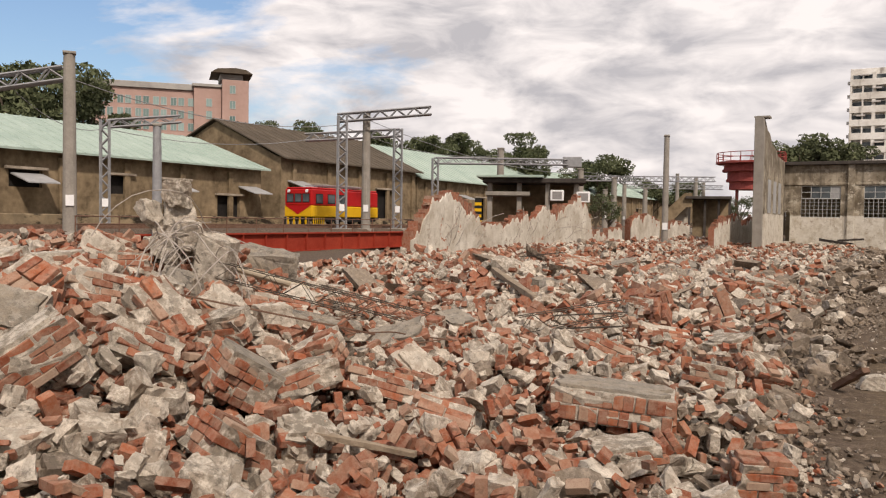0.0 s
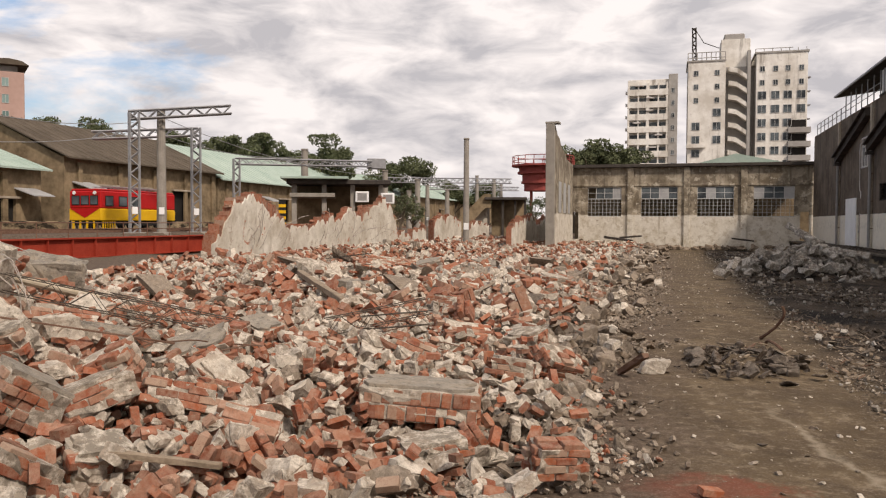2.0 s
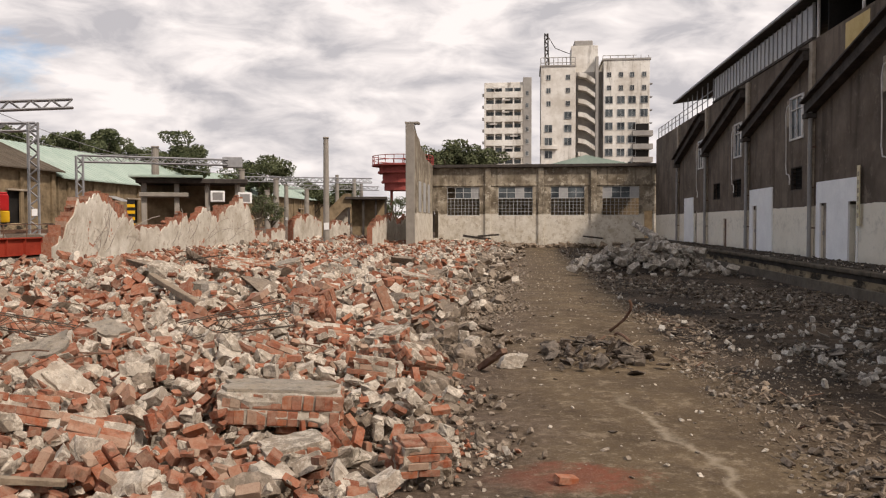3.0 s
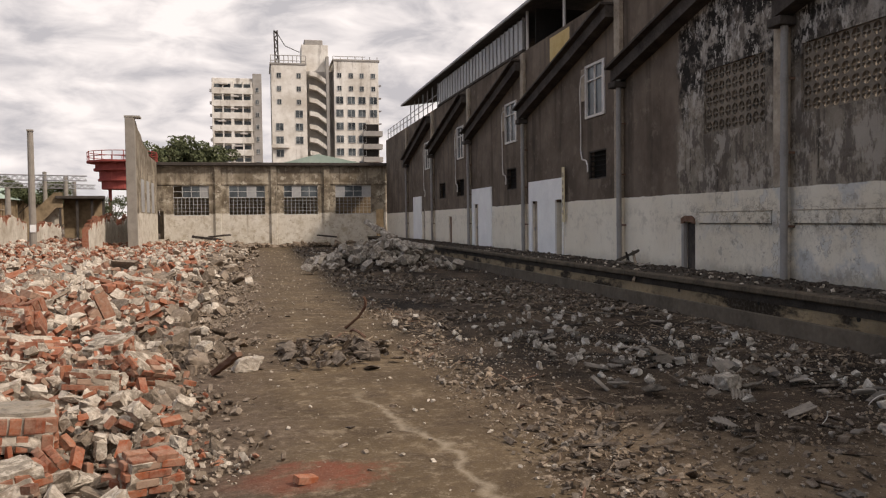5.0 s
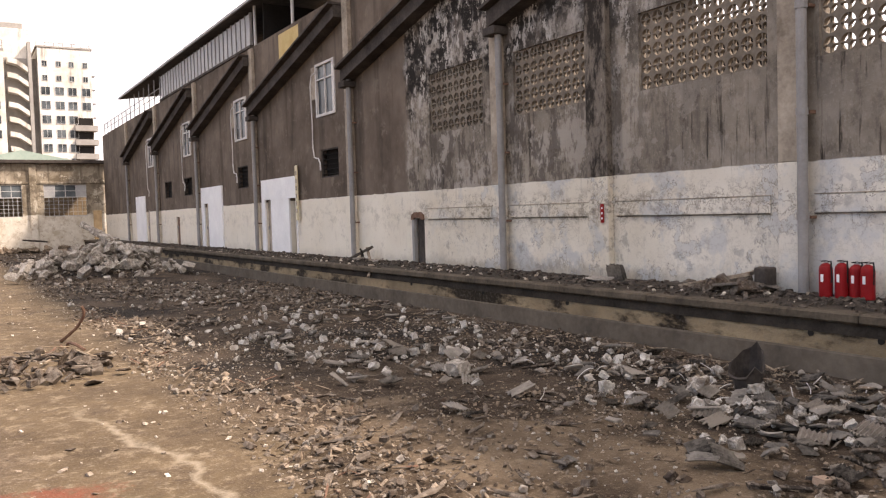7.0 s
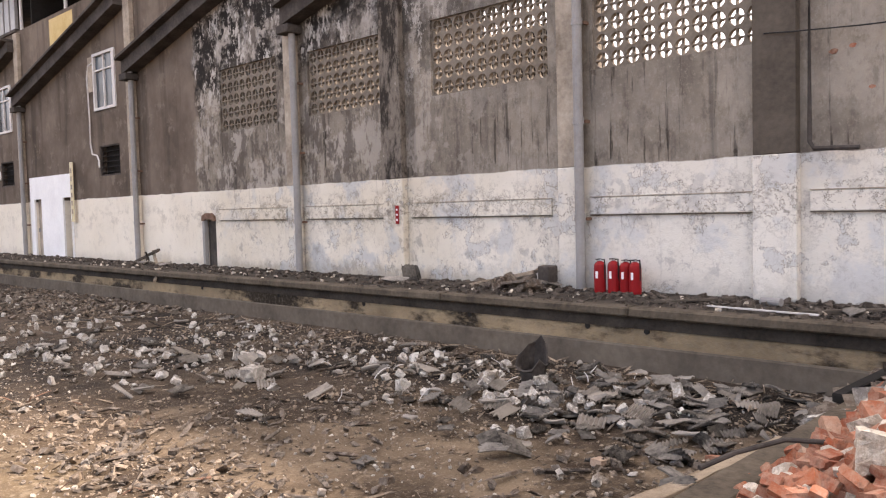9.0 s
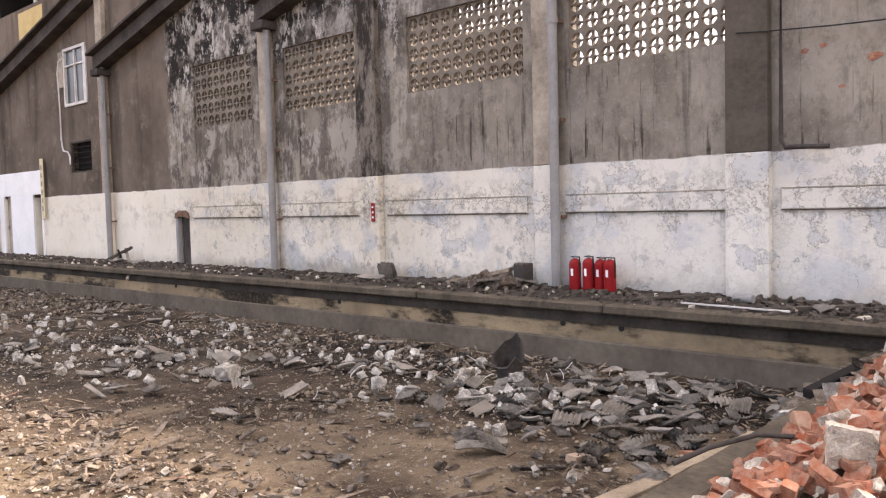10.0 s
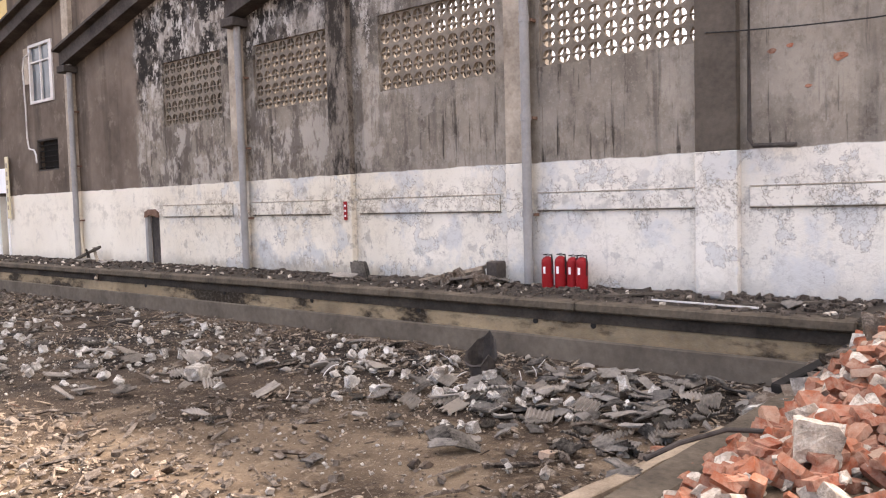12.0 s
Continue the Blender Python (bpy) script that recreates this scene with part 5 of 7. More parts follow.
for j in range(11):
    z = zl - 3.4 - j * 3.25
    for u, pr in ((0.22, sm), (0.78, sm)):
        if rnd.random() < 0.92:
            add_window(pr if j < 3 else md, e, pose(b0 + (b1 - b0) * u, -0.005, z))
    for u in (0.12, 0.38, 0.62, 0.88):
        if (u < 0.8 or j < 4) and rnd.random() < 0.93:
            add_window(sm if j < 2 else md, e, pose(b2 + (b3 - b2) * u, -0.005, z + 0.4))
    if j > 3:
        part("balcony", boxes((tx(-7.2), tx(-8.55), -1.2, -0.01, z - 1.2, z + 0.1), bevel=0.03), M["tower_grey"], e)
        # Black panel puts the balcony's shade into colour.
        part("recess_shade", boxes((tx(-7.25), tx(-8.3), -0.12, -0.012, z + 0.1, z + 1.9)), M["dark"], e)
        if j % 2:
            part("balcony", boxes((b0 - 0.2, tx(-2.1), -0.9, -0.01, z - 1.0, z - 0.1), bevel=0.03), M["tower"], e)
    part("fire_ladder", boxes((b3 + 0.02, b3 + 1.0, 2.0, 4.0, z - 1.0, z - 0.8)), M["steel"], e)
bm = bmesh.new()
truss(bm, (tx(-1.4), 6, zl), (tx(-1.35), 6, tz(13.3)), 0.8, 0.8, 10, 0.16)
tube(bm, [(tx(-1.35), 6, tz(13.3)), (tx(-2.0), 6, tz(12.3)), (tx(-3.0), 6, tz(11.9))], 0.10, 4)
part("antenna", bm, M["darkbeam"], e)
bm = bmesh.new()
for j in range(9):
    x = b0 + (b1 - b0) * j / 8
    rod(bm, (x, 2, zl), (x, 2, zl + 2.6), 0.10, n=4)
for z in (1.3, 2.6):
    rod(bm, (b0, 2, zl + z), (b1, 2, zl + z), 0.10, n=4)
for j in range(7):
    x = b2 + (b3 - b2) * j / 6
    rod(bm, (x, 2, zr), (x, 2, zr + 1.5), 0.09, n=4)
rod(bm, (b2, 2, zr + 1.5), (b3 - 3, 2, zr + 1.5), 0.09, n=4)
part("roof_frame", bm, M["tower_grey"], e)
part("water_tank", boxes((tx(-3.3), tx(-4.6), 4, 9, zc, zc + 1.4), bevel=0.2), M["tower_grey"], e)

# pink hotel block
HD = 200.0
e = thing("hotel_building", "pink tiled multi-storey block with a dark-roofed corner tower", "building", "", "", (*polar(48.0, HD), 0), 48.0)


def hx(az):
    return -HD * math.tan(radians(az - 48.0))


def hz(el):
    return EYE + HD * math.tan(radians(el))


part("wall", boxes((hx(53.3), hx(46.7), 0, 18, 0, hz(8.35)), bevel=0.1), M["hotel"], e)
part("roof_edge", boxes((hx(53.4), hx(46.7), -0.6, 18, hz(8.35), hz(8.75)), bevel=0.1), M["tower_grey"], e)
part("wall", boxes((hx(46.68), hx(44.9), -1.5, 18, 0, hz(8.6)), bevel=0.1), M["hotel"], e)
part("roof_edge", boxes((hx(46.8), hx(44.9), -2.0, 18, hz(8.6), hz(8.8)), bevel=0.1), M["tower_grey"], e)
part("corner_tower", boxes((hx(44.88), hx(43.15), -3.0, 10, 0, hz(9.1)), bevel=0.1), M["hotel"], e)
part("lantern", boxes((hx(45.0), hx(43.5), -2.0, 6, hz(9.1), hz(9.5)), bevel=0.1), M["tower_grey"], e)
bm = bmesh.new()
prism(bm, [(hx(45.6), hz(9.5)), (hx(45.2), hz(9.75)), (hx(44.0), hz(9.85)), (hx(43.3), hz(9.75)), (hx(42.9), hz(9.5))], "y", -4, 8)
part("tower_roof", bm, M["tile_roof"], e)
hw = win_mesh(1.35, 1.9)
hw[1].materials[0] = M["teal"]
for j in range(7):
    z = hz(8.05) - 2.6 - j * 2.9
    for i in range(12):
        add_window(hw, e, pose(hx(53.0) + i * 1.93 + (0.25 if i % 2 else 0.0), -0.005, z))
    add_window(hw, e, pose(hx(45.7), -1.505, z))
for z in (hz(8.2), hz(7.2), hz(6.2)):
    add_window(hw, e, pose(hx(44.2), -3.005, z))


# ---- trees ----
def tree(az, d, base, top_el, spread, seed, leaves=9000, label="broad dark green tree behind the roofs"):
    r = np.random.RandomState(seed)
    x, y = polar(az, d)
    top = EYE + d * math.tan(radians(top_el))
    h = top - base
    e_ = thing("tree", label, "tree", "trees", "", (x, y, base))
    bm_ = bmesh.new()
    rod(bm_, (0, 0, -0.3), (0, 0, h * 0.5), spread * 0.09, spread * 0.05, 8)
    tips = []
    for j in range(9):
        a = r.uniform(0, 6.28)
        b = (math.cos(a) * spread * r.uniform(0.3, 0.8), math.sin(a) * spread * r.uniform(0.3, 0.8), h * r.uniform(0.55, 0.92))
        rod(bm_, (0, 0, h * r.uniform(0.3, 0.48)), b, spread * 0.035, spread * 0.01, 6)
        tips.append(b)
    part("trunk", bm_, M["bark"], e_)
    cl = np.array(tips + [(r.normal() * spread * 0.35, r.normal() * spread * 0.35, h * r.uniform(0.55, 0.97)) for _ in range(16)])
    cs = r.uniform(0.16, 0.36, len(cl)) * spread
    k2 = r.randint(0, len(cl), leaves)
    p = r.normal(size=(leaves, 3))
    p /= np.linalg.norm(p, axis=1)[:, None]
    p = cl[k2] + p * (cs[k2] * r.uniform(0.35, 1.05, leaves) ** 0.6)[:, None] * np.array([1, 1, 0.7])
    p[:, 2] = np.minimum(p[:, 2], h)
    s_ = r.uniform(0.020, 0.046, leaves) * spread
    u = r.normal(size=(leaves, 3)) * s_[:, None]
    v = r.normal(size=(leaves, 3)) * s_[:, None]
    vs = np.stack([p - u * 0.6, p + v * 0.5, p + u * 0.7, p - v * 0.5], 1).reshape(-1, 3)
    me = mesh_of("crown", vs.tolist(), [(4 * i, 4 * i + 1, 4 * i + 2, 4 * i + 3) for i in range(leaves)], M["leaf"])
    c_ = new("crown", me)
    c_.parent = e_


for i, (az, d, el, sp) in enumerate(((59.5, 95, 8.6, 6), (56.5, 92, 9.3, 6.5), (54.2, 95, 8.9, 5), (52.0, 98, 7.2, 4), (41.9, 120, 6.9, 4), (39.6, 118, 6.7, 4.5), (38.2, 120, 6.1, 4), (33.5, 125, 5.9, 5), (31.2, 130, 5.8, 5), (29.4, 128, 6.1, 5.5), (27.6, 130, 5.4, 5), (25.1, 135, 6.0, 6), (23.6, 135, 5.2, 5),
                                     (18.7, 150, 4.6, 6.5), (20.0, 170, 4.0, 5), (15.0, 190, 3.0, 5), (13.0, 200, 2.7, 5), (5.2, 120, 5.7, 6.0), (3.6, 122, 5.1, 5), (6.7, 125, 4.9, 5))):
    tree(az, d, 0.2, el, sp, i + 3)
for i, (az, d, el, sp) in enumerate(((18.8, 85, 1.9, 2.2), (9.3, 100, 1.9, 2.2), (10.2, 105, 1.6, 2.0), (17.9, 88, 1.4, 1.8))):
    tree(az, d, -0.2, el, sp, 40 + i, 2400, "low green bush beside the yard")

# ---- remnants of the demolished wall ----
def wall_remnant(x, y0, y1, profile, seed, label="jagged remnant of a cream plastered brick wall"):
    """profile: heights at even steps from y0 to y1; the torn top and the ends are ragged."""
    r = np.random.RandomState(seed)
    e_ = thing("wall_remnant", label, "wall", "wall remnants", "structure")
    n = int((y1 - y0) / 0.13)
    t = np.linspace(0, 1, n)
    steps = np.repeat(r.normal(size=n // 5 + 1) * 0.14, 5)[:n]
    top = np.interp(t, np.linspace(0, 1, len(profile)), profile) + steps + r.normal(size=n) * 0.05
    top = np.floor(top / 0.075) * 0.075
    yy = np.linspace(y0, y1, n + 1)
    # brick core in broken courses
    vs, fs = [], []
    for i in range(n):
        a = len(vs)
        xa, xb = x - 0.42 + r.normal() * 0.02, x - 0.002
        for z in (-1.2, top[i]):
            vs += [(xa, yy[i], z), (xb, yy[i], z), (xb, yy[i + 1], z), (xa, yy[i + 1], z)]
        fs += [(a + 4, a + 5, a + 6, a + 7), (a, a + 1, a + 5, a + 4), (a + 1, a + 2, a + 6, a + 5), (a + 2, a + 3, a + 7, a + 6), (a + 3, a, a + 4, a + 7)]
    ob = new("brick_core", mesh_of("brick_core", vs, fs, M["brick"]))
    ob.parent = e_
    # plaster skin, fallen away in places along the top
    scar = np.convolve(r.normal(size=n + 12), np.ones(13) / 13, "valid")
    skin = top - 0.02 - np.clip(scar * 1.1, 0, 0.6) - np.abs(r.normal(size=n)) * 0.05
    rows = 15
    vs, fs = [], []
    for i in range(n):
        for k2 in range(rows):
            z = -1.2 + (skin[i] + 1.2) * k2 / (rows - 1)
            b = r.normal() * 0.007
            vs += [(x, yy[i], z), (x + 0.05 + b, yy[i], z + r.normal() * 0.02)]
    m_ = rows * 2
    for i in range(n - 1):
        for k2 in range(rows - 1):
            a = i * m_ + k2 * 2
            fs += [(a + 1, a + 3, a + m_ + 3, a + m_ + 1), (a, a + m_, a + m_ + 2, a + 2)]
        a = i * m_ + m_ - 2
        fs.append((a, a + m_, a + m_ + 1, a + 1))
    for a in [k2 * 2 for k2 in range(rows - 1)]:
        fs.append((a, a + 2, a + 3, a + 1))
        fs.append(((n - 1) * m_ + a, (n - 1) * m_ + a + 1, (n - 1) * m_ + a + 3, (n - 1) * m_ + a + 2))
    ob = new("plaster_face", mesh_of("plaster_face", vs, fs, M["plaster"]))
    ob.parent = e_
    me = bpy.data.meshes.new("brick")
    bm_ = bmesh.new()
    box(bm_, -0.1, 0.1, -0.12, 0.12, -0.035, 0.035, 0.006)
    bm_.to_mesh(me)
    bm_.free()
    me.materials.append(M["brick_one"])
    for i in range(0, n, 6):
        for k2 in range(r.randint(0, 4)):
            piece("brick", me, e_, pose(x - r.uniform(0.08, 0.36), yy[i] + r.uniform(-0.1, 0.1), top[i] + 0.03 + 0.072 * k2 - 0.05, r.uniform(-8, 8), r.uniform(-8, 8), 90 * r.randint(0, 2) + r.uniform(-12, 12)))
    return e_


wall_remnant(-18.0, 29.0, 52.6, [0.6, 2.5, 2.9, 2.3, 1.3, 1.1, 1.9, 1.8, 2.2, 2.1, 2.6, 2.8, 2.9, 1.0], 3)
wall_remnant(-18.2, 53.0, 59.5, [0.7, 0.9, 0.6, 1.2], 8)
wall_remnant(-18.0, 61.0, 69.6, [1.7, 2.1, 2.2, 2.0, 1.6], 4)
wall_remnant(-18.0, 72.0, 81.0, [0.9, 1.5, 1.6, 1.2], 5)
wall_remnant(-11.6, 60.0, 78.0, [1.2, 1.9, 1.7, 2.0, 1.3, 1.8, 2.0], 6)
# ---- rubble ----
def hull_shape(seed, points, sx, sy, sz):
    r = random.Random(seed)
    bm_ = bmesh.new()
    for _ in range(points):
        v = Vector((r.gauss(0, 1), r.gauss(0, 1), r.gauss(0, 1))).normalized()
        k2 = max(abs(c) for c in v) ** 0.65
        v = v / k2 * r.uniform(0.8, 1.0)
        bm_.verts.new((v.x * sx, v.y * sy, v.z * sz))
    res = bmesh.ops.convex_hull(bm_, input=bm_.verts)
    bmesh.ops.delete(bm_, geom=[g for g in res["geom_interior"] if isinstance(g, bmesh.types.BMVert)], context="VERTS")
    bmesh.ops.triangulate(bm_, faces=bm_.faces)
    bm_.verts.index_update()
    vs = np.array([v.co[:] for v in bm_.verts])
    fs = np.array([[v.index for v in f_.verts] for f_ in bm_.faces])
    bm_.free()
    return vs, fs


def cut_block(seed, sx, sy, sz, chip):
    """An angular lump: a skewed block with its corners broken off."""
    r = random.Random(seed)
    bm_ = bmesh.new()
    kx, ky = r.gauss(0, 0.18), r.gauss(0, 0.18)
    for ax_ in (-1, 1):
        for ay in (-1, 1):
            for az_ in (-1, 1):
                c = r.uniform(0.05, chip)
                g = r.uniform(0.72, 1.0)
                for d_ in ((c, 0, 0), (0, c, 0), (0, 0, c)):
                    p = Vector((ax_ * (1 - d_[0] * r.uniform(0.5, 1.3)), ay * (1 - d_[1] * r.uniform(0.5, 1.3)), az_ * (1 - d_[2] * r.uniform(0.5, 1.3)))) * g
                    bm_.verts.new(((p.x + kx * p.z) * sx, (p.y + ky * p.z) * sy, p.z * sz))
    res = bmesh.ops.convex_hull(bm_, input=bm_.verts)
    bmesh.ops.delete(bm_, geom=[g for g in res["geom_interior"] if isinstance(g, bmesh.types.BMVert)], context="VERTS")
    bmesh.ops.dissolve_limit(bm_, angle_limit=0.2, verts=bm_.verts, edges=bm_.edges)
    bmesh.ops.triangulate(bm_, faces=bm_.faces)
    bm_.verts.index_update()
    vs = np.array([v.co[:] for v in bm_.verts])
    fs = np.array([[v.index for v in f_.verts] for f_ in bm_.faces])
    bm_.free()
    return vs, fs


def brick_shape(seed):
    """A brick, whole or snapped, with chipped corners."""
    r = random.Random(seed)
    bm_ = bmesh.new()
    L = r.choice((0.5, 0.5, 0.36, 0.28))
    for sx in (-1, 1):
        for sy in (-1, 1):
            for sz in (-1, 1):
                c = r.uniform(0.02, 0.06) if r.random() < 0.7 else r.uniform(0.06, 0.2)
                for d_ in ((c, 0, 0), (0, c, 0), (0, 0, c)):
                    bm_.verts.new((sx * (L - d_[0]), sy * (0.25 - d_[1] * 0.6), sz * (0.15 - d_[2] * 0.5)))
    if L < 0.5:
        for _ in range(3):
            bm_.verts.new((L + r.uniform(0, 0.12), r.uniform(-0.2, 0.2), r.uniform(-0.12, 0.12)))
    res = bmesh.ops.convex_hull(bm_, input=bm_.verts)
    bmesh.ops.delete(bm_, geom=[g for g in res["geom_interior"] if isinstance(g, bmesh.types.BMVert)], context="VERTS")
    bmesh.ops.triangulate(bm_, faces=bm_.faces)
    bm_.verts.index_update()
    vs = np.array([v.co[:] for v in bm_.verts])
    fs = np.array([[v.index for v in f_.verts] for f_ in bm_.faces])
    bm_.free()
    return vs, fs


BRICKS = [brick_shape(i) for i in range(10)]
LUMPS = [cut_block(20 + i, 0.5, 0.38, 0.26 + 0.02 * (i % 5), 0.75) for i in range(14)]
FLAKES = [cut_block(40 + i, 0.5, 0.34, 0.07, 0.8) for i in range(8)]


def clump_shape(seed):
    """Several bricks still bonded by mortar."""
    r = random.Random(seed)
    va, fa, base = [], [], 0
    nx_, ny_, nz_ = r.choice(((2, 2, 3), (1, 2, 4), (2, 1, 3), (2, 2, 2), (3, 1, 2)))
    for i in range(nx_):
        for j in range(ny_):
            for k2 in range(nz_):
                if r.random() < 0.14:
                    continue
                vs, fs = BRICKS[r.randint(0, 9)] if r.random() < 0.35 else BRICKS[0]
                off = np.array([(i - nx_ / 2 + 0.5 + 0.25 * (k2 % 2)) * 1.06 + r.gauss(0, 0.02), (j - ny_ / 2 + 0.5) * 0.54 + r.gauss(0, 0.01), (k2 - nz_ / 2 + 0.5) * 0.335])
                va.append((vs * np.array([1, 1, 1.0]) + off) * 0.5)
                fa.append(fs + base)
                base += len(vs)
    return np.concatenate(va), np.concatenate(fa)


def roughen(shape, seed, amount):
    """Breaks up the faces of a lump."""
    vs, fs = shape
    bm_ = bmesh.new()
    vv = [bm_.verts.new(v) for v in vs]
    for f_ in fs:
        bm_.faces.new([vv[q] for q in f_])
    bmesh.ops.subdivide_edges(bm_, edges=bm_.edges, cuts=1, use_grid_fill=True)
    bmesh.ops.triangulate(bm_, faces=bm_.faces)
    for v in bm_.verts:
        q = v.co * 6 + Vector((seed * 3.1, 0, 0))
        v.co += v.co.normalized() * noise.noise(q) * amount
    bm_.verts.index_update()
    out = np.array([v.co[:] for v in bm_.verts]), np.array([[v.index for v in f_.verts] for f_ in bm_.faces])
    bm_.free()
    return out


ROUGH = [roughen(s_, i, 0.13) for i, s_ in enumerate(LUMPS)]
CLUMPS = [clump_shape(80 + i) for i in range(10)]
STICKS = [hull_shape(60 + i, 12, 0.5, 0.06, 0.04) for i in range(5)]


def turns(r, n, tilt):
    """n random rotation matrices; tilt in radians bounds how far they lean."""
    a, b, c = r.uniform(0, 2 * np.pi, n), r.normal(size=n) * tilt, r.normal(size=n) * tilt
    ca, sa_, cb, sb, cc, sc = np.cos(a), np.sin(a), np.cos(b), np.sin(b), np.cos(c), np.sin(c)
    z, o = np.zeros(n), np.ones(n)
    rz = np.stack([ca, -sa_, z, sa_, ca, z, z, z, o], 1).reshape(n, 3, 3)
    ry = np.stack([cb, z, sb, z, o, z, -sb, z, cb], 1).reshape(n, 3, 3)
    rx = np.stack([o, z, z, z, cc, -sc, z, sc, cc], 1).reshape(n, 3, 3)
    return rz @ ry @ rx


def scatter(name, shapes, pos, size, tilt, material, label, seed, category="rubble"):
    r = np.random.RandomState(seed)
    n = len(pos)
    rot_ = turns(r, n, tilt)
    which = r.randint(0, len(shapes), n)
    va, fa, base = [], [], 0
    for k2, (vs, fs) in enumerate(shapes):
        idx = np.where(which == k2)[0]
        if not len(idx):
            continue
        stretch = r.uniform(0.8, 1.25, (len(idx), 1, 3))
        p = np.einsum("nij,nkj->nki", rot_[idx], vs[None] * stretch * size[idx, None, None]) + pos[idx, None]
        va.append(p.reshape(-1, 3))
        f_ = fs[None] + (np.arange(len(idx)) * len(vs))[:, None, None] + base
        fa.append(f_.reshape(-1, 3))
        base += len(idx) * len(vs)
    va, fa = np.concatenate(va), np.concatenate(fa)
    me = bpy.data.meshes.new(name)
    me.vertices.add(len(va))
    me.vertices.foreach_set("co", va.astype(np.float32).ravel())
    me.loops.add(fa.size)
    me.loops.foreach_set("vertex_index", fa.astype(np.int32).ravel())
    me.polygons.add(len(fa))
    me.polygons.foreach_set("loop_start", np.arange(0, fa.size, 3, dtype=np.int32))
    me.polygons.foreach_set("use_smooth", np.zeros(len(fa), dtype=bool))
    me.update(calc_edges=True)
    me.materials.append(material)
    return tagged(new(name, me), label, category, "", "stuff")


def sample(r, n, x0, x1, y0, y1, keep, smin, smax, power=2.2, sink=0.25, lift=0.0):
    x, y = r.uniform(x0, x1, n), r.uniform(y0, y1, n)
    ok = r.uniform(size=n) < keep(x, y)
    x, y = x[ok], y[ok]
    s_ = smin + (smax - smin) * r.uniform(size=len(x)) ** power
    z = ground_z(x, y) + s_ * sink * r.uniform(0.2, 1.2, len(x)) + lift * r.uniform(size=len(x)) ** 2
    return np.stack([x, y, z], 1), s_


def in_field(x, y):
    edge = -0.95 + 0.35 * np.sin(y * 0.9) + 0.25 * np.sin(y * 2.3 + 1)
    inside = smooth(edge + 0.45, edge - 0.5, x)
    return inside * (y > 2.0) * (y < 77) * ((np.hypot(x, y) > 3.4)) * np.where(x < -17.6, 0.35, 1.0) * (1 - 0.8 * np.exp(-(((x + 2.1) / 1.0) ** 2 + ((y - 7.5) / 0.9) ** 2)))


def redness(x, y):
    """Where brick outweighs mortar."""
    lean = 0.16 * smooth(-5.0, -8.0, x) - 0.17 * smooth(-7.0, -4.5, x) * smooth(14, 10, y)
    return np.clip(0.43 + lean + 0.35 * fbm(x * 0.55, y * 0.55, 11), 0.08, 0.95)


r = np.random.RandomState(5)
AREAS = [(-13.5, 0.3, 2.2, 13.0, 1.0), (-16.5, 0.3, 13.0, 26.0, 1.5), (-19.0, 0.3, 26.0, 77.0, 2.3)]
COUNTS = [(9600, 10500, 4200), (6800, 7200, 4600), (9000, 8400, 6500)]
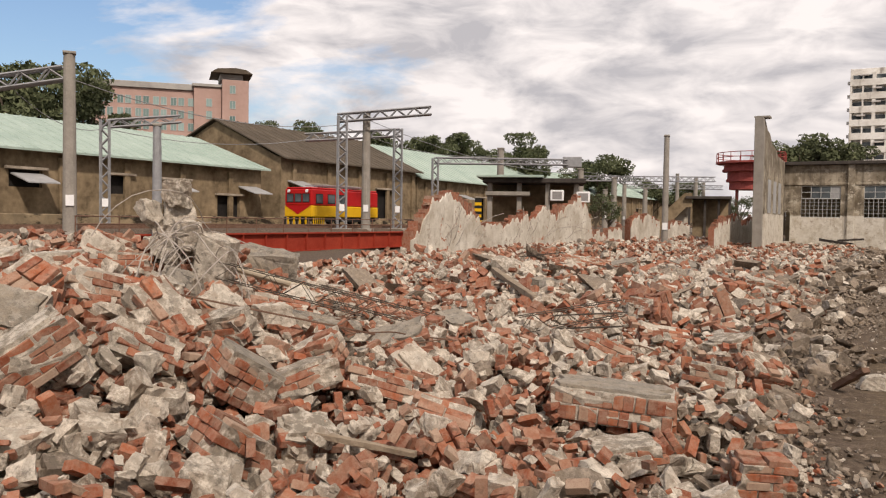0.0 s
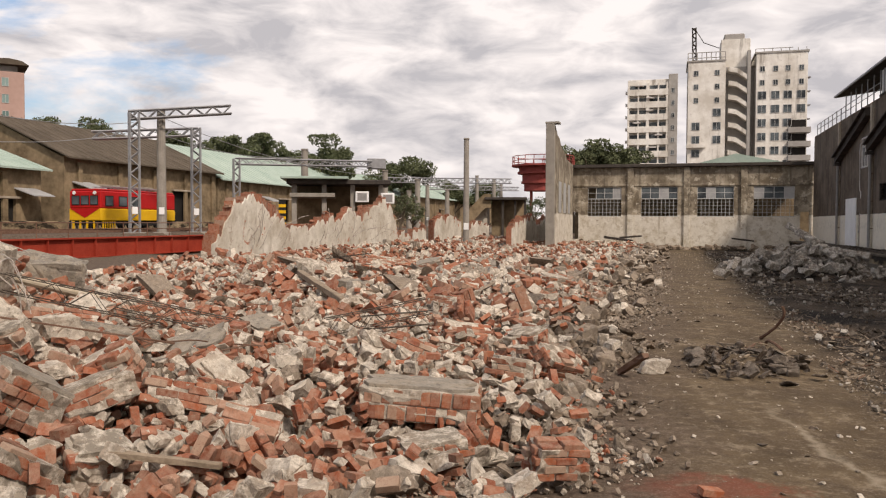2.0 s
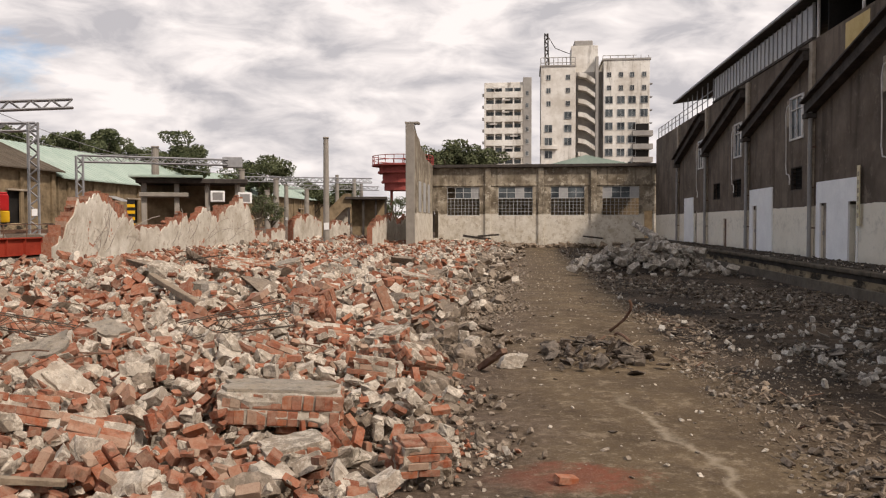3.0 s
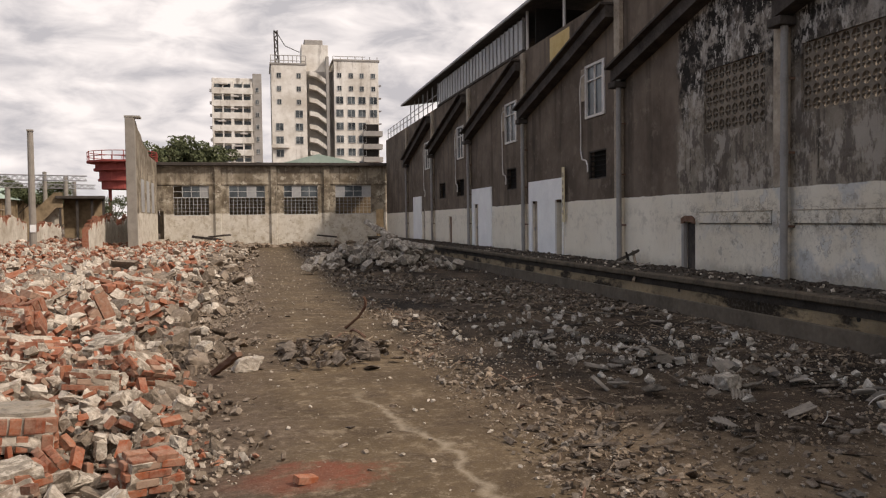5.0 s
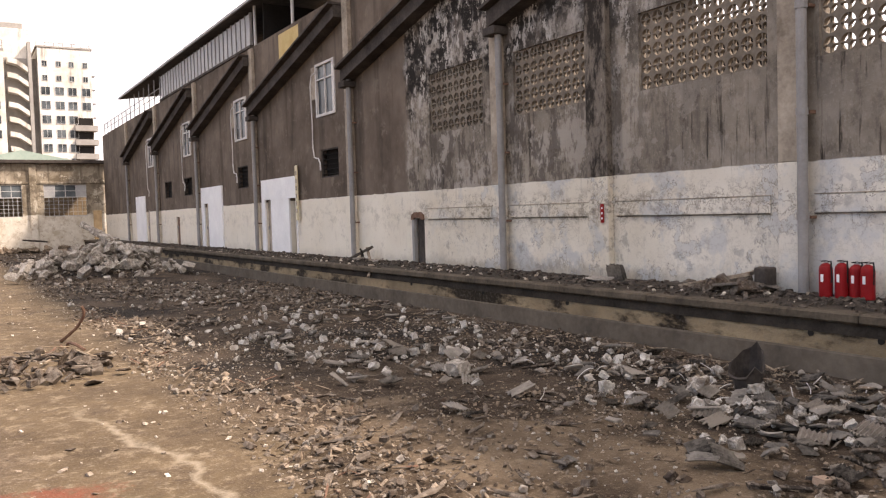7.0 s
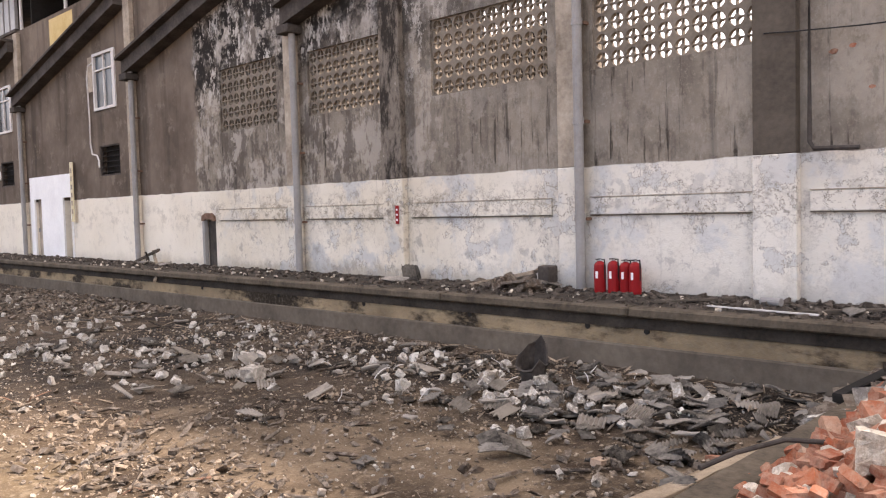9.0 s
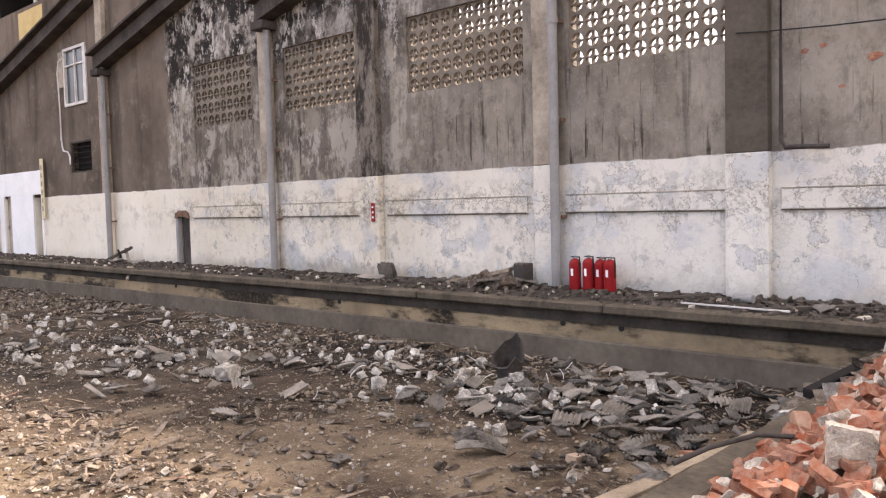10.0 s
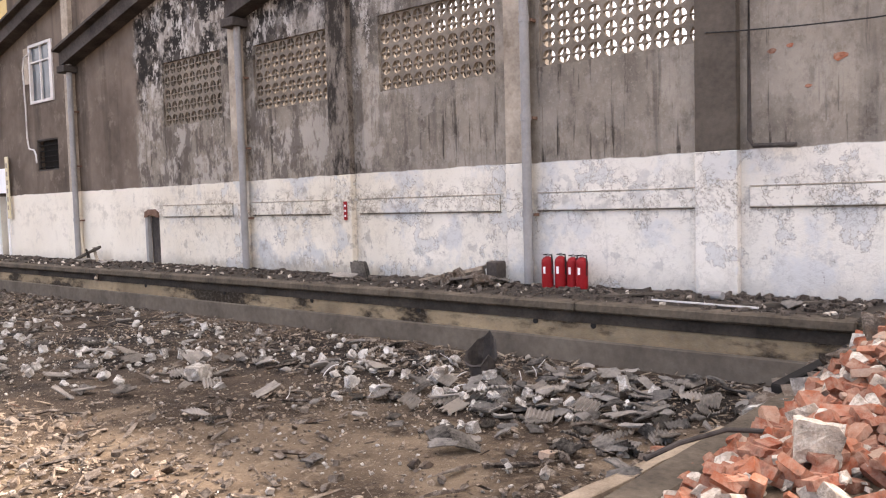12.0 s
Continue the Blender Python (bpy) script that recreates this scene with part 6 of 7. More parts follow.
for (x0, x1, y0, y1, grow), (nb, nl, ng) in zip(AREAS, COUNTS):
    near = grow == 1.0
    g = (grow - 1.0) * 0.8
    p, s_ = sample(r, nb, x0, x1, y0, y1, lambda x, y: in_field(x, y) * redness(x, y) * 1.3 * smooth(-0.6 - g, -2.8 - 2 * g, x), 0.07 * grow ** 0.5, 0.235 * grow ** 0.5, 1.0, 0.3, 0.34)
    scatter("broken_bricks", BRICKS, p, s_, 0.55, M["brick"], "countless broken red bricks spread over the rubble field", 1, "bricks")
    p, s_ = sample(r, nb // 14, x0, x1, y0, y1, lambda x, y: in_field(x, y) * smooth(-1.2 - g, -3.0 - 2 * g, x), 0.30 * grow ** 0.3, 0.52 * grow ** 0.5, 1.0, 0.3, 0.1)
    scatter("bonded_bricks", CLUMPS, p, s_, 0.6, M["brick"], "clumps of bricks still bonded by mortar", 9, "bricks")
    p, s_ = sample(r, nl // 30, x0, x1, y0, y1, lambda x, y: in_field(x, y) * smooth(-0.8 - g, -2.0 - 2 * g, x), 0.22 * grow ** 0.5, 0.38 * grow ** 0.6, 1.4, 0.3, 0.1)
    scatter("large_rubble", ROUGH, p, s_, 0.5, M["rubble"], "large angular mortar and concrete pieces", 10)
    p, s_ = sample(r, nl, x0, x1, y0, y1, lambda x, y: in_field(x, y) * (1.15 - redness(x, y)) * (0.14 + 0.86 * smooth(-1.1 - g, -3.2 - 2 * g, x)), 0.05 * grow, 0.27 * grow ** 0.6, 1.7, 0.3, 0.32)
    scatter("mortar_rubble", ROUGH if near else LUMPS, p, s_, 0.6, M["rubble"], "countless pale mortar and concrete lumps", 2)
    p, s_ = sample(r, ng, x0, x1, y0, y1, lambda x, y: in_field(x + 0.3, y) * (0.2 + 0.8 * smooth(-4.5 - 2 * g, -1.2 - g, x)), 0.05 * grow, 0.36 * grow ** 0.6, 2.6, 0.3, 0.08)
    scatter("cement_rubble", (ROUGH if near else LUMPS) + FLAKES, p, s_, 0.5, M["grey"], "grey cement render pieces among the rubble", 3)
    p, s_ = sample(r, ng, x0, x1, y0, y1, lambda x, y: in_field(x - 0.2, y) * smooth(-4.0 - 2 * g, -1.0 - g, x), 0.03 * grow, 0.2 * grow ** 0.6, 2.2, 0.3, 0.06)
    scatter("dirty_rubble", LUMPS + FLAKES + STICKS, p, s_, 0.5, M["crumb"], "brown dirty rubble along the margin of the field", 8)
# finer grit close to the viewpoint
p, s_ = sample(r, 11000, -9.0, 0.4, 3.0, 13.0, in_field, 0.015, 0.075, 1.6, 0.3, 0.05)
scatter("grit", LUMPS, p, s_, 0.6, M["rubble"], "fine mortar grit between the rubble", 4)
p, s_ = sample(r, 7000, -9.0, 0.2, 3.0, 13.0, in_field, 0.02, 0.085, 1.4, 0.3, 0.05)
scatter("brick_grit", LUMPS, p, s_, 0.6, M["brick"], "small red brick chips between the rubble", 5)
p, s_ = sample(r, 9000, -3.0, 0.5, 4.0, 40.0, lambda x, y: in_field(x - 0.45, y) * smooth(-3, -1.0, x), 0.02, 0.12, 1.6, 0.3, 0.05)
scatter("grey_grit", LUMPS + FLAKES, p, s_, 0.5, M["grey"], "grey rubble along the edge of the lane", 6)

# lane: stray crumbs
p, s_ = sample(r, 4200, -0.8, 3.2, 3.5, 70.0, lambda x, y: 0.35 + 0.65 * (np.abs(x - 1.2) > 1.3), 0.012, 0.07, 2.5, 0.2)
scatter("lane_grit", LUMPS + FLAKES, p, s_, 0.3, M["rubble"], "loose crumbs on the trodden lane", 7)

# sooty floor: charred flakes, ash lumps and slate-like sheet bits
def in_soot(x, y):
    edge = 2.75 + 0.3 * np.sin(y * 0.8) + 0.3 * np.sin(y * 2.1)
    muddy = 1 - 0.93 * np.exp(-(((x - 5.2) / 1.6) ** 2 + ((y - 5.4) / 2.0) ** 2))
    return smooth(edge - 0.35, edge + 0.45, x) * (x < 10.0) * (y > 2.75) * (y < 76) * muddy


def patchy(seed, a=0.45):
    return lambda x, y: in_soot(x, y) * np.clip(a - 0.1 + 1.5 * fbm(x * 0.8, y * 0.8, 21 if seed < 25 else seed), 0.04, 1)


def on_floor_only(x, y):
    return in_soot(x, y)


for (y0, y1, k2, grow) in ((2.7, 14.0, 1.0, 1.0), (14.0, 32.0, 0.9, 1.4), (32.0, 76.0, 0.8, 2.0)):
    p, s_ = sample(r, int(13000 * k2), 2.4, 10.0, y0, y1, patchy(21, 0.45), 0.012 * grow, 0.13 * grow, 2.6, 0.25, 0.05)
    scatter("charred_debris", FLAKES + STICKS + STICKS + LUMPS[:4], p, s_, 0.35, M["char"], "charred flakes and splinters over the sooty floor", 11, "debris")
    p, s_ = sample(r, int(1000 * k2), 2.4, 10.0, y0, y1, patchy(22, 0.35), 0.012 * grow, 0.11 * grow, 2.8, 0.25, 0.06)
    scatter("ash_lumps", LUMPS, p, s_, 0.5, M["ash"], "pale ash and plaster lumps on the sooty floor", 12, "debris")
    p, s_ = sample(r, int(6000 * k2), 2.4, 10.0, y0, y1, patchy(23, 0.45), 0.010 * grow, 0.075 * grow, 2.4, 0.25, 0.03)
    scatter("grey_debris", LUMPS + FLAKES, p, s_, 0.45, M["crumb"], "small brown debris on the sooty floor", 13, "debris")
p, s_ = sample(r, 9000, 2.9, 10.0, 2.9, 20.0, patchy(25, 0.35), 0.06, 0.32, 1.8, 0.04, 0.07)
scatter("wood_splinters", STICKS, p, s_, 0.25, M["crumb"], "pale brown splinters and wire scraps on the floor", 20, "debris")
p, s_ = sample(r, 2200, 3.2, 10.0, 2.9, 30.0, patchy(24, 0.45), 0.2, 0.7, 1.8, 0.04, 0.06)
scatter("splinters", STICKS, p, s_, 0.16, M["char"], "grey splinters and laths on the floor", 14, "debris")
p, s_ = sample(r, 16000, 2.0, 9.9, 2.8, 16.0, lambda x, y: (x > 2.4) * (0.25 + 0.75 * np.clip(0.4 + fbm(x * 1.4, y * 1.4, 41), 0, 1)), 0.006, 0.05, 2.4, 0.25)
scatter("mud_grit", LUMPS + FLAKES, p, s_, 0.4, M["crumb"], "fine grit trodden into the muddy floor", 18, "debris")
p, s_ = sample(r, 9000, 2.0, 9.9, 2.8, 16.0, lambda x, y: 0.8 * (x > 2.4) * np.clip(0.3 + fbm(x * 1.4, y * 1.4, 42), 0, 1), 0.006, 0.05, 2.6, 0.25)
scatter("pale_grit", LUMPS, p, s_, 0.4, M["ash"], "pale crumbs on the muddy floor", 19, "debris")
for i, (cx, cy, w_, n_) in enumerate(((7.8, 7.0, 0.45, 90), (7.3, 5.4, 0.5, 110), (8.6, 5.2, 0.5, 90), (6.3, 13.5, 0.9, 130), (8.0, 10.5, 0.8, 160), (6.4, 11.6, 0.8, 150), (5.2, 14.5, 0.9, 150), (8.4, 8.4, 0.5, 110), (4.6, 17.0, 1.0, 120), (7.2, 18.0, 1.2, 160), (8.6, 14.0, 0.7, 100), (6.0, 24.0, 1.5, 160))):
    n_ = n_ // 3
    pp = np.stack([r.normal(cx, w_, n_), r.normal(cy, w_ * 1.2, n_)], 1)
    pp = pp[(pp[:, 0] < 9.8) & (pp[:, 1] > 2.9)]
    zz = ground_z(pp[:, 0], pp[:, 1]) + r.uniform(0.0, 0.12, len(pp))
    scatter("ash_cluster", ROUGH, np.column_stack([pp, zz]), 0.02 + 0.16 * r.uniform(size=len(pp)) ** 2.0, 0.9, M["insulation"], "cluster of pale ash and insulation lumps", 50 + i, "debris")
pp = np.stack([r.normal(11.45, 0.2, 160), r.normal(9.35, 0.45, 160)], 1)
pp = pp[pp[:, 0] < W - 0.06]
scatter("platform_heap", FLAKES + STICKS + LUMPS, np.column_stack([pp, 0.02 + 0.14 * r.uniform(size=len(pp)) * np.exp(-((pp[:, 1] - 9.2) / 0.5) ** 2)]), 0.05 + 0.3 * r.uniform(size=len(pp)) ** 2.5, 0.4, M["char"], "small heap of charred scrap against the wall", 61, "debris")
p, s_ = sample(r, 60, -14.0, -3.0, 15.0, 36.0, in_field, 0.8, 1.7, 1.5, 0.12, 0.15)
scatter("fallen_slabs", [roughen(f_, 70 + i, 0.03) for i, f_ in enumerate(FLAKES)], p, s_, 0.38, M["grey"], "large grey cement slabs tipped over in the rubble", 62)
p, s_ = sample(r, 46, -14.0, -3.0, 15.0, 40.0, in_field, 0.7, 1.3, 1.2, 0.15, 0.15)
scatter("bonded_blocks", CLUMPS, p, s_, 0.5, M["brick"], "larger blocks of bonded brickwork", 63, "bricks")
# litter that lines the lane's edge
p, s_ = sample(r, 3200, 2.3, 4.6, 3.2, 24.0, lambda x, y: np.exp(-((x - 3.15 - 0.3 * np.sin(y * 0.8)) / 0.55) ** 2) * (0.4 + 0.6 * smooth(-0.2, 0.3, fbm(x * 1.2, y * 1.2, 77))), 0.012, 0.11, 2.2, 0.1, 0.06)
scatter("edge_litter", FLAKES + LUMPS[:5], p, s_, 0.35, M["crumb"], "splinters and crumbs along the lane edge", 65, "debris")
p, s_ = sample(r, 900, 2.3, 4.6, 3.2, 24.0, lambda x, y: np.exp(-((x - 3.2 - 0.3 * np.sin(y * 0.8)) / 0.55) ** 2), 0.06, 0.4, 2.0, 0.05, 0.08)
scatter("edge_splinters", STICKS, p, s_, 0.3, M["crumb"], "wood splinters along the lane edge", 67, "debris")
p, s_ = sample(r, 200, 2.3, 4.6, 3.4, 24.0, lambda x, y: np.exp(-((x - 3.15 - 0.3 * np.sin(y * 0.8)) / 0.5) ** 2), 0.1, 0.34, 1.6, 0.1, 0.1)
scatter("edge_scrap", STICKS, p, s_, 0.4, M["rust"], "rusty scrap along the lane edge", 66, "debris")
# heap of broken columns far down the lane
p, s_ = sample(r, 2600, 2.0, 9.8, 34.0, 47.0, lambda x, y: np.exp(-(((x - 5.6) / 2.2) ** 2 + ((y - 40.0) / 3.2) ** 2)), 0.1, 0.6, 1.8, 0.3, 0.4)
scatter("heap_rubble", LUMPS + STICKS, p, s_, 0.5, M["ash"], "grey concrete blocks heaped by the platform", 15)
# rubble swept against the far building
p, s_ = sample(r, 700, -9.0, 11.0, 74.6, 77.8, lambda x, y: smooth(74.5, 77.0, y) * 0.9, 0.15, 0.7, 2.0, 0.3, 0.2)
scatter("swept_rubble", LUMPS + FLAKES, p, s_, 0.5, M["crumb"], "brown rubble swept against the far building", 64)
# platform litter
px_, py_ = r.uniform(WE + 0.1, W - 0.05, 7000), 2.6 + 60 * r.uniform(size=7000) ** 1.5
p = np.stack([px_, py_, np.full(7000, 0.012)], 1)
near_wall = r.uniform(size=7000) < 0.35 + 0.65 * smooth(WE + 0.3, W, px_)
p = p[near_wall]
scatter("platform_litter", FLAKES + LUMPS, p, 0.02 + 0.13 * r.uniform(size=len(p)) ** 2.5, 0.25, M["cinder"], "charred litter strewn over the platform", 16, "debris")
px_, py_ = r.uniform(WE + 0.2, W - 0.05, 260), r.uniform(2.6, 40, 260)
scatter("platform_crumbs", LUMPS, np.stack([px_, py_, np.full(260, 0.015)], 1), 0.02 + 0.08 * r.uniform(size=260) ** 2, 0.4, M["rubble"], "pale crumbs on the platform", 17, "debris")

# brick spill at the corner of the pit
def in_spill(x, y):
    return smooth(3.6, 4.6, x - 0.6 * (2.6 - y)) * smooth(2.75, 2.3, y) * (x < 12.0) * (y > -1.5)


p, s_ = sample(r, 5200, 3.5, 12.0, -1.5, 2.8, in_spill, 0.10, 0.24, 0.9, 0.3, 0.14)
scatter("spilled_bricks", BRICKS, p, s_, 0.5, M["brick"], "broken orange bricks spilled at the pit corner", 21, "bricks")
p, s_ = sample(r, 3200, 3.5, 12.0, -1.5, 2.8, in_spill, 0.03, 0.2, 2.0, 0.3, 0.12)
scatter("spilled_rubble", LUMPS, p, s_, 0.5, M["rubble"], "pale mortar lumps among spilled bricks", 22)
p, s_ = sample(r, 1500, 7.2, 12.0, 1.2, 3.0, lambda x, y: smooth(7.0, 8.5, x) * smooth(1.2, 1.8, y), 0.1, 0.5, 1.5, 0.1, 0.1)
scatter("spilled_splinters", STICKS + FLAKES, p, s_, 0.3, M["char"], "charred laths at the pit corner", 23, "debris")
p, s_ = sample(r, 700, 7.2, 12.0, 0.6, 2.8, lambda x, y: smooth(7.2, 9.0, x), 0.1, 0.45, 1.5, 0.1, 0.16)
scatter("pale_splinters", STICKS + FLAKES, p, s_, 0.4, M["insulation"], "pale laths and shards at the pit corner", 24, "debris")
p, s_ = sample(r, 1300, -0.2, 2.8, 12.4, 16.8, lambda x, y: np.exp(-((np.hypot((x - 1.2) / 0.75, (y - 14.3) / 1.1) - 0.75) / 0.4) ** 2), 0.03, 0.3, 2.0, 0.1, 0.14)
scatter("scrap_pile", STICKS + FLAKES + LUMPS[:3], p, s_, 0.5, M["char"], "low pile of dark scrap on the lane", 26, "debris")

def gnd(x, y):
    return float(ground_z(np.array(x), np.array(y)))


# ---- large single pieces ----
def masonry(x, y, z, length, wide, courses, turn, tilt=(0, 0), face="grey_one", label="fallen masonry block of red bricks with a cement face", seed=0, face_top=True, ch=0.072, unit=0.225):
    """A piece of brick wall: courses of separate bricks in a mortar core, with a skin of render on one face."""
    r_ = random.Random(seed)
    e_ = tagged(new("masonry_block"), label, "masonry", "fallen masonry")
    e_.matrix_basis = pose(x, y, gnd(x, y) + 0.17, tilt[0], tilt[1], turn)
    h = courses * ch
    kz = 0.96 * ch / 0.072
    core = bmesh.new()
    box(core, -length / 2 + 0.002, length / 2 - 0.002, -wide / 2 + 0.002, wide / 2 - 0.002, 0.0, h)
    bmesh.ops.subdivide_edges(core, edges=core.edges, cuts=3, use_grid_fill=True)
    for v in core.verts:
        v.co += Vector((r_.gauss(0, 1), r_.gauss(0, 1), r_.gauss(0, 0.3))) * 0.014
    part("mortar_core", core, M["rubble_one"], e_)
    nb = max(1, round(length / unit))
    bl = length / nb
    me_full = BRICK_MESH
    for c in range(courses):
        shift = bl / 2 if c % 2 else 0
        for sd in (-1, 1):
            for i in range(nb):
                if r_.random() < 0.12:
                    continue
                xx_ = -length / 2 + (i + 0.5) * bl + (shift if sd < 0 else shift * 0.5) - bl / 4
                piece("brick", me_full, e_, Matrix.Translation((xx_ + r_.gauss(0, 0.010), sd * (wide / 2 - 0.053 + r_.uniform(-0.004, 0.012)), (c + 0.5) * ch)) @ pose(0, 0, 0, r_.gauss(0, 1.6), r_.gauss(0, 2), r_.gauss(0, 2.5)) @ Matrix.Diagonal((bl * 0.955 / 0.2, 1.0, kz, 1)))
        for sd in (-1, 1):
            for i in range(max(1, int(wide / 0.12)) - 1):
                yy_ = -wide / 2 + 0.12 + i * 0.12
                piece("brick", me_full, e_, Matrix.Translation((sd * (length / 2 - 0.06 + r_.uniform(-0.03, 0.03)), yy_, (c + 0.5) * ch)) @ pose(0, 0, 0, 0, 0, 90 * 0 + r_.gauss(0, 2)) @ Matrix.Diagonal((0.8, 1.0, kz, 1)))
    if not face_top:
        for i in range(nb):
            for q in range(max(1, int(wide / 0.115))):
                if r_.random() < 0.7:
                    piece("brick", me_full, e_, Matrix.Translation((-length / 2 + (i + 0.5) * bl, -wide / 2 + (q + 0.5) * 0.115, h + r_.uniform(-0.012, 0.022))) @ pose(0, 0, 0, r_.gauss(0, 3), r_.gauss(0, 3), r_.gauss(0, 4)) @ Matrix.Diagonal((bl * 0.94 / 0.2, 0.98, kz, 1)))
    if face_top:
        sk = bmesh.new()
        n = 22
        ring = []
        for j in range(n):
            a = 2 * math.pi * j / n
            c_, s__ = math.cos(a), math.sin(a)
            k2 = 1.0 / max(abs(c_) / (length / 2), abs(s__) / (wide / 2))
            k2 *= r_.uniform(0.72, 1.0)
            ring.append((c_ * k2, s__ * k2))
        prism(sk, ring, "z", h + 0.002, h + 0.035)
        part("render_skin", sk, M[face], e_, "worn cement render skin")
    return e_


bm = bmesh.new()
box(bm, -0.1, 0.1, -0.055, 0.055, -0.035, 0.035, 0.006)
BRICK_MESH = bpy.data.meshes.new("brick")
bm.to_mesh(BRICK_MESH)
bm.free()
BRICK_MESH.materials.append(M["brick_one"])


def chunk(x, y, z, sx, sy, sz, turn, tilt=(0, 0), mat="rubble_one", seed=0, label="rough grey concrete chunk lying in the rubble"):
    """A broken concrete block with a coarse, chipped surface."""
    r_ = random.Random(seed)
    bm_ = bmesh.new()
    vs_, fs_ = cut_block(seed, sx / 2, sy / 2, sz / 2, 0.7)
    vv = [bm_.verts.new(v) for v in vs_]
    for f_ in fs_:
        bm_.faces.new([vv[q] for q in f_])
    bmesh.ops.subdivide_edges(bm_, edges=bm_.edges, cuts=3, use_grid_fill=True)
    for v in bm_.verts:
        q = v.co * 5 + Vector((seed, 0, 0))
        v.co += v.co.normalized() * noise.noise(q) * 0.07 * min(sx, sy, sz) + v.co.normalized() * noise.noise(q * 3.7) * 0.11 * min(sx, sy, sz) + Vector((0, 0, noise.noise(q * 3) * 0.02))
    ob = solid("concrete_chunk", bm_, M[mat], label, "rubble", "", "large rubble chunks")
    ob.matrix_basis = pose(x, y, z, tilt[0], tilt[1], turn)
    return ob


PALE, DARK = "pale mortar chunk lying in the rubble", "dark grey cement chunk lying in the rubble"
# the broad slab in the open
masonry(-2.62, 8.35, -0.62, 1.25, 0.75, 2, 14, (-1, 4), label="broad fallen wall slab, brick edge and grey cement top", seed=1, ch=0.165, unit=0.105)
masonry(-4.95, 5.05, -0.05, 0.50, 0.55, 5, -30, (-32, 10), label="tilted wall piece with grey cement face and brick edge", seed=2)
masonry(-4.75, 5.75, -0.05, 0.75, 0.42, 3, 65, (-8, -14), face="rubble_one", seed=3, label="orange brick slab with pale mortar top")
masonry(-9.74, 6.75, 1.08, 0.85, 0.36, 4, 40, (4, -4), face="rubble_one", seed=4, label="row of bricks still bonded, resting on the mound")
masonry(-9.1, 7.3, 1.02, 0.7, 0.36, 4, 50, (-6, 3), face="rubble_one", seed=5, label="row of bricks still bonded, resting on the mound")
masonry(-8.75, 7.95, 1.0, 0.36, 0.34, 5, 20, (10, 12), face="rubble_one", seed=6)
masonry(-5.6, 3.75, 0.1, 0.8, 0.30, 5, 62, (10, -34), face="rubble_one", seed=7, label="long brick slab leaning on the mound")
masonry(-6.45, 4.1, 0.42, 0.55, 0.4, 5, 40, (48, 12), face="grey_one", seed=8, label="brick block standing on edge with a grey face")
masonry(-6.3, 9.9, -0.05, 1.3, 0.4, 3, 8, (4, 5), face="brick_one", seed=9, label="orange brick strip lying flat across rubble", face_top=False)
masonry(-5.7, 10.5, -0.2, 0.55, 0.4, 4, -20, (14, 16), face="grey_one", seed=10)
masonry(-3.3, 13.1, -0.55, 0.75, 0.5, 4, 30, (-52, 8), face="grey_one", seed=11, label="dark cement slab leaning with brick behind")
masonry(-2.2, 12.9, -0.6, 0.6, 0.5, 5, -15, (12, -6), face="rubble_one", seed=12)
masonry(-2.05, 10.6, -0.66, 0.55, 0.45, 3, 10, (-8, 8), face="rubble_one", seed=13)
masonry(-2.1, 7.1, -0.62, 0.6, 0.38, 3, 35, (6, -6), face="rubble_one", seed=14)
masonry(-7.4, 9.0, 0.35, 0.5, 0.36, 4, 10, (24, 18), face="rubble_one", seed=15)
masonry(-7.9, 6.9, 0.62, 0.42, 0.36, 4, 0, (-14, 22), face="rubble_one", seed=16)
masonry(-5.9, 6.1, 0.18, 0.45, 0.34, 4, 12, (18, -10), face="rubble_one", seed=17)
masonry(-6.7, 5.0, 0.35, 0.42, 0.34, 4, 75, (-20, 14), face="rubble_one", seed=18)
masonry(-1.0, 7.25, -0.86, 0.42, 0.32, 4, 30, (6, 3), face="rubble_one", seed=19, label="brick block half sunk at the edge of the lane", face_top=False)
masonry(-4.0, 4.9, -0.3, 0.42, 0.34, 3, 60, (20, 4), face="rubble_one", seed=20)
masonry(-8.2, 21.5, -0.15, 1.0, 0.7, 4, 20, (-48, 10), face="grey_one", seed=21, label="large wall slab leaning, grey cement face outwards")
masonry(-10.4, 29.0, -0.3, 1.9, 1.2, 5, 35, (-46, 6), face="grey_one", seed=22, label="large wall slab leaning, grey cement face outwards")
masonry(-9.4, 30.5, -0.3, 1.6, 0.8, 5, 10, (12, -14), face="grey_one", seed=23)
masonry(-13.6, 34.0, -0.1, 2.0, 0.7, 5, 60, (10, 18), face="rubble_one", seed=24)
masonry(-7.0, 33.5, -0.4, 2.6, 1.0, 3, -10, (6, 12), face="grey_one", seed=25)
masonry(-3.4, 24.0, -0.5, 0.9, 0.5, 4, 20, (10, 10), face="rubble_one", seed=26)
masonry(-5.0, 18.0, -0.5, 0.8, 0.4, 3, -12, (-12, 4), face="rubble_one", seed=27)
chunk(-9.55, 10.6, 0.5, 1.15, 0.7, 0.95, 40, (10, 6), "grey_one", 31, "big upright cement-faced block on the mound")
chunk(-8.15, 8.1, 0.75, 0.5, 0.45, 1.1, 20, (6, 10), "rubble_one", 32, "jagged concrete stump bristling with rods")
